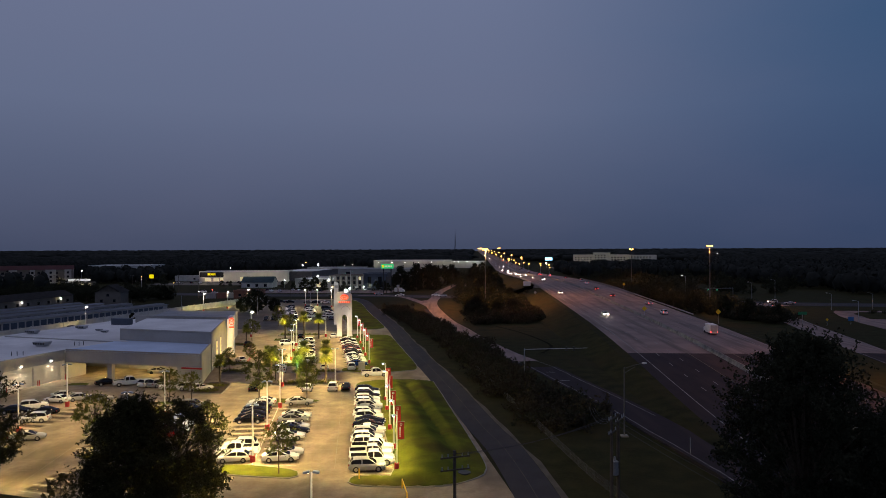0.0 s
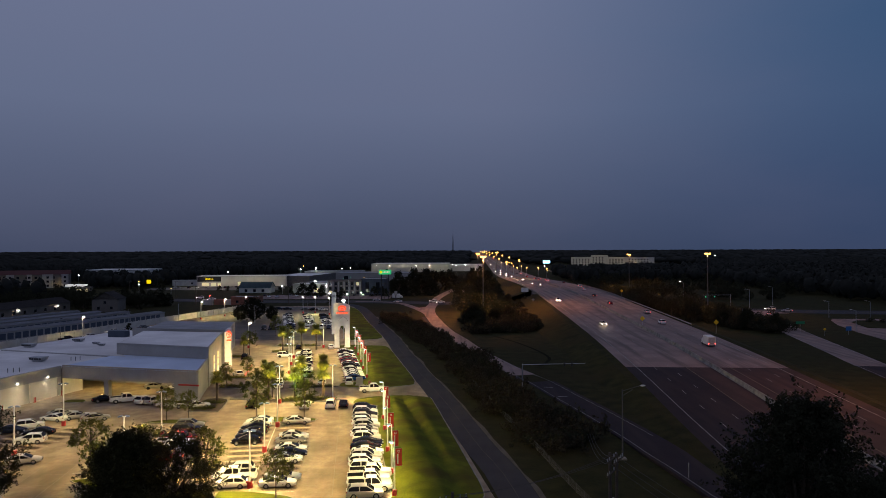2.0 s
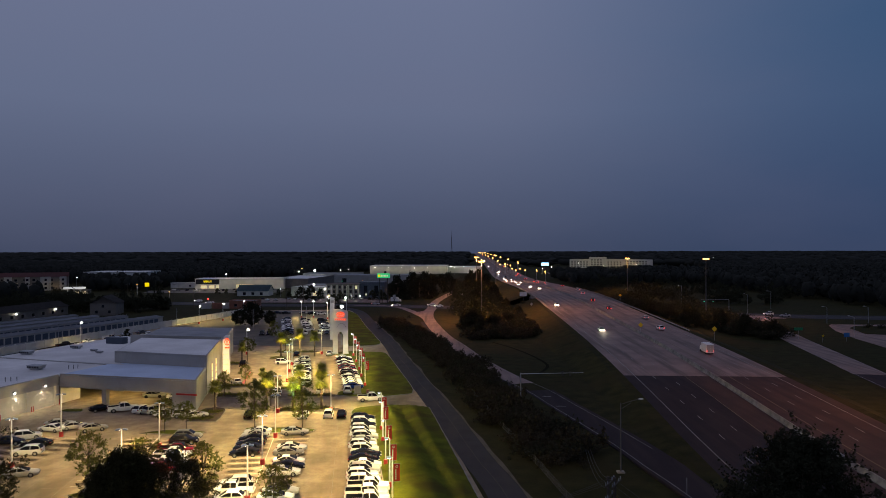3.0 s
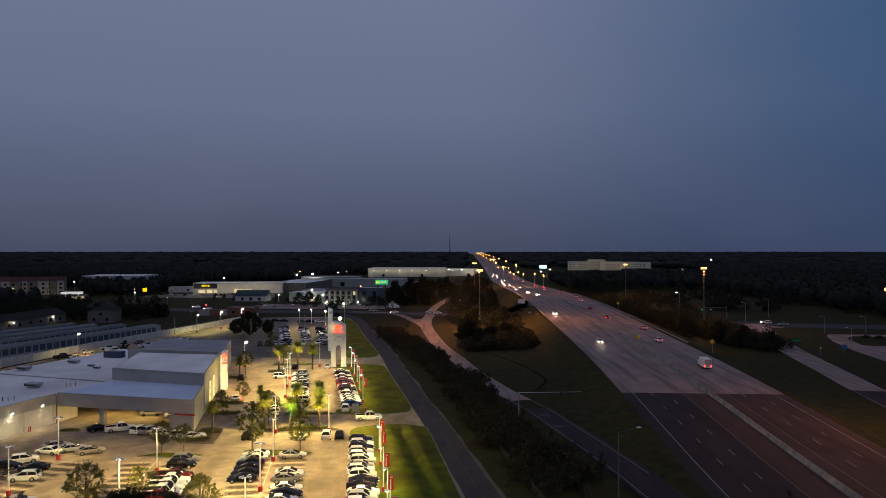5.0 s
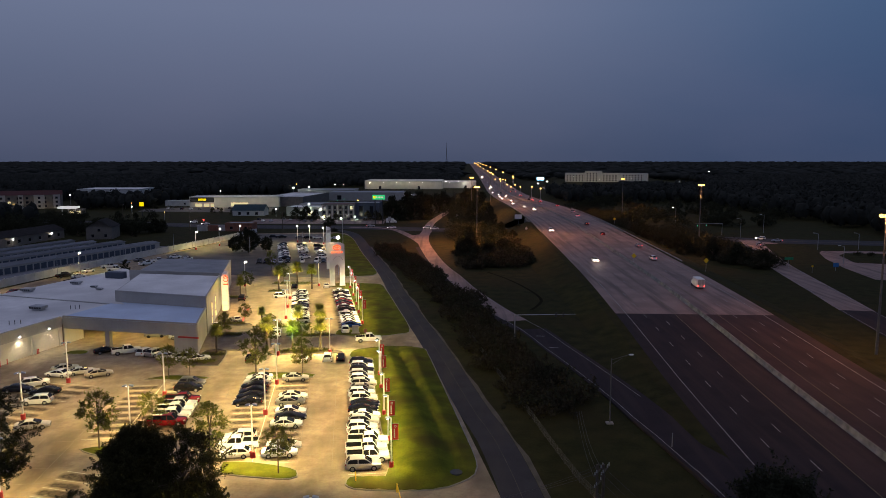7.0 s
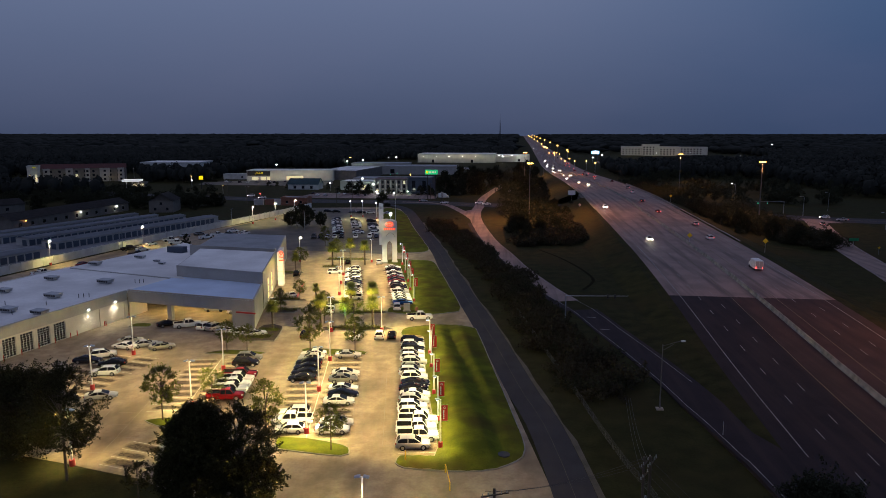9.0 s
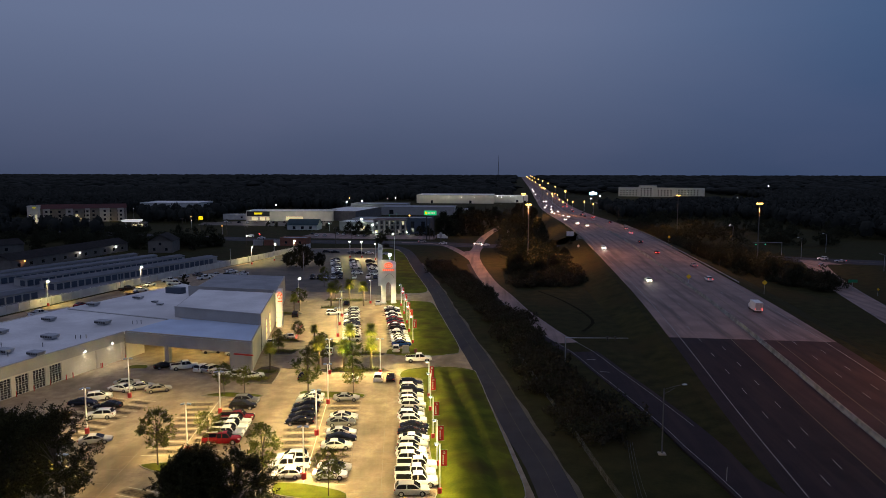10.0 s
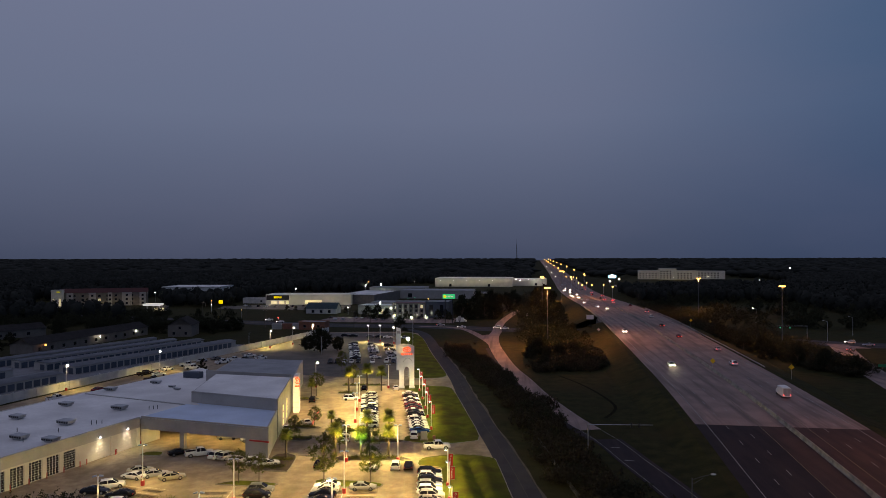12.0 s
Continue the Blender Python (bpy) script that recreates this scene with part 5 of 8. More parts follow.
for p, q in zip(fl_, fl_[1:]):
    for i in range(14):
        a = p.lerp(q, i / 14)
        rod(b, a + Vector((0, 0, 0.1)), p.lerp(q, (i + 1) / 14) + Vector((0, 0, 1.2)), 0.008, n=3, caps=False)
        rod(b, a + Vector((0, 0, 1.2)), p.lerp(q, (i + 1) / 14) + Vector((0, 0, 0.1)), 0.008, n=3, caps=False)
part("mesh", b, M["mast_steel"], fence)

# ---------------------------------------------------------------- cars
SHAPES = {
    # length, width; body stations (x, belt height, half width); cabin: rear base, rear top, front top, front base, roof height, belt height; wheel x rear/front, radius
    "sedan": (4.85, 1.84, [(-2.42, 0.62, 0.72), (-2.36, 0.88, 0.80), (-1.95, 1.02, 0.88), (-0.6, 0.97, 0.92), (0.9, 0.95, 0.92), (1.75, 0.84, 0.90), (2.25, 0.72, 0.82), (2.42, 0.52, 0.66)],
              (-2.05, -0.95, 0.12, 1.28, 1.44, 0.93), (-1.40, 1.42), 0.34),
    "suv": (4.65, 1.88, [(-2.32, 0.70, 0.78), (-2.28, 1.05, 0.86), (-1.7, 1.10, 0.92), (-0.4, 1.06, 0.94), (0.9, 1.05, 0.94), (1.6, 1.00, 0.92), (2.15, 0.88, 0.84), (2.32, 0.60, 0.70)],
            (-2.24, -1.70, 0.20, 1.18, 1.68, 1.05), (-1.38, 1.38), 0.37),
    "pickup": (5.75, 2.02, [(-0.75, 1.16, 0.97), (0.2, 1.14, 0.99), (1.25, 1.14, 0.99), (1.9, 1.10, 0.98), (2.65, 1.02, 0.93), (2.86, 0.70, 0.84)],
               (-0.74, -0.48, 0.75, 1.48, 1.90, 1.13), (-1.85, 1.80), 0.41),
    "hatch": (4.2, 1.78, [(-2.1, 0.62, 0.72), (-2.06, 0.95, 0.80), (-1.5, 1.00, 0.87), (-0.4, 0.96, 0.89), (0.85, 0.94, 0.89), (1.55, 0.86, 0.86), (1.95, 0.74, 0.78), (2.1, 0.52, 0.64)],
              (-2.02, -1.30, 0.20, 1.20, 1.48, 0.94), (-1.28, 1.30), 0.33),
}
MODELS = {}


def loft(bm_, rings):
    vs = [[bm_.verts.new(p) for p in r] for r in rings]
    n = len(vs[0])
    for a, b2 in zip(vs, vs[1:]):
        for i in range(n):
            j = (i + 1) % n
            bm_.faces.new((a[i], a[j], b2[j], b2[i]))
    bm_.faces.new(vs[0][::-1])
    bm_.faces.new(vs[-1])


def wheel_meshes(r, w):
    b = bmesh.new()
    rod(b, (0, -w / 2, 0), (0, w / 2, 0), r, n=18)
    rod(b, (0, -w / 2 + 0.05, 0.03), (0, w / 2 - 0.05, 0.03), r * 1.16, n=18)
    tyre = mesh_of("wheel", b, M["tyre"])
    b = bmesh.new()
    rod(b, (0, -w / 2 - 0.012, 0), (0, w / 2 + 0.012, 0), r * 0.62, n=10)
    return tyre, mesh_of("rim", b, M["rim"])


def car_model(kind):
    L, W, st, (rb, rt, ft, fb, zr, zb), (wr, wf), r = SHAPES[kind]
    out_ = {}
    b = bmesh.new()
    rings = []
    curve = smooth([Vector(q) for q in st], 0.28)
    for x, z, hw in curve:
        lo = 0.22 + 0.14 * max(0.0, abs(x) / (L / 2) - 0.78) / 0.22
        tuck = min(1.0, 0.25 + 3.0 * (L / 2 + 0.02 - abs(x))) if kind != "pickup" or x > 0 else 1.0
        half = [(0.0, z + 0.035), (hw * 0.52, z + 0.03), (hw * 0.82, z - 0.005), (hw * 0.95, z - 0.09), (hw, z - 0.24), (hw * 0.985, lo + 0.22), (hw * 0.93, lo + 0.06), (hw * 0.84, lo)]
        rings.append([(x, -y, zz) for y, zz in half[::-1]] + [(x, y, zz) for y, zz in half[1:]])
    loft(b, rings)
    if kind == "pickup":                                   # open bed: floor, sides and tailgate
        box(b, (-1.8, 0, 0.60), (2.15, 1.9, 0.42), 0, 0.03)
        for s in (-1, 1):
            box(b, (-1.8, 0.93 * s, 0.98), (2.15, 0.1, 0.62), 0, 0.03)
        box(b, (-2.83, 0, 0.95), (0.09, 1.86, 0.68), 0, 0.03)
        box(b, (-2.87, 0, 0.5), (0.16, 1.8, 0.22), 0, 0.04)
    bmesh.ops.recalc_face_normals(b, faces=b.faces)
    out_["body"] = b
    hb = W / 2 - 0.085
    prof_ = [(rb, zb - 0.02), (rt - 0.16, zr - 0.13), (rt + 0.12, zr - 0.035), ((rt + ft) / 2, zr), (ft - 0.05, zr - 0.03), (ft + 0.2, zr - 0.12), (fb, zb - 0.02)]
    line_ = [(q.x, q.y) for q in smooth([Vector((x, z, 0)) for x, z in prof_], 0.16)]

    def top_z(x):
        for (x0, z0), (x1, z1) in zip(line_, line_[1:]):
            if x0 <= x <= x1:
                return z0 + (z1 - z0) * (x - x0) / max(1e-6, x1 - x0)
        return zb - 0.02

    def side_y(z):
        return hb - 0.20 * max(0.0, (z - zb) / (zr - zb)) ** 1.2
    b = bmesh.new()
    rings = []
    for x, z in line_:
        w_ = side_y(z - 0.05)
        half = [(0.0, z + 0.012), (w_ * 0.55, z + 0.004), (w_ * 0.86, z - 0.02), (w_, z - 0.055 * min(1.0, (z - zb) / 0.2 + 0.1)), (hb, zb - 0.07)]
        rings.append([(x, -y, zz) for y, zz in half[::-1]] + [(x, y, zz) for y, zz in half[1:]])
    loft(b, rings)
    bmesh.ops.recalc_face_normals(b, faces=b.faces)
    out_["roof"] = b

    def sheet(rows):
        """A thin curved pane from rows of points."""
        g = bmesh.new()
        vs = [[g.verts.new(q) for q in row_] for row_ in rows]
        for a, c in zip(vs, vs[1:]):
            for i in range(len(a) - 1):
                g.faces.new((a[i], a[i + 1], c[i + 1], c[i]))
        bmesh.ops.recalc_face_normals(g, faces=g.faces)
        return g
    split = (rt + ft) / 2 + (0.10 if kind != "pickup" else 0.02)
    sides = []
    for sgn in (-1, 1):
        for x0, x1 in ((rb + 0.42 * (rt - rb) + 0.02, split - 0.05), (split + 0.05, fb - 0.22)):
            rows = []
            for k_ in range(9):
                x = x0 + (x1 - x0) * k_ / 8
                zt = max(zb + 0.03, top_z(x) - 0.10)
                rows.append([(x, sgn * (side_y(z_ - 0.02) + 0.018), z_) for z_ in (zb - 0.005, (zb + zt) / 2, zt)])
            sides.append(sheet(rows))
    out_["side_window"] = sides

    def end_glass(xa, xb):
        rows = []
        for k_ in range(6):
            x = xa + (xb - xa) * k_ / 5
            z = top_z(x)
            w_ = side_y(z) - 0.06
            rows.append([(x, y, z + dz) for y, dz in ((-w_, -0.005), (-w_ * 0.5, 0.020), (0, 0.026), (w_ * 0.5, 0.020), (w_, -0.005))])
        return sheet(rows)
    out_["windshield"] = [end_glass(ft + 0.06, fb - 0.04)]
    out_["rear_window"] = [end_glass(rb + 0.06, rt - 0.04)]
    fx, fz, fw = st[-2]
    lamps = []
    for s in (-1, 1):
        g = bmesh.new()
        box(g, (fx + 0.02, s * (fw - 0.16), fz - 0.10), (0.26, 0.34, 0.13), s * -24, 0.02)
        lamps.append(g)
    out_["headlight"] = lamps
    rx, rz, rw = (-2.86, 1.05, 0.86) if kind == "pickup" else st[1]
    lamps = []
    for s in (-1, 1):
        g = bmesh.new()
        box(g, (rx + 0.01, s * (rw - 0.12), rz - 0.12), (0.12, 0.26, 0.20 if kind != "pickup" else 0.34), 0, 0.02)
        lamps.append(g)
    out_["taillight"] = lamps
    g = bmesh.new()
    x = st[-1][0]
    box(g, (x - 0.03, 0, 0.47), (0.10, 1.05, 0.16), 0, 0.02)
    out_["grille"] = [g]
    if kind == "pickup":
        g = bmesh.new()
        box(g, (-1.79, 0, 1.20), (2.06, 1.77, 0.08), 0, 0.02)
        out_["bed_liner"] = [g]
    return out_, (wr, wf, r, W)


def joined(g, h):
    me = bpy.data.meshes.new("pane")
    h.to_mesh(me)
    h.free()
    g.from_mesh(me)
    bpy.data.meshes.remove(me)
    return g


def car(kind, paint, m, label, group="", lights="", category="car", far=False):
    """far: a car that stays distant has no separate rims and grille."""
    key = (kind, paint, lights, far)
    if key not in MODELS:
        bits, (wr, wf, r, W) = car_model(kind)
        c = thing("pickup_truck" if kind == "pickup" else kind if kind != "hatch" else "hatchback", m, label, category, group)
        part("body", bits["body"], PAINT[paint], c)
        part("roof", bits["roof"], PAINT[paint], c)
        for name, mat in (("side_window", M["glass"]), ("windshield", M["glass"]), ("rear_window", M["glass"]), ("headlight", M["head_on" if "h" in lights else "lens"]),
                          ("taillight", M["tail_on" if "t" in lights else "tail"]), ("grille", M["trim"]), ("bed_liner", M["liner"])):
            pieces = () if far and name == "grille" else bits.get(name, ())
            if far and name == "side_window":              # one band of glass a side
                pieces = [joined(pieces[0], pieces[1]), joined(pieces[2], pieces[3])]
            for g in pieces:
                part(name, g, mat, c)
        tyre, rim = wheel_meshes(r, 0.23)
        for x in (wr, wf):
            for s in (-1, 1):
                w = part("wheel", tyre, None, c)
                w.location = (x, s * (W / 2 - 0.12), r)
                if not far:
                    part("rim", rim, None, w)
        MODELS[key] = c
        return c
    c = copy_thing(MODELS[key], m)
    return tagged(c, label, category, group)


NAMES = {"sedan": "sedan", "suv": "SUV", "pickup": "pickup truck", "hatch": "hatchback"}


def park(kind, paint, x, y, turn, where="parked in a stall of the car lot", group="parked cars"):
    return car(kind, paint, at(x, y, 0.02, turn), "%s %s %s" % (paint.replace("_", " "), NAMES[kind], where), group, far=y > 160)


crng = random.Random(21)
# front row, near to far
FRONT = "suv.silver pickup.white pickup.white pickup.white suv.white suv.white suv.silver sedan.white sedan.black sedan.dark_blue suv.white suv.white hatch.grey suv.silver suv.white suv.silver suv.black suv.white suv.black".split()
for i, c in enumerate(FRONT):
    k_, p_ = c.split(".")
    back = {"pickup": 0.0, "sedan": -0.35}.get(k_, -0.5)
    park(k_, p_, -9.75 - 0.29 * i + back + 0.2 * crng.uniform(-1, 1), 90.75 + 2.63 * i, 6 + crng.uniform(-1, 1), "in the front row beside the grass strip", "front row")
# stalls right of the spine
for k_, p_, x, y in (("sedan", "white", -22.2, 94.9), ("sedan", "silver", -22.1, 97.3), ("sedan", "white", -23.5, 105.6), ("sedan", "black", -23.4, 108.4), ("sedan", "white", -23.9, 111.0), ("sedan", "grey", -24.9, 115.5),
                     ("sedan", "white", -25.0, 118.4), ("sedan", "silver", -26.6, 128.6)):
    park(k_, p_, x, y, 7, "in a stall beside the lamp row", "middle row")
for k_, p_, x, y in (("hatch", "white", -28.2, 94.6), ("pickup", "white", -28.6, 97.6), ("suv", "white", -29.0, 100.3), ("sedan", "black", -31.9, 115.5), ("sedan", "black", -32.1, 118.2), ("sedan", "dark_blue", -32.4, 121.0),
                     ("sedan", "black", -32.8, 123.8), ("sedan", "silver", -33.0, 126.4), ("sedan", "white", -33.2, 128.8)):
    park(k_, p_, x, y, 187, "in a stall beside the lamp row", "middle row")
for k_, p_, x, y in (("pickup", "red", -42.9, 116.4), ("pickup", "white", -42.6, 113.9), ("pickup", "white", -42.3, 111.4), ("pickup", "white", -42.0, 108.9), ("pickup", "red", -41.7, 106.4),
                     ("suv", "black", -44.0, 122.6), ("suv", "grey", -44.4, 125.6)):
    park(k_, p_, x, y, 7, "in the truck row", "truck row")
# workshop yard
for k_, p_, x, y, a in (("sedan", "dark_blue", -73.4, 122.4, 8), ("suv", "white", -72.3, 125.8, 30), ("suv", "white", -66.7, 116.2, 190), ("sedan", "black", -68.0, 121.0, 190), ("sedan", "champagne", -71.6, 134.8, 30), ("sedan", "white", -71.0, 131.2, 168),
                        ("sedan", "silver", -67.6, 132.8, 30), ("sedan", "champagne", -63.6, 131.4, 30), ("sedan", "silver", -61.4, 105.2, 20),
                        ("sedan", "black", -69.6, 147.6, 35), ("pickup", "white", -65.2, 147.2, 30), ("suv", "white", -60.6, 146.0, 70), ("suv", "silver", -58.4, 145.6, 65), ("sedan", "white", -55.0, 143.4, 25), ("suv", "white", -51.0, 142.2, 18),
                        ("sedan", "white", -48.6, 141.6, 28), ("sedan", "champagne", -64.5, 161.0, 10), ("sedan", "white", -58.5, 159.5, 10)):
    park(k_, p_, x, y, a, "parked in the workshop yard", "yard cars")
for k_, p_, x, y, a in (("sedan", "black", -38.0, 141.6, 95), ("sedan", "white", -27.6, 141.4, 95), ("suv", "white", -22.7, 141.8, 95), ("sedan", "black", -20.2, 142.2, 95), ("pickup", "white", -16.0, 156.9, 12),
                        ("suv", "white", -22.2, 165.6, 98), ("sedan", "silver", -28.3, 165.0, 98), ("sedan", "black", -33.2, 165.4, 98), ("pickup", "white", -37.5, 162.6, 100), ("suv", "white", -46.0, 207.0, 8),
                        ("sedan", "white", -53.4, 170.0, 100), ("suv", "black", -56.4, 203.5, 100), ("sedan", "silver", -50.6, 176.5, 120), ("sedan", "white", -35.5, 224.0, 98), ("sedan", "black", -45.2, 222.5, 98)):
    park(k_, p_, x, y, a, "parked near the planting beds", "parked cars")
TINTS = ["white", "white", "silver", "grey", "black", "black", "white", "dark_blue", "silver"]
KINDS = ["sedan", "suv", "sedan", "hatch", "suv", "sedan"]
for i in range(18):
    p_ = ("blue", "white", "white")[i] if i < 3 else "red" if i in (9, 11) else crng.choice(TINTS)
    park(crng.choice(KINDS[:3]), p_, -21.4 - 0.50 * i, 170.6 + 2.62 * i, 10 + crng.uniform(-1, 1), "in the far front row beside the banners", "far front row")
for i in range(15):
    park(crng.choice(KINDS[:3]), crng.choice(TINTS), -34.4 - 0.50 * i, 174.8 + 2.62 * i, 190 + crng.uniform(-1, 1), "in the far row along the lamps", "far row")
# rear lot beyond the arch
for x0, y0, dx, dy, n, a in ((-72, 276, 2.7, 0.3, 11, 276), (-61.8, 287, -0.80, 3.4, 14, 193), (-54.2, 290, -0.76, 3.4, 13, 13), (-46.8, 289, -0.62, 2.9, 14, 13), (-84, 366, 4.6, -1.0, 8, 10)):
    for i in range(n):
        if crng.random() < 0.66:
            park(crng.choice(KINDS), crng.choice(TINTS), x0 + dx * i, y0 + dy * i, a + crng.uniform(-2, 2), "in the rear lot", "rear lot cars")
for k_, p_, x, y, a in (("pickup", "black", -127.2, 243.5, 62), ("sedan", "white", -124.5, 254.5, 70), ("pickup", "white", -121.4, 264.4, 20), ("sedan", "silver", -120.4, 274.9, 70), ("sedan", "grey", -117.6, 281.8, 70), ("pickup", "white", -109.0, 279.1, 20), ("sedan", "white", -106.7, 290.9, 10), ("sedan", "white", -109.7, 249.3, 30), ("suv", "black", -104, 279.5, 10), ("pickup", "white", -131.3, 199.5, 70), ("pickup", "black", -118.5, 232, 40), ("sedan", "white", -122.0, 243, 30), ("sedan", "red", -127, 214, 80), ("pickup", "white", -116.5, 258, 25), ("pickup", "silver", -107.0, 247, 25),
                        ("pickup", "white", -111, 272, 60), ("sedan", "silver", -103, 262, 60), ("suv", "grey", -96, 250, 70), ("pickup", "white", -99.5, 283, 70), ("sedan", "grey", -91, 270, 70), ("sedan", "black", -140, 183, 70)):
    park(k_, p_, x, y, a, "in the back yard behind the workshop", "back yard cars")
# traffic, at rest: cars on the carriageways and the frontage road


def on_road(kind, paint, line, d, y, lights, back=False, label="on the highway"):
    p, q = along(offset(line, d), y), along(offset(line, d), y + 2)
    u = (q - p).normalized()
    m = Matrix.Translation(p + Vector((0, 0, 0.03))) @ u.to_track_quat("X", "Z").to_matrix().to_4x4()
    if back:
        m = m @ pose(0, 0, 0, 0, 0, 180)
    return car(kind, paint, m, "%s %s with lamps lit %s" % (paint, NAMES[kind], label), "traffic", lights, far=y > 400)


for d, y, k_, p_ in ((30.2, 258, "suv", "white"), (26.6, 330, "sedan", "red"), (33.6, 292, "sedan", "silver"), (26.8, 372, "sedan", "black"), (33.4, 455, "suv", "silver"), (27, 560, "sedan", "silver"), (30, 420, "suv", "white"), (33.6, 520, "sedan", "red"), (26.6, 640, "sedan", "black"), (30, 760, "suv", "white"), (33, 900, "sedan", "black"), (30, 590, "sedan", "red"), (33.4, 610, "suv", "silver"), (26.8, 615, "sedan", "black"), (30.2, 640, "sedan", "silver"), (33.4, 690, "sedan", "black"), (26.8, 720, "suv", "red"), (30.0, 830, "sedan", "silver"), (26.8, 845, "sedan", "black")):
    on_road(k_, p_, HIGHWAY, d, y, "t")
for d, y, k_, p_ in ((8.7, 255, "sedan", "silver"), (4.9, 345, "suv", "white"), (12.4, 480, "sedan", "black"), (8.7, 620, "sedan", "silver"), (4.9, 700, "suv", "white"), (12.4, 800, "sedan", "black"), (8.7, 980, "sedan", "silver")):
    c = on_road(k_, p_, HIGHWAY, d, y, "h", True)
    if y < 500:
        p = c.matrix_basis @ Vector((2.7, 0, 0.7))
        spot("headlamp_light", p, c.matrix_basis @ Vector((16, 0, 0)), 900, (1.0, 0.96, 0.88), 50, 0.8, 0.1)
for i in range(14):
    on_road("sedan", "silver", HIGHWAY, (8.7, 5.0, 12.2)[i % 3], 505 + 41 * i + 9 * (i % 4), "h", True)
for i in range(26):
    y = 1050 + 95 * i
    on_road("sedan", "silver", HIGHWAY, 8.7 if i % 2 else 5, y + 20 * (i % 3), "h", True)
    if i % 2 == 0:
        on_road("sedan", "black", HIGHWAY, 30, y + 40, "t")

# ---------------------------------------------------------------- trees, palms, bushes
def clump_points(nrng, centres, radii, per, squash=0.8, shell=0.55):
    """Points thick near the outside of a set of balls."""
    c = np.repeat(np.asarray(centres, float), per, axis=0)
    r = np.repeat(np.asarray(radii, float), per)
    d = nrng.normal(size=(len(c), 3))
    d /= np.linalg.norm(d, axis=1)[:, None]
    rad = r * (shell + (1 - shell) * nrng.random(len(c)) ** 0.6)
    return c + d * rad[:, None] * np.array([1, 1, squash])


def spray_points(nrng, centres, radii, per, axis, crown_r):
    """Leaf places along short twigs that reach up and outwards from each clump's centre."""
    k_ = 7
    c = np.repeat(np.asarray(centres, float), k_, axis=0)
    r = np.repeat(np.asarray(radii, float), k_)[:, None]
    out_ = (c - np.asarray(axis, float)) / crown_r
    out_[:, 2] = 0
    start = c + nrng.normal(size=c.shape) * r * 0.42
    d = out_ * 0.9 + np.array([0, 0, 0.55]) + nrng.normal(size=c.shape) * 0.62
    d /= np.linalg.norm(d, axis=1)[:, None]
    length = r * nrng.uniform(0.7, 1.9, (len(c), 1))
    n = max(4, per // k_)
    start, d, length, r = (np.repeat(q, n, axis=0) for q in (start, d, length, r))
    f = nrng.random((len(start), 1))
    return start + d * length * f + nrng.normal(size=start.shape) * r * (0.20 - 0.12 * f)


def leaves(name, nrng, pts, size, mat, droop=0.3):
    n = len(pts)
    u = nrng.normal(size=(n, 3))
    u[:, 2] -= droop
    u /= np.linalg.norm(u, axis=1)[:, None]
    w = np.cross(u, nrng.normal(size=(n, 3)))
    w /= np.linalg.norm(w, axis=1)[:, None]
    s = size * (0.6 + 0.8 * nrng.random(n))[:, None]
    return quads_mesh(name, pts, u * s, w * s, mat)


def tree(name, m, h, crown_r, crown_z0, seed, leaf, mat, label, clumps=26, per=170, trunk_r=0.22, lean=0.0, category="tree", shape=1.25, puff=(0.13, 0.27)):
    nrng, rg = np.random.default_rng(seed), random.Random(seed)
    t = thing(name, m, label, category)
    b = bmesh.new()
    fork = crown_z0 + (h - crown_z0) * 0.25
    rod(b, (0, 0, -0.2), (lean * 0.5, 0, fork * 0.55), trunk_r * 1.25, trunk_r * 0.9, 9)
    rod(b, (lean * 0.5, 0, fork * 0.55), (lean, 0, fork), trunk_r * 0.9, trunk_r * 0.7, 9)
    part("trunk", b, M["bark"], t)
    centres, radii = [], []
    b = bmesh.new()
    for i in range(clumps):
        f = rg.random()
        z = crown_z0 + (h - crown_z0) * (0.08 + 0.86 * f)
        prof_ = math.sin(math.pi * min(1.0, (0.16 + 0.84 * f) ** shape)) ** 0.6
        a, rr = rg.random() * math.tau, crown_r * prof_ * (0.30 + 0.72 * rg.random() ** 0.55) * rg.uniform(0.8, 1.12)
        c = Vector((lean + rr * math.cos(a), rr * math.sin(a), z))
        centres.append(c)
        radii.append(crown_r * rg.uniform(*puff))
        s = Vector((lean, 0, fork)) + Vector((0, 0, 1)) * (z - fork) * 0.35 * (1 if z > fork else 0)
        if i % 3 == 0:
            mid = s.lerp(c, 0.5) + Vector((0, 0, 0.08 * crown_r))
            rod(b, s, mid, trunk_r * 0.42, trunk_r * 0.26, 6)
            rod(b, mid, c, trunk_r * 0.26, trunk_r * 0.08, 5)
    rod(b, (lean, 0, fork), (lean, 0, h - 0.25 * crown_r), trunk_r * 0.65, trunk_r * 0.12, 7)
    part("branchwork", b, M["bark"], t)
    pts = spray_points(nrng, centres, radii, per, (lean, 0, 0), crown_r)
    part("crown", leaves("crown", nrng, pts, leaf, mat), None, t)
    return t


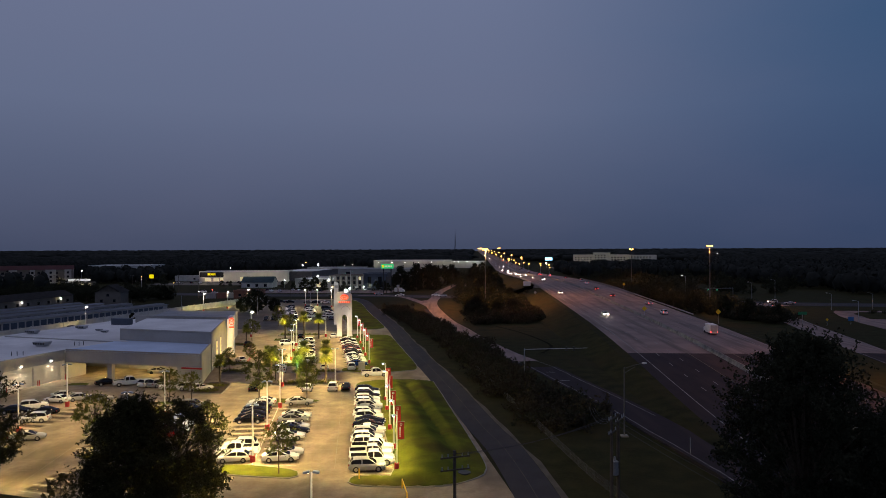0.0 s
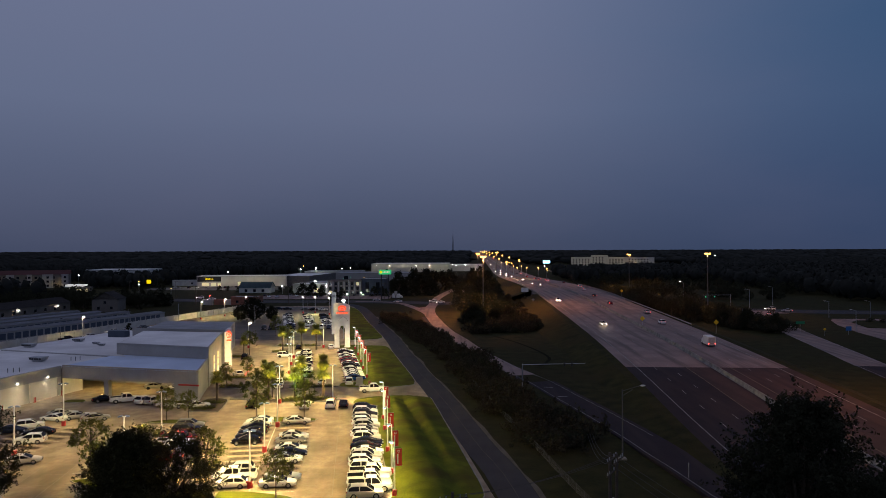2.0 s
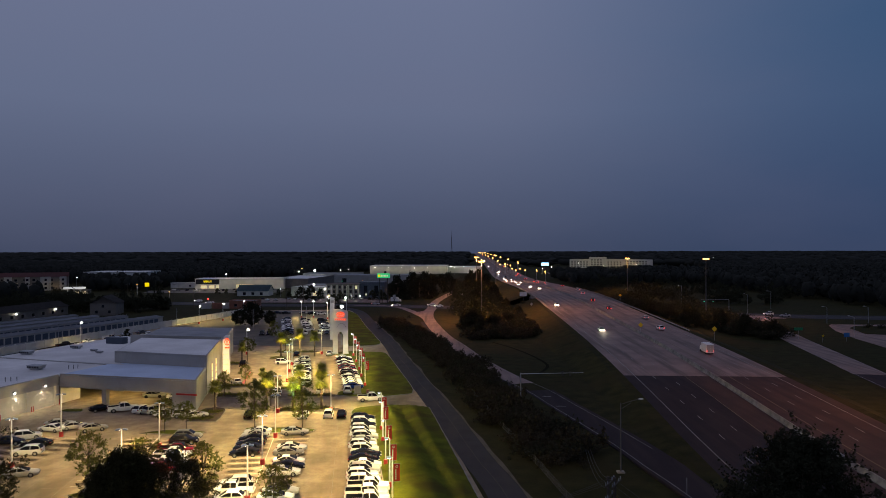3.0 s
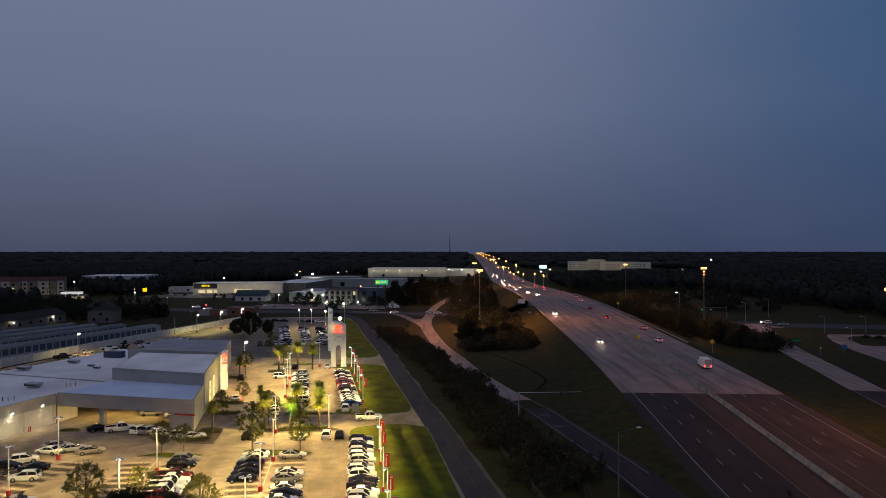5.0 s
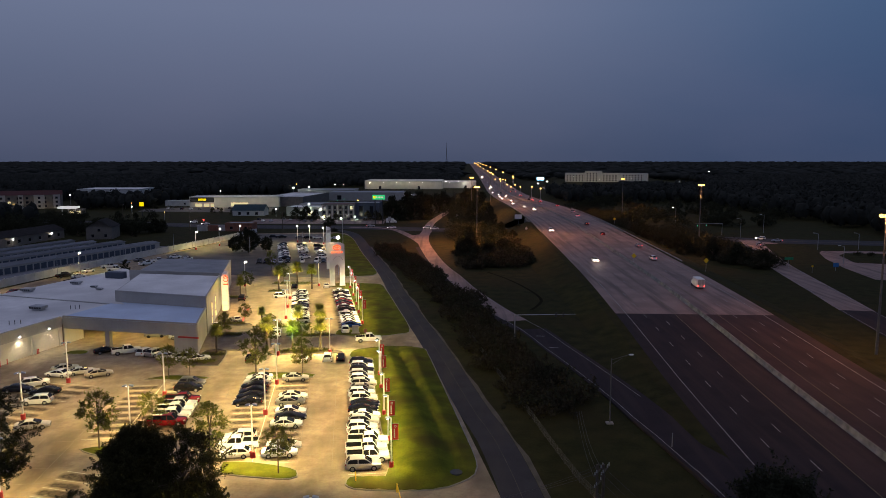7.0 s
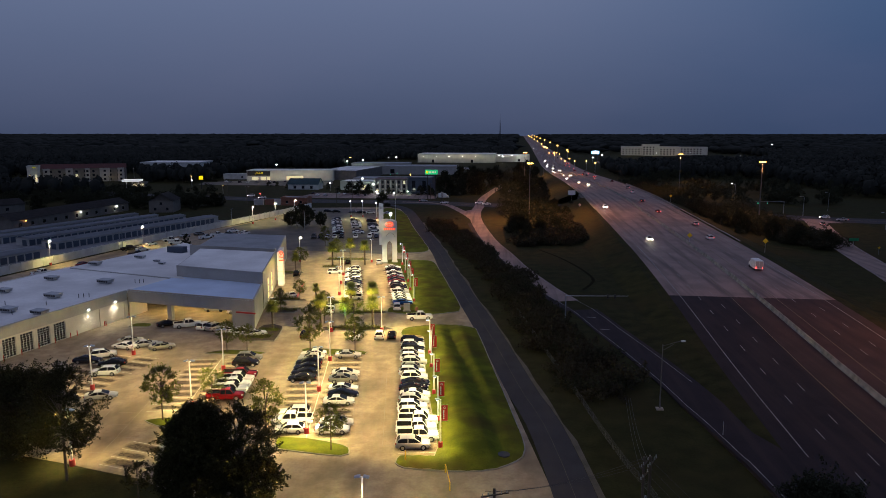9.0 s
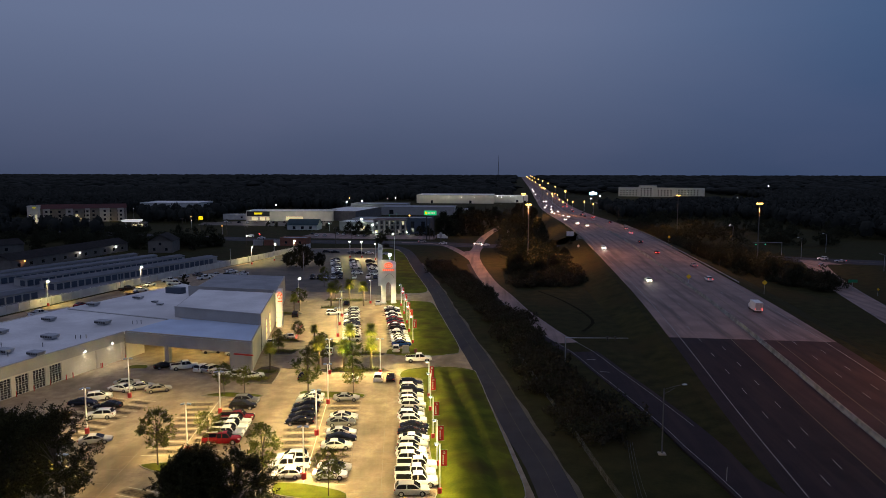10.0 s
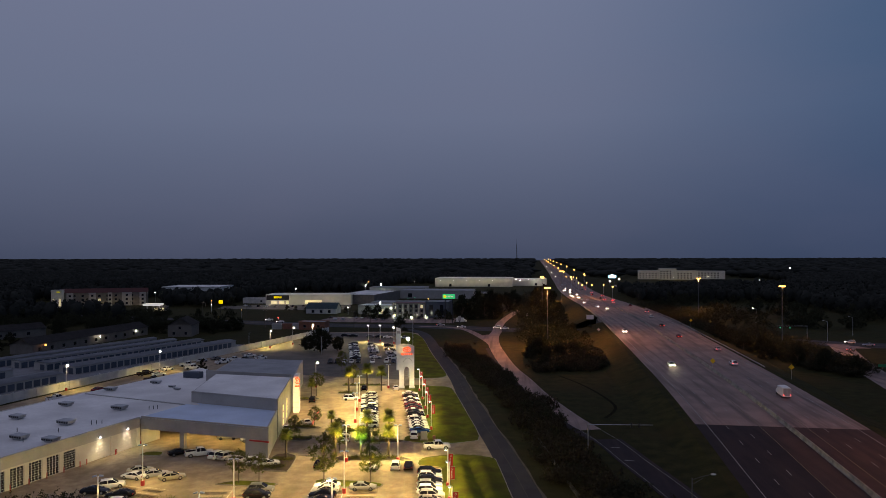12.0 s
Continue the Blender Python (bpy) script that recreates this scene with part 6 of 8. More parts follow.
# the big dark oaks in front of the lot and the tall ones beside the verge
tree("oak_tree", at(-31.9, 72.5), 12.5, 4.1, 1.2, 1, 0.10, M["leaf"], "large dense dark oak tree in front of the lot", 290, 350, 0.3, shape=1.0, puff=(0.14, 0.28))
tree("oak_tree", at(-27.3, 73.0), 12.6, 3.7, 2.6, 2, 0.095, M["leaf"], "dark oak tree with open gaps in its crown", 100, 250, 0.24, shape=1.2)
tree("oak_tree", at(-25.6, 71.6), 7.4, 3.0, 0.8, 9, 0.13, M["leaf"], "low bushy dark oak beside a taller one", 95, 200, 0.16)
tree("oak_tree", at(-61.0, 84.6), 11.6, 5.6, 0.6, 3, 0.115, M["leaf"], "large dense dark oak tree at the lot's edge", 300, 290, 0.3)
tree("oak_tree", at(-51.3, 79.0), 14.2, 4.0, 3.4, 4, 0.10, M["leaf"], "dark oak tree with an open crown and a thin trunk", 120, 230, 0.18, shape=1.2)
tree("pine_tree", at(18.1, 38.2), 23.3, 3.7, 8.5, 5, 0.085, M["leaf_dark"], "tall dense black-green tree beside the verge", 310, 290, 0.3, shape=1.8, puff=(0.15, 0.27))
tree("pine_tree", at(25.4, 39.0), 19.4, 4.3, 6.5, 6, 0.12, M["leaf_dark"], "tall dense black-green tree behind another", 280, 230, 0.3, shape=1.8, puff=(0.15, 0.27))
tree("pine_tree", at(17.2, 30.0), 15.6, 3.3, 4.0, 7, 0.12, M["leaf_dark"], "dark leafy tree below the taller ones", 170, 200, 0.24)
tree("sapling", at(-40.6, 75.4), 4.4, 1.7, 0.8, 8, 0.09, M["leaf"], "young leafy tree beside an oak", 34, 70, 0.07)
# small trees of the lot
AIRY = (0.12, 0.24)
small = [tree("lot_tree", at(-47.8, 97.4, 0.1), 8.4, 2.4, 2.4, 11, 0.095, M["leaf_light"], "young elm with a light yellow-green crown on a lot island", 74, 84, 0.10, puff=AIRY),
         tree("lot_tree", at(-31.2, 93.6, 0.1), 8.0, 2.3, 1.6, 12, 0.095, M["leaf_light"], "young elm with a light yellow-green crown on a lot island", 76, 84, 0.10, puff=AIRY),
         tree("lot_tree", at(-21.1, 89.2, 0.1), 6.4, 2.1, 2.2, 13, 0.09, M["leaf_light"], "small sparse tree on a lot island", 56, 64, 0.08, puff=AIRY)]
for k_, x, y, s, a in ((2, -42.8, 103.6, 0.95, 80), (0, -50.2, 130.0, 0.74, 40), (2, -46.2, 129.8, 0.9, 150), (1, -34.6, 132.0, 1.12, 200), (0, -25.8, 131.4, 0.85, 90), (1, -36.4, 152.0, 0.9, 20), (2, -29.4, 149.2, 1.0, 70),
                       (0, -47.6, 173.4, 0.62, 10), (1, -49.0, 161.6, 0.7, 120), (2, -57.5, 212.0, 1.1, 30), (0, -50.5, 231, 0.8, 60), (1, -60.5, 258, 0.9, 60)):
    copy_thing(small[k_], at(x, y, 0.1, a, s))


def palm(m, h, seed, label="sabal palm lit yellow from below in a planting bed"):
    nrng = np.random.default_rng(seed)
    t = thing("palm_tree", m, label, "palm tree", "palms")
    b = bmesh.new()
    rod(b, (0, 0, -0.1), (0, 0, h * 0.5), 0.24, 0.20, 10)
    rod(b, (0, 0, h * 0.5), (0, 0, h - 0.2), 0.20, 0.27, 10)
    part("trunk", b, M["bark"], t)
    b = bmesh.new()
    for i in range(76):
        a = i * 2.399
        el = 1.30 - 2.2 * (i / 76)
        ln = 1.95 + 0.45 * nrng.random()
        d = Vector((math.cos(a) * math.cos(el), math.sin(a) * math.cos(el), math.sin(el)))
        side = Vector((-math.sin(a), math.cos(a), 0))
        for j in range(-4, 5):
            tip = (d + side * 0.16 * j).normalized() * ln * (1 - 0.03 * j * j) + Vector((0, 0, -0.30 - 0.02 * j * j))
            root = Vector((0, 0, h)) + d * 0.45
            wv = side * 0.062
            b.faces.new([b.verts.new(q) for q in (root - wv * 0.3, root.lerp(Vector((0, 0, h)) + tip, 0.55) - wv + Vector((0, 0, 0.08)), Vector((0, 0, h)) + tip, root.lerp(Vector((0, 0, h)) + tip, 0.55) + wv + Vector((0, 0, 0.08)))])
    part("crown", b, M["palm"], t)
    return t


palms = [palm(at(-36.4, 148.4, 0.1), 5.9, 31), palm(at(-25.2, 148.4, 0.1), 5.7, 32)]
for i, (x, y, s) in enumerate(((-31.0, 148.0, 0.92), (-32.4, 162.0, 0.98), (-27.4, 161.6, 1.0), (-49.3, 219, 1.05), (-44.4, 223, 1.12), (-39.6, 221.5, 1.08), (-46.4, 146.6, 0.85), (-58.0, 208, 0.8), (-42.8, 170.6, 0.65))):
    copy_thing(palms[i % 2], at(x, y, 0.1, 47 * i, s))
for x, y, col, pw in ((-36.4, 146.2, WARM, 5000), (-31.0, 145.8, (0.25, 1.0, 0.4), 11000), (-25.2, 146.2, WARM, 5000), (-32.4, 159.8, WARM, 24000), (-27.4, 159.4, WARM, 24000), (-49.3, 216.6, WARM, 34000), (-44.4, 220.6, WARM, 34000), (-39.6, 219.0, WARM, 34000)):
    spot("palm_uplight", (x, y - 1.0, 0.5), (x, y + 2.2, 6.4), pw * 1.2, col, 52, 0.6, 0.1)


def bush_mesh(seed, mat, leaf=0.14, n=18, per=42, r=0.55):
    nrng = np.random.default_rng(seed)
    cs = nrng.normal(size=(n, 3)) * np.array([0.55, 0.55, 0.28])
    cs[:, 2] = np.abs(cs[:, 2]) + 0.35
    cs /= 1.2
    pts = spray_points(nrng, cs, np.full(n, r * 0.62), per, (0, 0, 0), 1.0)
    pts[:, 2] = np.abs(pts[:, 2])
    return leaves("bush", nrng, pts, leaf, mat)


BUSH = {k_: [bush_mesh(40 + 7 * i + j, M[mt], lf) for j in range(3)] for i, (k_, mt, lf) in enumerate((("hedge", "leaf_light", 0.07), ("scrub", "leaf_dark", 0.09), ("brown", "leaf_brown", 0.09)))}


def bush(kind, x, y, s, hs, label, group, z=0.0, category="bush"):
    ob = part("bush", BUSH[kind][int(abs(x * 7 + y * 3)) % 3])
    ob.matrix_basis = pose(x, y, z - 0.1, 0, 0, (x * 37 + y * 11) % 360) @ Matrix.Diagonal((s, s, hs, 1))
    return tagged(ob, label, category, group)


prng = random.Random(77)
for i in range(6):
    bush("hedge", -34.0 + 2.0 * i, 147.2 + 0.15 * i, 1.0, 1.0, "clipped round shrub in a planting bed", "bed shrubs", 0.12)
for x0, y0, dx, n in ((-43.4, 170.4, 1.5, 6), (-34, 161.9, 1.6, 6), (-50, 162.4, 1.4, 4), (-54, 173.6, 1.4, 5), (-52.4, 230, 1.7, 7), (-48.8, 140, 1.1, 4), (-48.4, 145, 1.0, 4), (-51, 217, 1.4, 3), (-61.5, 207, 1.4, 4)):
    for i in range(n):
        bush("hedge", x0 + dx * i, y0 + 0.5 * prng.uniform(-1, 1), 0.85, 0.75, "low shrub in a planting bed", "bed shrubs", 0.12)
# thick scrub between the frontage road and the ramp
scrub = smooth([(17.6, 112, 0), (16.5, 128, 0), (12.6, 146, 0), (9.5, 172, 0), (3.5, 208, 0), (-5.5, 246, 0), (-15, 285, 0), (-23, 322, 0)], 3.6)
for i, p in enumerate(scrub):
    for j in range(4):
        s = prng.uniform(1.7, 3.3) * (0.8 if j else 1)
        bush("brown" if prng.random() < 0.55 else "scrub", p.x + prng.uniform(-5.6, 5.0), p.y + prng.uniform(-2, 2), s, s * prng.uniform(0.75, 1.15), "dark wild scrub beside the frontage road", "verge scrub")
# trees round the left high mast, brush at the foot of the bank, thickets east of the highway
group_t = [tree("roadside_tree", at(13, 320), 10.0, 4.6, -1.4, 51, 0.34, M["leaf_dark"], "bushy dark roadside tree", 58, 56, 0.2, shape=0.55), tree("roadside_tree", at(26, 300), 6.5, 3.9, -1.0, 52, 0.32, M["leaf_brown"], "bushy brown-tinged roadside tree", 52, 56, 0.2, shape=0.5)]
group_t.append(tree("roadside_tree", at(11.5, 296), 8.2, 4.2, -1.8, 53, 0.26, M["leaf_dark"], "dense rounded dark tree below the highway bank", 120, 98, 0.2, shape=0.42, puff=(0.18, 0.30)))
for i, (x, y, s) in enumerate(((10.0, 304, 0.9), (21, 318, 0.6), (14.5, 284, 0.7), (20, 292, 0.8), (12.5, 268, 0.6), (27, 300, 0.7), (27, 389, 1.0), (22, 368, 0.9), (32, 374, 0.8), (36, 352, 0.55), (16, 340, 0.9), (30, 420, 1.0), (22, 445, 1.2), (32, 480, 1.1), (18, 520, 1.2), (30, 545, 1.2), (36, 600, 1.2), (24, 640, 1.3), (34, 700, 1.3), (20, 480, 1.2),
                               (-30, 470, 1.5), (-16, 480, 1.4), (-8, 500, 1.5), (-22, 505, 1.6), (-2, 530, 1.4), (-14, 545, 1.5), (4, 560, 1.4), (-60, 395, 0.8))):
    copy_thing(group_t[2 if i < 9 else 0], at(x, y, 0, 61 * i, s))


def brush_field(name, spots, seed, mat, label, category, leaf=0.30, per=44):
    """Many bushes or small trees that nobody could count, as one mesh of leaves; spots: x, y, width and height scale."""
    nrng = np.random.default_rng(seed)
    cs, rs = [], []
    for x, y, s, hs in spots:
        c = nrng.normal(size=(12, 3)) * np.array([0.42, 0.42, 0.22])
        c[:, 2] = np.abs(c[:, 2]) * 1.2 + 0.14
        cs.append(c * np.array([s, s, hs]) + np.array([x, y, 0]))
        rs.append(np.full(12, 0.30 * s))
    pts = clump_points(nrng, np.concatenate(cs), np.concatenate(rs), per, 0.85, 0.3)
    pts[:, 2] = np.maximum(pts[:, 2], 0.05)
    tagged(part(name, leaves(name, nrng, pts, leaf, mat)), label, category, "", "stuff")


banks, thick = {"brown": [], "scrub": []}, {"brown": [], "scrub": []}
for i in range(90):
    f, g_ = prng.random(), prng.random()
    s = prng.uniform(2.6, 4.6)
    banks["brown" if prng.random() < 0.55 else "scrub"].append((11 + 26 * f + prng.uniform(-1.5, 1.5), 258 + 34 * g_ + 12 * f + prng.uniform(-3, 3), s, s * prng.uniform(0.85, 1.2)))
for i in range(70):
    f = prng.random()
    s = prng.uniform(3.4, 6.4)
    thick["scrub" if prng.random() < 0.93 else "brown"].append((103 + 13 * f + prng.uniform(-6, 8), 430 - 172 * f + prng.uniform(-6, 6), s, s * prng.uniform(0.8, 1.3)))
for i in range(50):
    s = prng.uniform(3.5, 6)
    thick["scrub" if prng.random() < 0.9 else "brown"].append((104 + prng.uniform(-6, 15), 430 + 200 * prng.random(), s, s * 1.1))
for i in range(130):
    f, g_ = prng.random(), prng.random()
    s = prng.uniform(4.2, 7.2)
    thick["scrub" if prng.random() < 0.9 else "brown"].append((101 + 14 * f + 26 * g_ * (1 - 0.5 * f) + prng.uniform(-2, 2), 392 - 122 * f + prng.uniform(-8, 8) - 6 * g_, s, s * prng.uniform(0.8, 1.25)))
brng = random.Random(23)
for i in range(64):
    s = brng.uniform(2.8, 5.0)
    banks["brown" if brng.random() < 0.5 else "scrub"].append((brng.uniform(15, 36), brng.uniform(288, 338), s, s * brng.uniform(0.8, 1.2)))
for i in range(46):
    s = brng.uniform(4.6, 7.0)
    banks["scrub"].append((brng.uniform(8, 30), brng.uniform(342, 390), s, s * brng.uniform(1.1, 1.7)))
for i in range(70):
    s, y = brng.uniform(5.0, 8.0), brng.uniform(434, 700)
    banks["scrub"].append((brng.uniform(8, 30 + 0.03 * (y - 434)), y, s, s * brng.uniform(1.1, 1.8)))
for i in range(10):
    s = brng.uniform(2.4, 3.6)
    banks["scrub"].append((brng.uniform(42, 48), brng.uniform(376, 390), s, s * 1.9))
brush_field("bank_brush", banks["brown"], 71, M["leaf_brown"], "brownish wild brush below the highway bank", "brush")
brush_field("bank_scrub", banks["scrub"], 72, M["leaf_dark"], "dark wild scrub below the highway bank", "brush")
brush_field("thicket", thick["scrub"], 73, M["leaf_dark"], "dark thicket east of the highway", "thicket")
brush_field("brown_thicket", thick["brown"], 74, M["leaf_brown"], "brown brush in the thicket east of the highway", "thicket")
for i, (x, y, s) in enumerate(((104, 302, 0.75), (109, 286, 0.85), (101, 324, 0.7), (113, 272, 0.8), (119, 262, 0.7), (98, 348, 0.75), (107, 318, 0.8), (103, 365, 0.8))):
    copy_thing(group_t[0], at(x, y, 0, 77 * i, s))
erng = random.Random(19)
grove = []
for i in range(60):
    k_ = erng.uniform(4.5, 8.0)
    grove.append((erng.uniform(112, 226), erng.uniform(415, 640), k_, k_ * erng.uniform(1.4, 2.2)))
brush_field("east_grove", grove, 75, M["leaf_dark"], "dark mixed trees beyond the cross road", "woods", 0.46, 48)
wrng = random.Random(57)


def cross_y(x):
    return np.interp(x, [-700, -420, -300, -186, -105], [560, 505, 474, 444, 424])


grove = []
for i in range(84):
    x = wrng.uniform(-330, -176)
    y = wrng.uniform(385, cross_y(x) - 15) if i % 2 else wrng.uniform(372, 425)
    k_ = wrng.uniform(4.0, 7.0)
    if y < cross_y(x) - 14:
        grove.append((x, y, k_, k_ * wrng.uniform(1.2, 2.0)))
for i in range(60):
    x = wrng.uniform(-430, -236)
    k_ = wrng.uniform(3.5, 6.0)
    grove.append((x, cross_y(x) + wrng.uniform(15, 32), k_, k_ * wrng.uniform(0.9, 1.4)))
for i in range(15):
    k_ = wrng.uniform(4.2, 6.0)
    grove.append((-173 + 20 * (i / 14) + wrng.uniform(-3, 3), 384 + wrng.uniform(-4, 14), k_, k_ * wrng.uniform(2.1, 2.9)))
for i in range(10):
    k_ = wrng.uniform(3.6, 5.6)
    grove.append((-212 + 34 * (i / 9) + wrng.uniform(-3, 3), 398 + wrng.uniform(-8, 8), k_, k_ * wrng.uniform(1.8, 2.4)))
brush_field("west_grove", grove, 76, M["leaf_dark"], "dark yard trees round the apartments and along the cross road", "woods", 0.42, 44)
for i, (x, y, s) in enumerate(((-230, 352, 0.6), (-222, 372, 0.7), (-240, 366, 0.8), (-158, 372, 0.45), (-186, 372, 0.6), (-153.4, 391, 0.75), (-150, 394, 0.6), (-224, 300, 0.5), (-232, 318, 0.6), (-196, 468, 0.5), (-188, 470, 0.4), (-166, 532, 0.4), (-160, 534, 0.35), (-102, 478, 0.45), (-148, 520, 0.4), (-118, 517, 0.4), (-208, 470, 0.6),
                               (-226, 575, 0.7), (-236, 590, 0.8), (-216, 640, 0.9), (-28, 474, 1.0), (-20, 468, 0.9), (-10, 474, 1.1), (-36, 500, 0.9), (-92, 467, 0.85), (-86, 470, 0.9), (-79.5, 466, 0.7), (-66.5, 468, 0.5), (-46, 468, 0.62), (-41, 470, 0.6), (-38, 463, 0.5))):
    copy_thing(group_t[0], at(x, y, 0, 53 * i, s))
yard = tree("yard_tree", at(-81.0, 306), 10.2, 4.3, 0.4, 63, 0.2, M["leaf_dark"], "dense dark tree beside the rear lot", 90, 170, 0.2)
copy_thing(yard, at(-88.0, 311, 0, 120, 0.66))
copy_thing(yard, at(-75.0, 312, 0, 220, 0.6))
tree("conifer", at(-106.5, 243.5), 6.4, 1.5, 0.4, 61, 0.16, M["leaf_dark"], "small dark cone-shaped conifer behind the workshop", 30, 160, 0.12, shape=0.5)

# ---------------------------------------------------------------- woods to the horizon: one stuff mesh of many crowns
def hw_x(y):
    return np.interp(y, [p.y for p in HIGHWAY], [p.x for p in HIGHWAY])


def woods(name, y0, y1, step, seed, r0, r1, h0, h1, label, keep):
    nr = np.random.default_rng(seed)
    xs, ys = [], []
    y = y0
    while y < y1:
        half = 0.80 * y + 160
        n = int(2 * half / step)
        xs.append(np.linspace(-half, half, n) + nr.uniform(-0.5, 0.5, n) * step)
        ys.append(np.full(n, y) + nr.uniform(-0.5, 0.5, n) * step)
        y += step
    x, y = np.concatenate(xs), np.concatenate(ys)
    k2 = keep(x, y)
    x, y = x[k2], y[k2]
    n = len(x)
    ring_a = np.arange(7) / 7 * math.tau
    r = nr.uniform(r0, r1, n)
    h = nr.uniform(h0, h1, n)
    lay = [(0.55, 0.15), (1.0, 0.5), (0.62, 0.86)]
    V_ = np.zeros((n, 22, 3))
    for j, (rr, hh) in enumerate(lay):
        wob = nr.uniform(0.5, 1.45, (n, 7))
        V_[:, j * 7:(j + 1) * 7, 0] = x[:, None] + r[:, None] * rr * wob * np.cos(ring_a)[None]
        V_[:, j * 7:(j + 1) * 7, 1] = y[:, None] + r[:, None] * rr * wob * np.sin(ring_a)[None]
        V_[:, j * 7:(j + 1) * 7, 2] = h[:, None] * (hh + nr.uniform(-0.13, 0.13, (n, 7)))
    V_[:, 21] = np.stack([x, y, h], 1)
    quad = []
    for j in range(2):
        for i in range(7):
            quad.append((j * 7 + i, j * 7 + (i + 1) % 7, (j + 1) * 7 + (i + 1) % 7, (j + 1) * 7 + i))
    tri = [(14 + i, 14 + (i + 1) % 7, 21) for i in range(7)]
    base = (np.arange(n) * 22)[:, None, None]
    q = (np.array(quad)[None] + base).reshape(-1, 4)
    t3 = (np.array(tri)[None] + base).reshape(-1, 3)
    me = bpy.data.meshes.new(name)
    me.vertices.add(n * 22)
    me.vertices.foreach_set("co", V_.ravel())
    me.loops.add(q.size + t3.size)
    me.loops.foreach_set("vertex_index", np.concatenate([q.ravel(), t3.ravel()]))
    me.polygons.add(len(q) + len(t3))
    me.polygons.foreach_set("loop_start", np.concatenate([np.arange(0, q.size, 4), q.size + np.arange(0, t3.size, 3)]))
    me.update()
    me.materials.append(M["woods"])
    tagged(part(name, me), label, "woods", "", "stuff")
    if y0 < 1000:                                           # loose leaf clumps that break the crowns' outline
        k3 = np.flatnonzero(y < 820)
        per = 24
        c = np.repeat(np.stack([x[k3], y[k3], h[k3] * 0.55], 1), per, axis=0)
        rr, hh = np.repeat(r[k3], per), np.repeat(h[k3], per)
        d = nr.normal(size=(len(c), 3))
        d /= np.linalg.norm(d, axis=1)[:, None]
        d[:, 2] = np.abs(d[:, 2]) * 1.15 - 0.25
        pts = c + d * np.stack([rr, rr, hh * 0.47], 1) * nr.uniform(0.8, 1.22, len(c))[:, None]
        tagged(part("woods_foliage", leaves("woods_foliage", nr, pts, 1.05, M["woods"])), "leaf clumps of the dark mixed woods", "woods", "", "stuff")


def open_land(x, y):
    """Where no woods stand: the roads, the shops and the plots round them."""
    d = x - hw_x(y)
    road = (d > -38) & (d < 62)
    shops = (x > -232) & (x < 45) & (y < 760)
    homes = (x > -330) & (x < -120) & (y < 425)
    more = (x > -150) & (x < 45) & (y < 1010)
    hotel_plot = (x < -0.50 * y) & (x > -0.70 * y) & (y > 470) & (y < 625)
    store_plot = (x > -346) & (x < -254) & (y > 625) & (y < 692)
    mast_plot = (x > 95) & (x < 232) & (y < 640)
    fuel_plot = (x > -285) & (x < -225) & (y > 480) & (y < 560)
    cross = np.abs(y - np.interp(x, [-700, -420, -300, -186], [560, 505, 474, 444])) < 20
    east = (x > 95) & (x < 220) & (y < 395)
    east_plot = (x > 108) & (x < 208) & (y > 800) & (y < 1100)
    clinic = (x > 130) & (x < 420) & (y > 880) & (y < 1330) & (x < 0.37 * y)
    return ~(road | shops | homes | more | hotel_plot | store_plot | mast_plot | fuel_plot | (cross & (x < -180)) | east | east_plot | clinic)


woods("near_woods", 330, 1250, 9.6, 91, 2.8, 5.4, 10.0, 14.2, "dark mixed woods round the shops and the highway", lambda x, y: open_land(x, y) & (np.abs(x) < 0.78 * y + 60))
woods("distant_woods", 1250, 4900, 48.0, 92, 14, 26, 9, 16, "flat dark woods that run to the horizon", lambda x, y: (np.abs(x - hw_x(y) - 19) > 62) & (np.abs(x) < 0.74 * y + 60) & ~((x > 180) & (x < 410) & (y < 1310)))

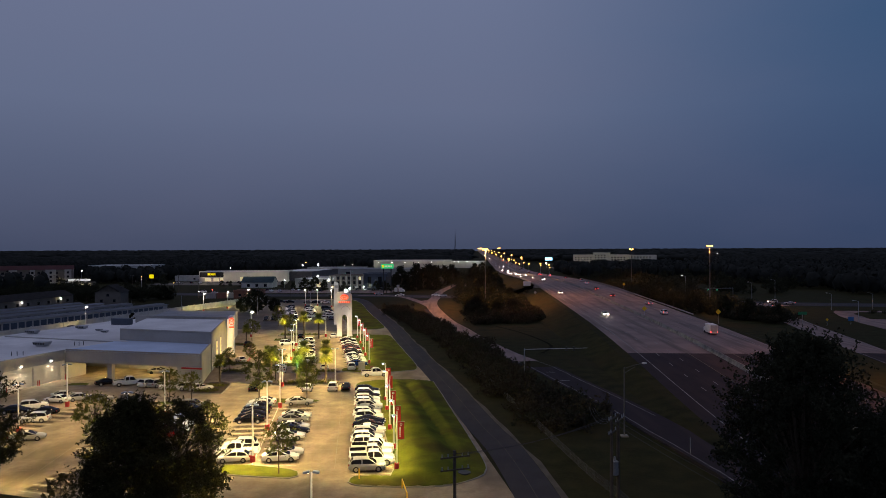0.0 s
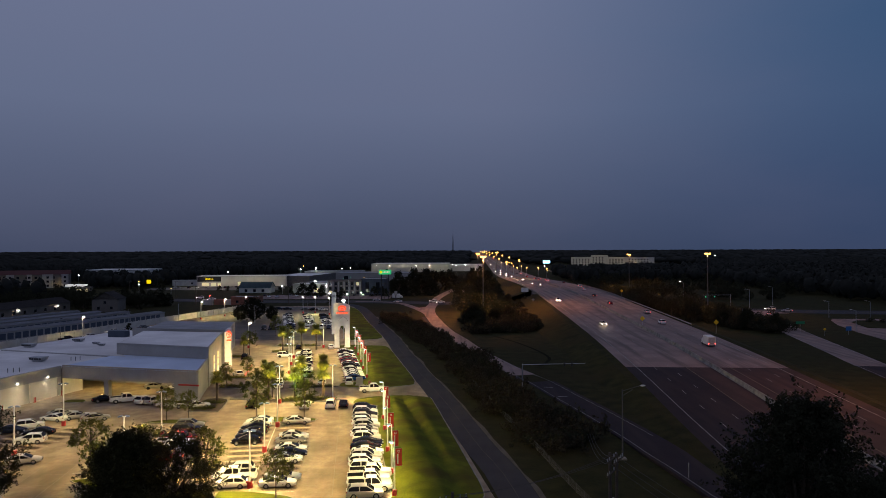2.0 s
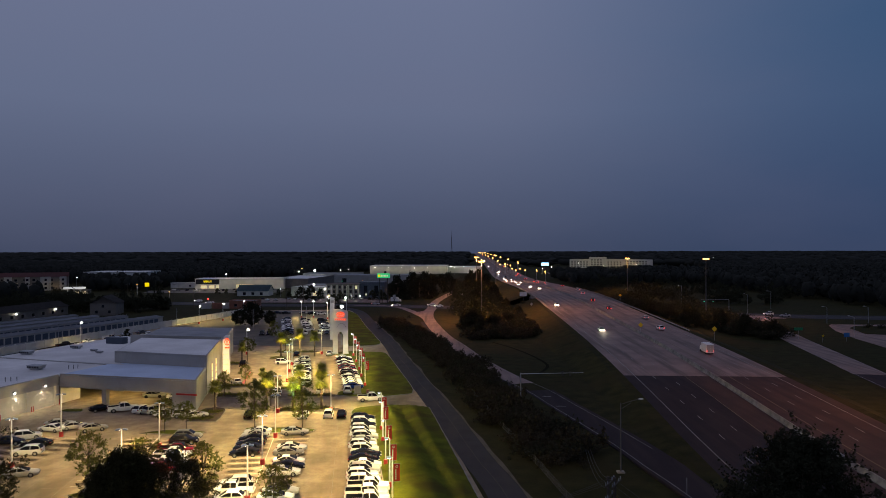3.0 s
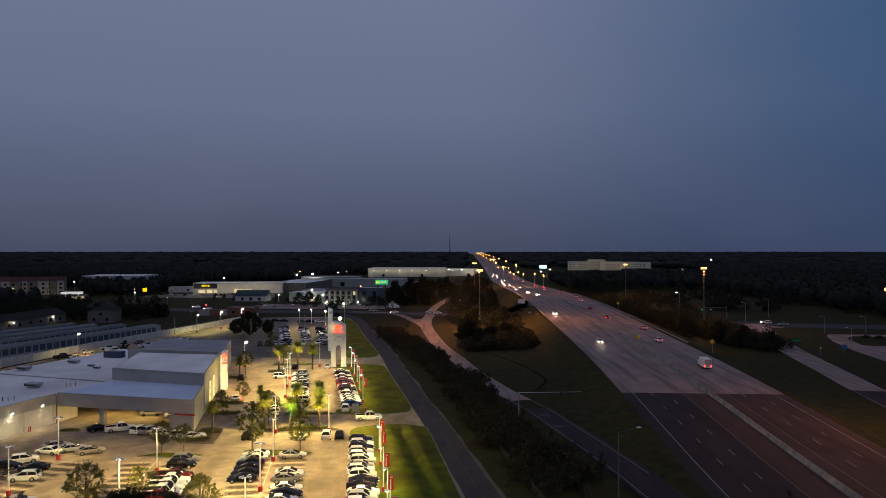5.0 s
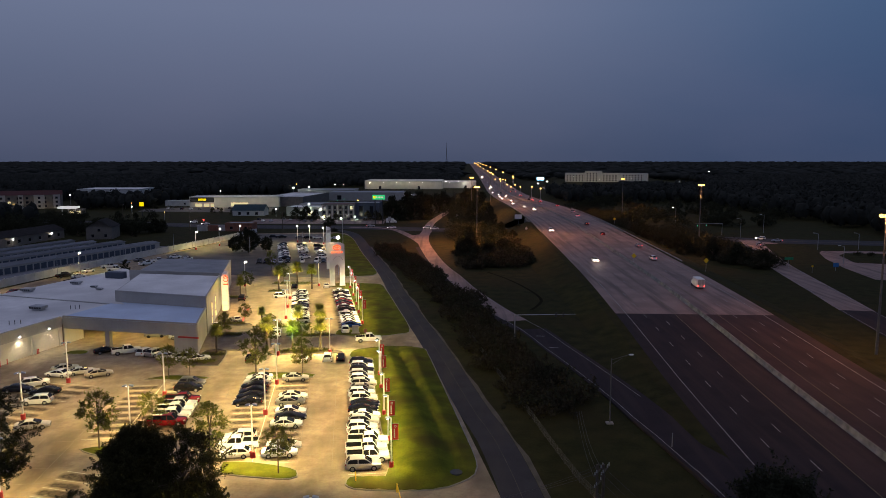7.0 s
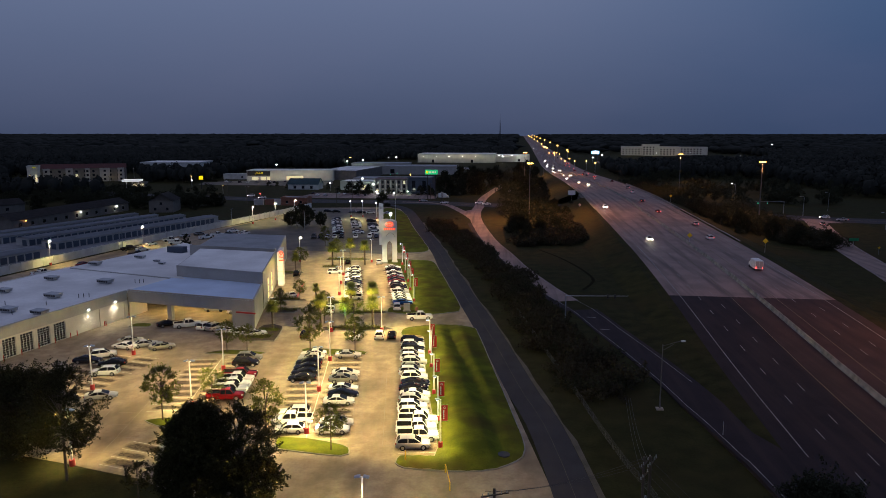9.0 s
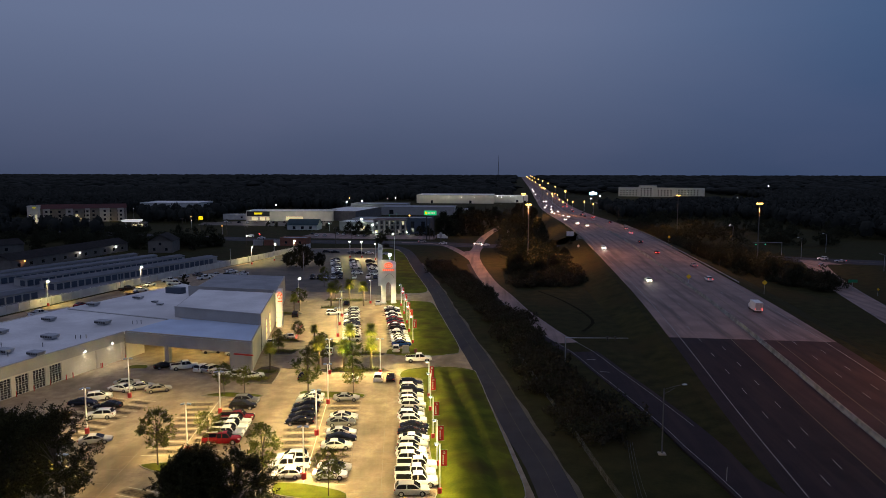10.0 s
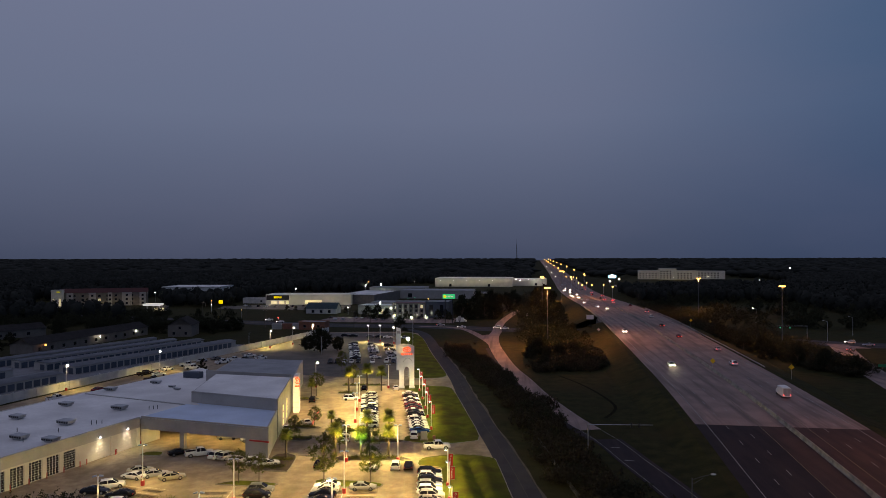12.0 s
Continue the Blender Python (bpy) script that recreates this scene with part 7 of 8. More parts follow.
# ---------------------------------------------------------------- neighbouring plots and far buildings
def block(name, x, y, w, d, h, turn, wall_mat, roof_mat, label, gable=0.0, windows=(), category="building", z0=0.0, lit=()):
    """A building on its south-west... centre, with walls, roof and windows; windows: (face, u, z, w, h, material)."""
    t = thing(name, at(x, y, z0, turn), label, category)
    b = bmesh.new()
    prism(b, [(-w / 2, -d / 2), (w / 2, -d / 2), (w / 2, d / 2), (-w / 2, d / 2)], -0.2, h)
    part("wall", b, wall_mat, t)
    b = bmesh.new()
    if gable:
        e = 0.5
        for s in (-1, 1):
            vs = [(-w / 2 - e, s * (d / 2 + e), h - 0.1), (w / 2 + e, s * (d / 2 + e), h - 0.1), (w / 2 + e, 0, h + gable), (-w / 2 - e, 0, h + gable)]
            f = b.faces.new([b.verts.new(v) for v in vs])
        bmesh.ops.solidify(b, geom=b.faces[:], thickness=0.18)
        part("roof", b, roof_mat, t)
        for s in (-1, 1):
            b = bmesh.new()
            b.faces.new([b.verts.new(v) for v in ((s * (w / 2 - 0.01), -d / 2, h - 0.12), (s * (w / 2 - 0.01), d / 2, h - 0.12), (s * (w / 2 - 0.01), 0, h + gable - 0.1))])
            bmesh.ops.solidify(b, geom=b.faces[:], thickness=0.1)
            part("gable", b, wall_mat, t)
    else:
        prism(b, [(-w / 2 + 0.3, -d / 2 + 0.3), (w / 2 - 0.3, -d / 2 + 0.3), (w / 2 - 0.3, d / 2 - 0.3), (-w / 2 + 0.3, d / 2 - 0.3)], h - 0.05, h + 0.06)
        part("roof", b, roof_mat, t)
        for s, (cx, cy, lx, ly) in enumerate(((0, -d / 2, w + 0.2, 0.35), (0, d / 2, w + 0.2, 0.35), (-w / 2, 0, 0.35, d), (w / 2, 0, 0.35, d))):
            b = bmesh.new()
            box(b, (cx, cy, h + 0.1), (lx, ly, 0.6))
            part("parapet", b, wall_mat, t)
    for face, u_, z, ww, hh, mt in windows:
        b = bmesh.new()
        if face == "s":
            box(b, (u_, -d / 2 - 0.02, z), (ww, 0.1, hh))
        elif face == "e":
            box(b, (w / 2 + 0.02, u_, z), (0.1, ww, hh))
        else:
            box(b, (-w / 2 - 0.02, u_, z), (0.1, ww, hh))
        pane = part("window", b, mt, t)
        if ww > 1.0 and face == "s":
            b = bmesh.new()
            box(b, (u_, -d / 2 - 0.08, z - hh / 2 - 0.06), (ww + 0.2, 0.16, 0.12))
            part("sill", b, M["panel"], pane)
    return t


# storage sheds in long rows behind the white boundary wall
def shed(x0, y0, x1, y1, w, h, label):
    d = Vector((x1 - x0, y1 - y0, 0))
    t = thing("storage_shed", at((x0 + x1) / 2, (y0 + y1) / 2, 0, math.degrees(math.atan2(d.y, d.x))), label, "storage shed", "storage sheds")
    L = d.length
    b = bmesh.new()
    prism(b, [(-L / 2, -w / 2), (L / 2, -w / 2), (L / 2, w / 2), (-L / 2, w / 2)], -0.2, h)
    part("wall", b, M["panel"], t)
    b = bmesh.new()
    for s in (-1, 1):
        f = b.faces.new([b.verts.new(v) for v in ((-L / 2 - 0.3, s * (w / 2 + 0.4), h), (L / 2 + 0.3, s * (w / 2 + 0.4), h), (L / 2 + 0.3, 0, h + 0.55), (-L / 2 - 0.3, 0, h + 0.55))])
    bmesh.ops.solidify(b, geom=b.faces[:], thickness=0.08)
    part("roof", b, M["shed_roof"], t)
    b = bmesh.new()
    box(b, (0, 0, 0), (2.3, 0.08, 2.1))
    dm = mesh_of("roller_door", b, M["shed_door"])
    for i in range(int(L / 3.0)):
        one = part("roller_door", dm, None, t)
        one.location = (-L / 2 + 1.7 + 3.0 * i, -w / 2 - 0.04, 1.1)
    for i in range(int((w - 1) / 2.8)):
        one = part("roller_door", dm, None, t)
        one.matrix_basis = pose(-L / 2 - 0.04, -w / 2 + 1.9 + 2.8 * i, 1.1, 0, 0, 90)
    return t


for x0, y0, x1, y1, w in ((-153.0, 243.0, -124.9, 322.0, 8.0), (-168.4, 250.0, -141.5, 325.0, 6.5), (-181.2, 254.0, -154.5, 325.0, 5.0), (-191.5, 256.0, -166.0, 329.0, 5.0), (-163.5, 178.0, -148.4, 229.5, 8.5), (-183, 196, -171, 236, 7.0)):
    a = math.atan2(y1 - y0, x1 - x0)
    dx, dy = -w / 2 * math.sin(a), w / 2 * math.cos(a)
    shed(x0 + dx, y0 + dy, x1 + dx, y1 + dy, w, 2.8, "long low storage shed with pale metal roof and blue doors")
b = bmesh.new()
prism(b, [(-205, 170), (-160, 160), (-143, 205), (-122, 292), (-112, 328), (-170, 336), (-206, 262)], -0.1, 0.03)
solid("storage_yard_pavement", b, M["yard"], "dim worn paving between the storage sheds", "pavement")
# boundary wall of pale panels
bw = thing("boundary_wall", None, "white panelled boundary wall behind the back yard", "wall", "", "structure")
bl = smooth([(-160, 120, 0), (-150, 160, 0), (-141, 205, 0), (-131.5, 250, 0), (-121, 292, 0), (-110.5, 330, 0), (-102, 366, 0), (-98, 388, 0)], 4.0)
for p, q in zip(bl, bl[1:]):
    u_ = (q - p).normalized()
    s = Vector((u_.y, -u_.x, 0)) * 0.08
    b = bmesh.new()
    strip(b, [p - s + Vector((0, 0, 2.5)), q - s + Vector((0, 0, 2.5))], [p + s + Vector((0, 0, 2.5)), q + s + Vector((0, 0, 2.5))], 2.7)
    part("panel", b, M["white_brick"], bw)
    b = bmesh.new()
    box(b, (p.x, p.y, 1.35), (0.32, 0.32, 2.75), math.degrees(math.atan2(u_.y, u_.x)))
    part("post", b, M["white_brick"], bw)

# long low apartments and a gabled house beyond the sheds
block("apartment_row", -201, 328.7, 79, 11, 4.2, 82.4, M["siding"], M["shingle"], "long low apartment row with dark roof and pale gable", 2.6, [("s", -35 + 7 * i, 1.9, 1.6, 1.5, M["window"]) for i in range(11)])
block("apartment_row", -262, 330, 70, 11, 4.2, 64, M["siding"], M["shingle"], "long low apartment row with a dark shingle roof", 2.6, [("s", -30 + 7 * i, 1.9, 1.6, 1.5, M["window"]) for i in range(9)])
block("house", -170, 366, 15, 12, 6.0, -80, M["siding"], M["shingle"], "two-storey gabled house with pale siding", 3.6, [("e", -3, 1.8, 1.2, 1.4, M["window"]), ("e", 3, 1.8, 1.2, 1.4, M["window"]), ("e", 0, 4.6, 1.2, 1.3, M["window"])])
for x, y, z, c in ((-199.4, 296, 3.4, "orange_on"), (-194.6, 330, 3.2, "white_on"), (-191.2, 357, 3.2, "white_on")):
    b = bmesh.new()
    bmesh.ops.create_icosphere(b, subdivisions=1, radius=0.35, matrix=Matrix.Translation((x, y, z)))
    tagged(part("porch_lamp", b, M[c]), "small glowing porch lamp on a far wall", "lamp", "porch lamps")
    point("porch_light", (x + 0.8, y - 1.5, z), 45, SODIUM if c == "orange_on" else WARM, 0.2)
# brick gatehouse by the cross road
block("brick_gatehouse", -110, 402, 15, 9, 4.2, -4, M["red_brick"], M["roof_dark"], "small red brick building with a flat roof beside the rear lot", 0, [("s", -4, 1.9, 1.4, 1.4, M["window"]), ("s", 4, 1.9, 1.4, 1.4, M["window"])])
for i, x in enumerate((-131, -125, -119.5)):
    block("site_container", x, 400 + 0.5 * i, 5.0, 2.6, 2.6, 6, M["red_brick" if i == 1 else "panel"], M["roof_dark"], "small site cabin by the wall", 0)
# store with a dark sign band and lit windows
block("hardware_store", -168, 607, 72, 26, 8.2, 4, M["cream"], M["roof"], "long cream retail store with dark fascia and lit windows", 0,
      [("s", -26, 6.2, 19, 4.2, M["trim"]), ("s", -26, 6.3, 6.4, 1.5, M["shop_yellow"]), ("s", -29, 1.8, 5, 2.4, M["shop_on"]), ("s", -22.5, 1.8, 4, 2.4, M["shop_on"]), ("s", -18, 1.8, 2.4, 2.4, M["shop_on"]), ("s", 4, 2.2, 14, 3.0, M["shop_on"])])
block("store_rear", -124, 640, 34, 76, 7.8, -8, M["siding"], M["roof"], "deep grey wing of the retail store with a pale roof", 0)
block("pavilion", -133, 512, 22, 12, 3.6, -3, M["white_brick"], M["teal"], "low pavilion with a blue-green hipped roof", 4.0, [("s", -6, 1.6, 2, 2, M["window"]), ("s", 0, 1.6, 2, 2, M["window"]), ("s", 6, 1.6, 2, 2, M["window"])])
motel = block("hotel", -66, 482, 22, 14, 9.6, -3, M["siding"], M["maroon"], "three-storey motel with a maroon roof edge and dark windows", 0,
      [("s", -9 + 3.6 * i, 1.7 + 3.0 * j, 1.5, 2.0, M["window"] if (i + 2 * j) % 9 else M["shop_on"]) for i in range(6) for j in range(3)])
for u_ in (-10.8, -7.2, -3.6, 0.0, 3.6, 7.2, 10.6):
    b = bmesh.new()
    box(b, (u_, -7.2, 4.6), (0.9, 0.5, 9.2), 0, 0.05)
    part("pilaster", b, M["panel"], motel, "pale pilaster")
block("hotel_wing", -47, 487, 16, 18, 10.4, -3, M["shed_door"], M["roof_dark"], "grey-blue end wing of the motel", 0, [("s", -4, 5, 2.4, 7.0, M["window"]), ("s", 3, 5, 2.4, 7.0, M["window"])])
block("garage", -92, 512, 26, 20, 6.0, -6, M["panel"], M["roof"], "low pale workshop with a light roof", 0.0, [("s", 4, 2, 3, 3, M["shop_on"])])
block("showroom", -75, 560, 60, 24, 5.0, -4, M["panel"], M["roof_dark"], "low dark commercial building behind the motel", 0, [("s", -20 + 8 * i, 2.4, 3.0, 2.0, M["window"]) for i in range(6)])
block("storehouse", -68, 700, 70, 34, 7.5, -2, M["panel"], M["roof_dark"], "wide grey storehouse with a dark roof", 0, [("s", -25, 3, 4, 4, M["window"])])
block("storehouse", -118, 780, 60, 30, 6.5, -2, M["panel"], M["shed_roof"], "wide low storehouse with a pale roof", 0, [("s", 15, 3, 4, 4, M["window"])])
block("warehouse", -44, 965, 100, 60, 10.5, -2, M["cream"], M["roof"], "long cream warehouse lit by wall lamps", 0, [("s", -30, 2, 3, 3.6, M["window"]), ("s", 20, 2, 3, 3.6, M["window"])])
block("warehouse_annex", 29, 985, 44, 40, 8.5, -2, M["cream"], M["roof"], "lower annex of the cream warehouse", 0, [("s", 8, 2, 3, 3, M["window"])])
for i in range(6):
    x = -88 + 17 * i
    point("warehouse_light", (x, 930.5, 7.6), 300, (1.0, 0.85, 0.5), 0.4)
    b = bmesh.new()
    box(b, (x, 934.0, 8.2), (0.7, 0.5, 0.45), 0, 0.08)
    tagged(part("warehouse_lamp", b, M["lamp_on"]), "glowing wall lamp on the warehouse", "lamp", "warehouse lamps")
point("warehouse_light", (36, 960, 7), 900, COOL, 0.4)
# hotel with lit entrance far to the west, filling station canopy, low white roof behind
wh = block("west_hotel", -336, 577, 66, 16, 11.0, 24, M["siding"], M["maroon"], "four-storey hotel with a maroon hipped roof and pale bays", 3.2, [("s", -22 + 6.2 * i, 2.0 + 3.2 * j, 1.8, 1.8, M["window"] if (i * 3 + 2 * j) % 11 else M["shop_on"]) for i in range(9) for j in range(3)])
for u_, w_ in ((-25.2, 5.0), (-8.6, 5.4), (4.6, 3.4), (17.4, 7.6), (29.6, 5.0)):
    b = bmesh.new()
    box(b, (u_, -8.35, 5.4), (w_, 0.7, 11.2), 0, 0.06)
    bay = part("bay", b, M["panel"], wh, "pale rendered bay")
    for j in range(3):
        b = bmesh.new()
        box(b, (u_, -8.72, 2.0 + 3.3 * j), (1.7, 0.08, 1.7))
        part("window", b, M["window"], bay)
block("hotel_entrance", -362, 553, 8, 10, 13.5, 24, M["white_brick"], M["maroon"], "lit entrance tower of the hotel", 0, [("s", -2.2, 4, 1.4, 6, M["shop_on"]), ("s", 2.2, 4, 1.4, 6, M["shop_on"]), ("s", 1.0, 12.4, 2.2, 0.8, M["shop_yellow"])])
canopy = block("fuel_canopy", -261, 512, 12, 8, 0.7, 6, M["canopy_on"], M["roof"], "flat lit fuel station canopy on posts", 0, z0=5.0)
for u_ in (-4.5, 0.0, 4.5):
    b = bmesh.new()
    rod(b, (u_, 0, -5.0), (u_, 0, 0.0), 0.22, n=8)
    part("post", b, M["white"], canopy)
block("fuel_kiosk", -260, 521, 10, 6, 3.4, 6, M["siding"], M["roof"], "small lit kiosk behind the fuel canopy", 0, [("s", -2.4, 1.6, 3.6, 2.0, M["shop_on"]), ("s", 2.4, 1.6, 2.6, 2.0, M["shop_on"])])
point("kiosk_light", (-261, 512, 4.2), 500, (1.0, 0.92, 0.75), 0.4)
block("flat_store", -294, 665, 54, 40, 12.2, 3, M["white_brick"], M["roof"], "very wide low store with a white roof beyond the trees", 0)
for i in range(5):
    a = radians(24)
    u_ = -24 + 12 * i
    point("hotel_light", (-336 + u_ * math.cos(a) + 11.5 * math.sin(a), 577 + u_ * math.sin(a) - 10.5 * math.cos(a), 3.0), 140, WARM, 0.3)
point("hotel_light", (-358, 543, 4), 260, WARM, 0.3)
for i in range(4):
    point("store_light", (-196 + 18 * i, 578.5 + 1.3 * i, 7.5), 1500, (1.0, 0.84, 0.60), 0.4)
# motel forecourt with parked cars
b = bmesh.new()
prism(b, [(-122, 444), (-34, 442), (-34, 474), (-118, 480)], -0.1, 0.04)
solid("motel_forecourt", b, M["hw_concrete"], "pale concrete forecourt in front of the motel", "pavement")
frng = random.Random(31)
for i in range(15):
    car(frng.choice(KINDS[:3]), frng.choice(TINTS), at(-116 + 5.2 * i + frng.uniform(-1, 1), 458 + frng.choice((0, 11)), 0.04, 90 + frng.choice((0, 180))), "car parked on the motel forecourt", "motel cars", far=True)
for x, y, a, k_ in ((-27, 413.5, 172, "sedan"), (-6.8, 412, 186, "suv"), (-2.6, 407, 184, "sedan")):
    car(k_, "white", at(x, y, 0.06, a), "white car with lamps lit waiting at the crossing", "crossing cars", "h", far=True)
b = bmesh.new()
prism(b, [(-226, 545), (-128, 538), (-124, 560), (-130, 590), (-206, 588), (-232, 572)], -0.1, 0.03)
solid("store_forecourt", b, M["asphalt"], "worn paved forecourt before the retail store", "pavement")
for i in range(13):
    car(frng.choice(KINDS[:3]), frng.choice(TINTS), at(-214 + 7.0 * i + frng.uniform(-1, 1), 566 + frng.choice((0, 9)), 0.03, 90), "car parked before the retail store", "store cars", far=True)
for i in range(16):
    car(frng.choice(KINDS[:3]), frng.choice(TINTS[:3]), at(-44 + 2.9 * (i % 8) + frng.uniform(-0.3, 0.3), 772 + 16 * (i // 8), 0.03, 80), "pale car parked beside the warehouse plot", "warehouse cars", far=True)
block("site_office", -219, 612, 20, 9, 4.2, 4, M["white_brick"], M["roof"], "small pale flat-roofed building beside the store", 0, [("s", 6, 2, 1.6, 1.4, M["window"])])
for x, y, a, k_, l_ in ((-141, 437, 196, "sedan", "h"), (-152, 449, 196, "suv", "h"), (-178, 433, 16, "sedan", "t"), (163, 346, 165, "sedan", "t"), (159, 355, 165, "suv", "h"), (147, 330, 72, "sedan", "t"), (-40, 424, 3, "sedan", "t"), (60, 404, 0, "sedan", "t")):
    car(k_, "silver" if l_ == "t" else "white", at(x, y, 0.06, a), "car with lamps lit on the cross road", "crossing cars", l_, far=True)
# poles along the cross road
for i, (x, y) in enumerate(((-172.7, 464), (-139.3, 404), (-86.2, 398), (-84.7, 438), (-36.2, 430), (-205, 470), (-262, 482), (-330, 500), (-58, 436))):
    utility_pole(x, y, 10.5, (10.0,), 12 + 3 * i)
for x, y, h, lit in ((152.7, 364, 9.5, 0), (175.2, 388, 9.5, 0), (146.2, 445, 9.5, 1), (150.4, 266, 7.5, 0), (167, 316, 7.0, 0), (185, 316, 7.0, 0)):
    rl2 = thing("road_lamp", at(x, y), "slim grey road lamp with a short arm", "street lamp", "cross road lamps")
    b = bmesh.new()
    rod(b, (0, 0, 0), (0, 0, h), 0.12, 0.08, n=8)
    part("pole", b, M["steel"], rl2)
    b = bmesh.new()
    rod(b, (0, 0, h - 0.1), (-1.6, 0, h + 0.4), 0.05, n=6)
    part("arm", b, M["steel"], rl2)
    b = bmesh.new()
    box(b, (-1.9, 0, h + 0.38), (0.8, 0.3, 0.16), 0, 0.05)
    part("luminaire", b, M["lamp_on" if lit else "white"], rl2)
for x, y, s in ((173, 296, 1.3), (177, 293, 1.4), (181, 289, 1.3)):
    bush("scrub", x, y, s, s * 1.2, "small dark shrub on the grass island", "island shrubs", 0.2)
# steel guardrail beside the return lanes
rail_thing = thing("guardrail", None, "weathered steel guardrail beside the highway", "guardrail")
rline = [along(offset(HIGHWAY, 39.0), 252 + 4 * i) for i in range(23)]
for p in rline:
    b = bmesh.new()
    box(b, (p.x, p.y, p.z + 0.30), (0.16, 0.16, 0.95))
    part("post", b, M["wood_pole"], rail_thing)
for p, q in zip(rline, rline[1:]):
    b = bmesh.new()
    for z in (0.48, 0.66):
        rod(b, p + Vector((-0.12, 0, z)), q + Vector((-0.12, 0, z)), 0.095, n=6, caps=False)
    part("beam", b, M["steel"], rail_thing)
# clinic east of the highway
for nm, x, y, w, d, h in (("clinic", 262, 1230, 92, 22, 14), ("clinic_tower", 262, 1225, 28, 24, 17.5), ("clinic_wing", 330, 1250, 60, 24, 13)):
    block(nm, x, y, w, d, h, -12, M["white_brick"], M["roof_dark"], "pale multi-storey clinic with bands of small windows", 0,
          [("s", -w / 2 + 4 + 5.0 * i, 2.6 + 3.6 * j, 2.4, 1.8, M["window"]) for i in range(int((w - 6) / 5)) for j in range(int(h / 3.8))])
b = bmesh.new()
prism(b, [(132, 840), (196, 850), (204, 960), (140, 985)], -0.1, 0.04)
solid("east_plot", b, M["hw_concrete"], "pale paved plot beside the far highway", "pavement")
# signs of the shops
def pylon_sign(name, x, y, top, w, h, mat, label, legs=1):
    s = thing(name, at(x, y), label, "sign")
    for i in range(legs):
        b = bmesh.new()
        rod(b, ((i - (legs - 1) / 2) * w * 0.6, 0.3, 0), ((i - (legs - 1) / 2) * w * 0.6, 0.3, top), 0.3, n=8)
        part("post", b, M["dark_metal"], s)
    b = bmesh.new()
    box(b, (0, 0, top + h / 2), (w, 0.8, h), 0, 0.1)
    part("face", b, mat, s)
    return s


pylon_sign("yellow_sign", -206, 503, 6.9, 2.8, 2.6, M["shop_yellow"], "square glowing yellow sign on a dark post")
g = pylon_sign("motel_sign", -36.6, 441, 15.0, 7.6, 2.8, M["sign_green_on"], "glowing green motel sign on two posts", 2)
b = bmesh.new()
prism(b, [(-3.2, -0.1), (-1.9, -0.1), (-1.9, 0.1), (-3.2, 0.1)], 15.7, 17.1)
for v in b.verts:
    v.co.y -= 0.5
part("panel", b, M["shop_yellow"], g)
b = bmesh.new()
for i in range(5):
    box(b, (-1.2 + 0.9 * i, -0.45, 16.4), (0.5, 0.1, 0.9))
part("letter_bar", b, M["sign_face"], g)
pylon_sign("billboard", 142, 1010, 9, 10, 4, M["screen_on"], "glowing blue-white digital billboard", 2)
pylon_sign("small_pylon", -29, 425, 3.2, 1.6, 2.6, M["panel"], "small grey sign by the cross road")
# a lattice tower on the horizon
lt = bmesh.new()
for s in ((-1, -1), (1, -1), (1, 1), (-1, 1)):
    rod(lt, (2.6 * s[0], 2.6 * s[1], 0), (0.4 * s[0], 0.4 * s[1], 72), 0.5, 0.35, 5)
for i in range(9):
    z, z2 = 8 * i, 8 * i + 8
    r1_, r2_ = 2.6 - 2.2 * z / 72, 2.6 - 2.2 * z2 / 72
    for s in (-1, 1):
        rod(lt, (-r1_ * s, -r1_, z), (r2_ * s, -r2_, z2), 0.25, n=4)
        rod(lt, (-r1_ * s, r1_, z), (r2_ * s, r2_, z2), 0.25, n=4)
rod(lt, (0, 0, 72), (0, 0, 92), 0.3, 0.15, 5)
ob = part("radio_tower", lt, M["dark_metal"])
ob.location = (28, 2400, 0)
tagged(ob, "dark lattice radio tower on the horizon", "tower")


# scattered street lamps and shop lamps among the plots, with two added before the clinic
def far_lamp(x, y, h, mat, r, power, col, label):
    t = thing("plot_lamp", at(x, y), label, "street lamp", "plot lamps")
    b = bmesh.new()
    rod(b, (0, 0, 0), (0, 0, h), 0.12, 0.08, n=6)
    part("pole", b, M["steel"], t)
    b = bmesh.new()
    bmesh.ops.create_icosphere(b, subdivisions=1, radius=r * 0.55, matrix=Matrix.Translation((0, 0, h + r * 0.4)))
    part("globe", b, M[mat], t)
    if power:
        point("plot_light", (x, y - 0.5, h - 0.6), power * 0.6, col, 0.4)


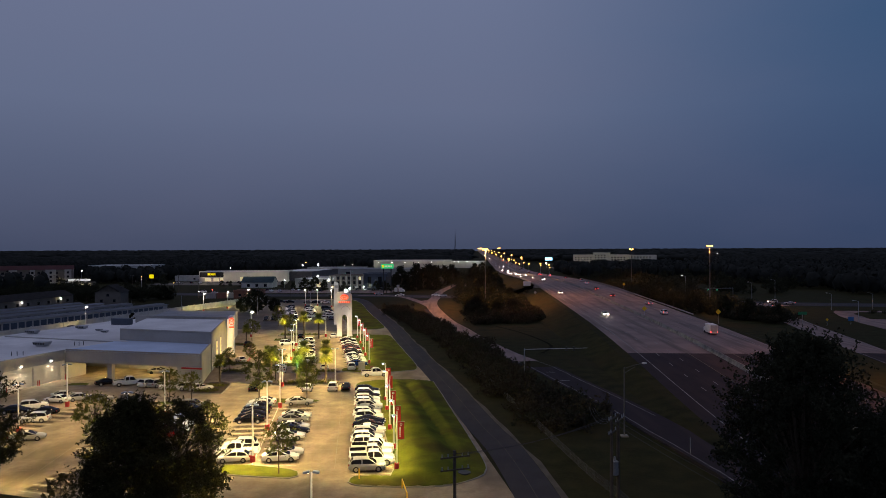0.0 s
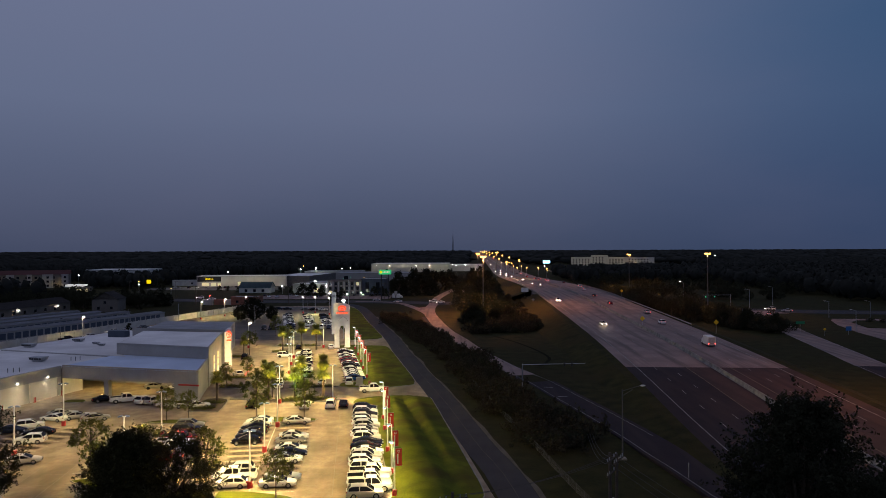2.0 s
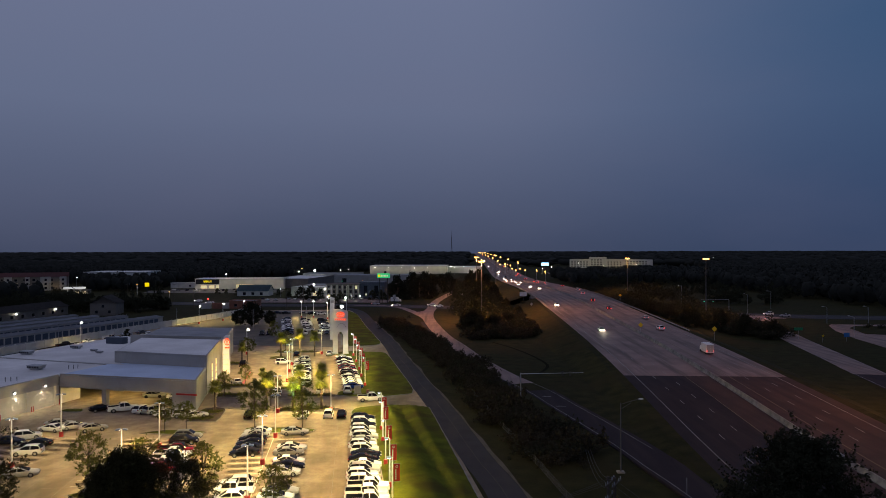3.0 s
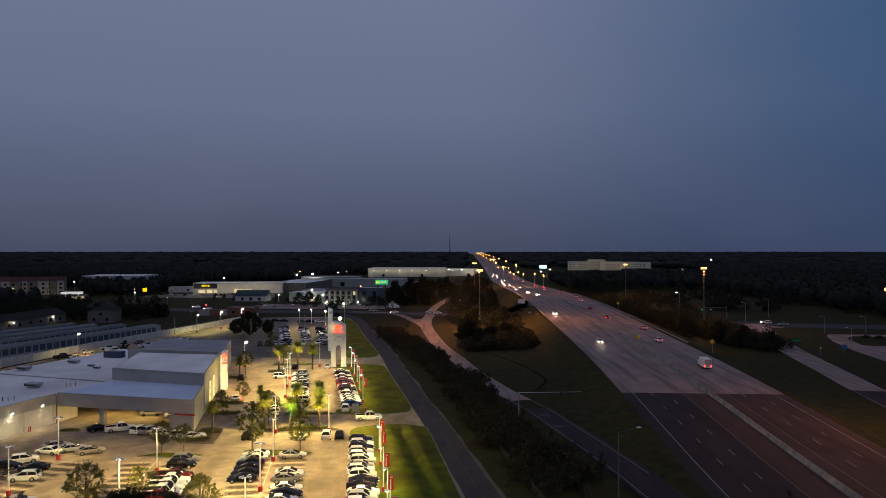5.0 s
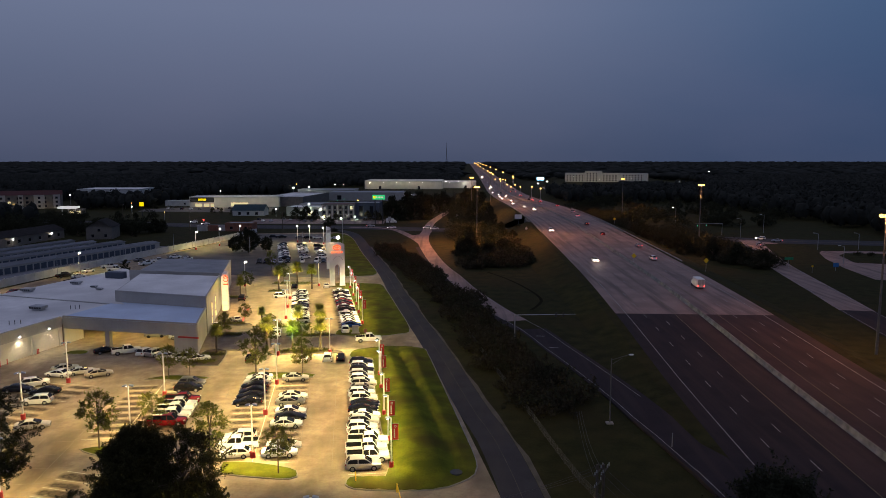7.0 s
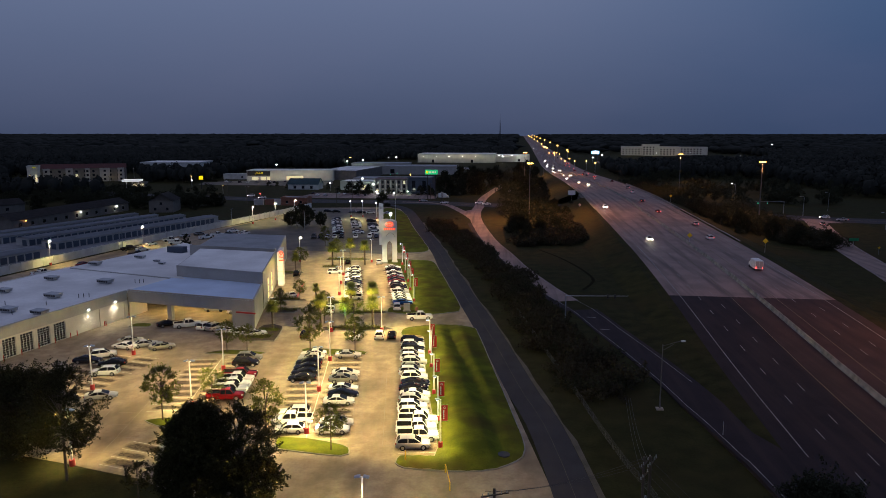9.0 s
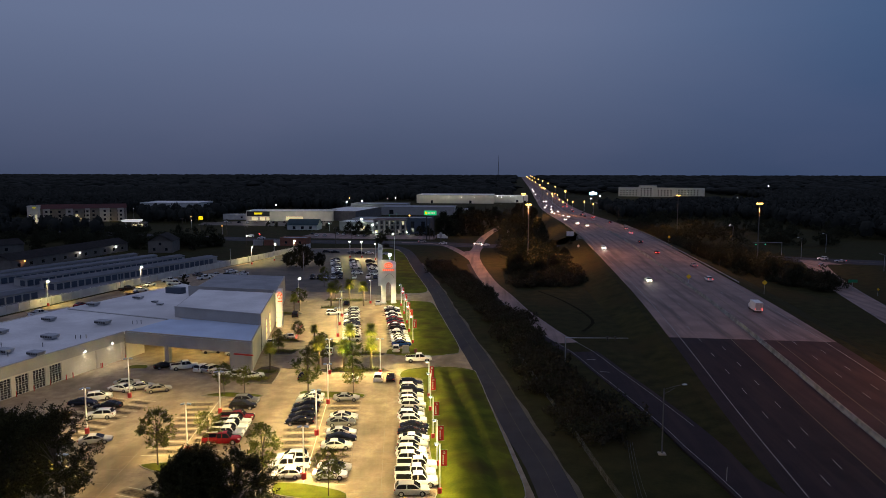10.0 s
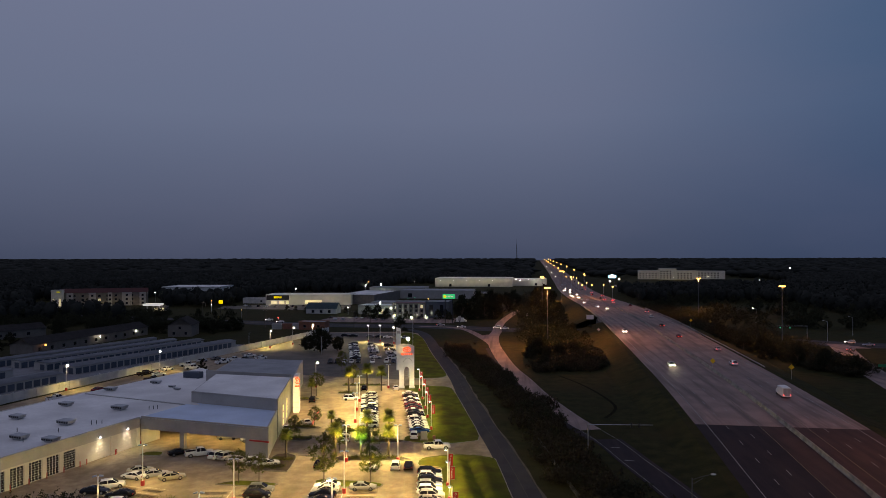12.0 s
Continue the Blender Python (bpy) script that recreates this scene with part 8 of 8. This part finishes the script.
GREENISH = (0.86, 1.0, 0.62)
for x, y, h, mat, r, pw, col in ((-89.6, 500, 7.9, "white_on", 1.1, 900, GREENISH), (-76.7, 468, 6.5, "white_on", 1.0, 500, GREENISH), (-112, 498, 4.9, "white_on", 0.7, 700, GREENISH), (-104.5, 525, 5.2, "white_on", 0.6, 600, GREENISH), (-62.8, 464, 1.2, "white_on", 1.0, 300, GREENISH),
                                 (-53.9, 466, 2.2, "white_on", 0.7, 250, GREENISH), (-74.6, 466, 1.8, "white_on", 0.7, 250, GREENISH), (-76, 543, 8.4, "green_on", 0.5, 0, COOL), (-70.8, 543, 9.3, "green_on", 0.5, 0, COOL), (-135.2, 760, 9.4, "white_on", 1.7, 1500, GREENISH), (-151.7, 760, 8.7, "white_on", 1.2, 0, COOL), (-207, 690, 8.4, "white_on", 1.1, 800, COOL), (-156.4, 800, 10.8, "orange_on", 1.2, 0, SODIUM),
                                 (-141, 990, 3.4, "white_on", 0.8, 0, COOL), (-129.5, 990, 4.2, "lamp_on", 0.8, 0, COOL), (127.4, 900, 1.8, "orange_on", 1.0, 0, SODIUM), (119, 920, 3.7, "orange_on", 0.9, 0, SODIUM), (132, 960, 5.7, "lamp_on", 1.3, 1800, WARM), (163.5, 1090, 4.2, "lamp_on", 1.7, 2500, WARM), (151.5, 1080, 10.3, "white_on", 1.6, 0, COOL),
                                 (-61, 546, 7.9, "orange_on", 1.0, 300, SODIUM), (-315, 590, 9, "white_on", 1.5, 900, COOL), (-304, 600, 9, "white_on", 0.9, 0, COOL), (-246, 570, 8, "white_on", 0.6, 0, COOL), (-220, 520, 5, "white_on", 0.6, 300, COOL),
                                 (-178, 470, 5, "orange_on", 0.6, 150, SODIUM), (-232, 548, 6, "orange_on", 0.6, 0, SODIUM), (-12, 630, 7, "orange_on", 0.7, 0, SODIUM), (14, 900, 9, "white_on", 1.0, 700, COOL), (26, 930, 9, "white_on", 1.0, 0, COOL), (10, 940, 9, "lamp_on", 1.0, 600, WARM),
                                 # the posts at x 262 and 318 are added, to brighten the clinic wall
                                 (165, 760, 8, "white_on", 0.5, 0, COOL), (222, 1186, 9, "lamp_on", 0.6, 9000, WARM), (262, 1180, 5, "lamp_on", 0.5, 6000, WARM), (318, 1190, 6, "lamp_on", 0.5, 8000, WARM), (560, 1500, 12, "white_on", 1.8, 0, COOL), (300, 900, 10, "white_on", 0.9, 0, COOL)):
    far_lamp(x, y, h, mat, r, pw, col, "glowing lamp on a post among the shops")
signals = thing("traffic_signal", None, "grey signal mast with green lights over the cross road", "traffic light")
b = bmesh.new()
rod(b, (148, 376, 0), (148, 376, 6.4), 0.14, 0.11, n=8)
part("pole", b, M["steel"], signals)
b = bmesh.new()
rod(b, (148, 376, 6.1), (132.5, 373, 6.3), 0.09, 0.05, n=8)
part("arm", b, M["steel"], signals)
for x in (134.1, 138.7):
    b = bmesh.new()
    box(b, (x, 373.4, 5.7), (0.42, 0.36, 1.05), 0, 0.04)
    head = part("signal_head", b, M["dark_metal"], signals)
    b = bmesh.new()
    rod(b, (x, 373.18, 5.4), (x, 373.1, 5.4), 0.24, n=12)
    part("lens", b, M["green_on"], head)
for x, y, h in ((-314, 592, 4.5), (-310, 594, 5.5), (-148, 455, 1.2)):
    far_lamp(x, y, h, "red_on", 0.8, 0, SODIUM, "small red lamp on a post among the far shops")
van = thing("van", at(-29.5, 447, 0, -6), "white box van parked beside the cross road", "van")
b = bmesh.new()
box(b, (-0.8, 0, 1.65), (4.6, 2.2, 2.4), 0, 0.06)
part("cargo_box", b, M["white"], van)
b = bmesh.new()
prism(b, [(1.5, -1.0), (3.2, -1.0), (3.2, 1.0), (1.5, 1.0)], 0.45, [2.3, 1.4, 1.4, 2.3])
part("cab", b, M["white"], van)
b = bmesh.new()
box(b, (0, 0, 0.5), (5.6, 1.5, 0.2))
part("chassis", b, M["dark_metal"], van)
for x in (-1.9, 2.3):
    for s in (-0.95, 0.95):
        b = bmesh.new()
        rod(b, (x, s - 0.12, 0.38), (x, s + 0.12, 0.38), 0.38, n=12)
        part("wheel", b, M["tyre"], van)

p, q = along(offset(HIGHWAY, 30.2), 208), along(offset(HIGHWAY, 30.2), 210)
moving = copy_thing(van, Matrix.Translation(p + Vector((0, 0, 0.03))) @ (q - p).to_track_quat("X", "Z").to_matrix().to_4x4())
tagged(moving, "white box van on the return lanes of the highway", "van")
for sgn in (-0.9, 0.9):
    b = bmesh.new()
    box(b, (-3.12, sgn, 0.95), (0.06, 0.22, 0.34), 0, 0.02)
    part("taillight", b, M["tail_on"], moving)
for sgn in (-0.5, 0.5):
    b = bmesh.new()
    box(b, (-3.115, sgn, 1.72), (0.03, 0.94, 2.0), 0, 0.01)
    part("rear_door", b, M["panel"], moving)
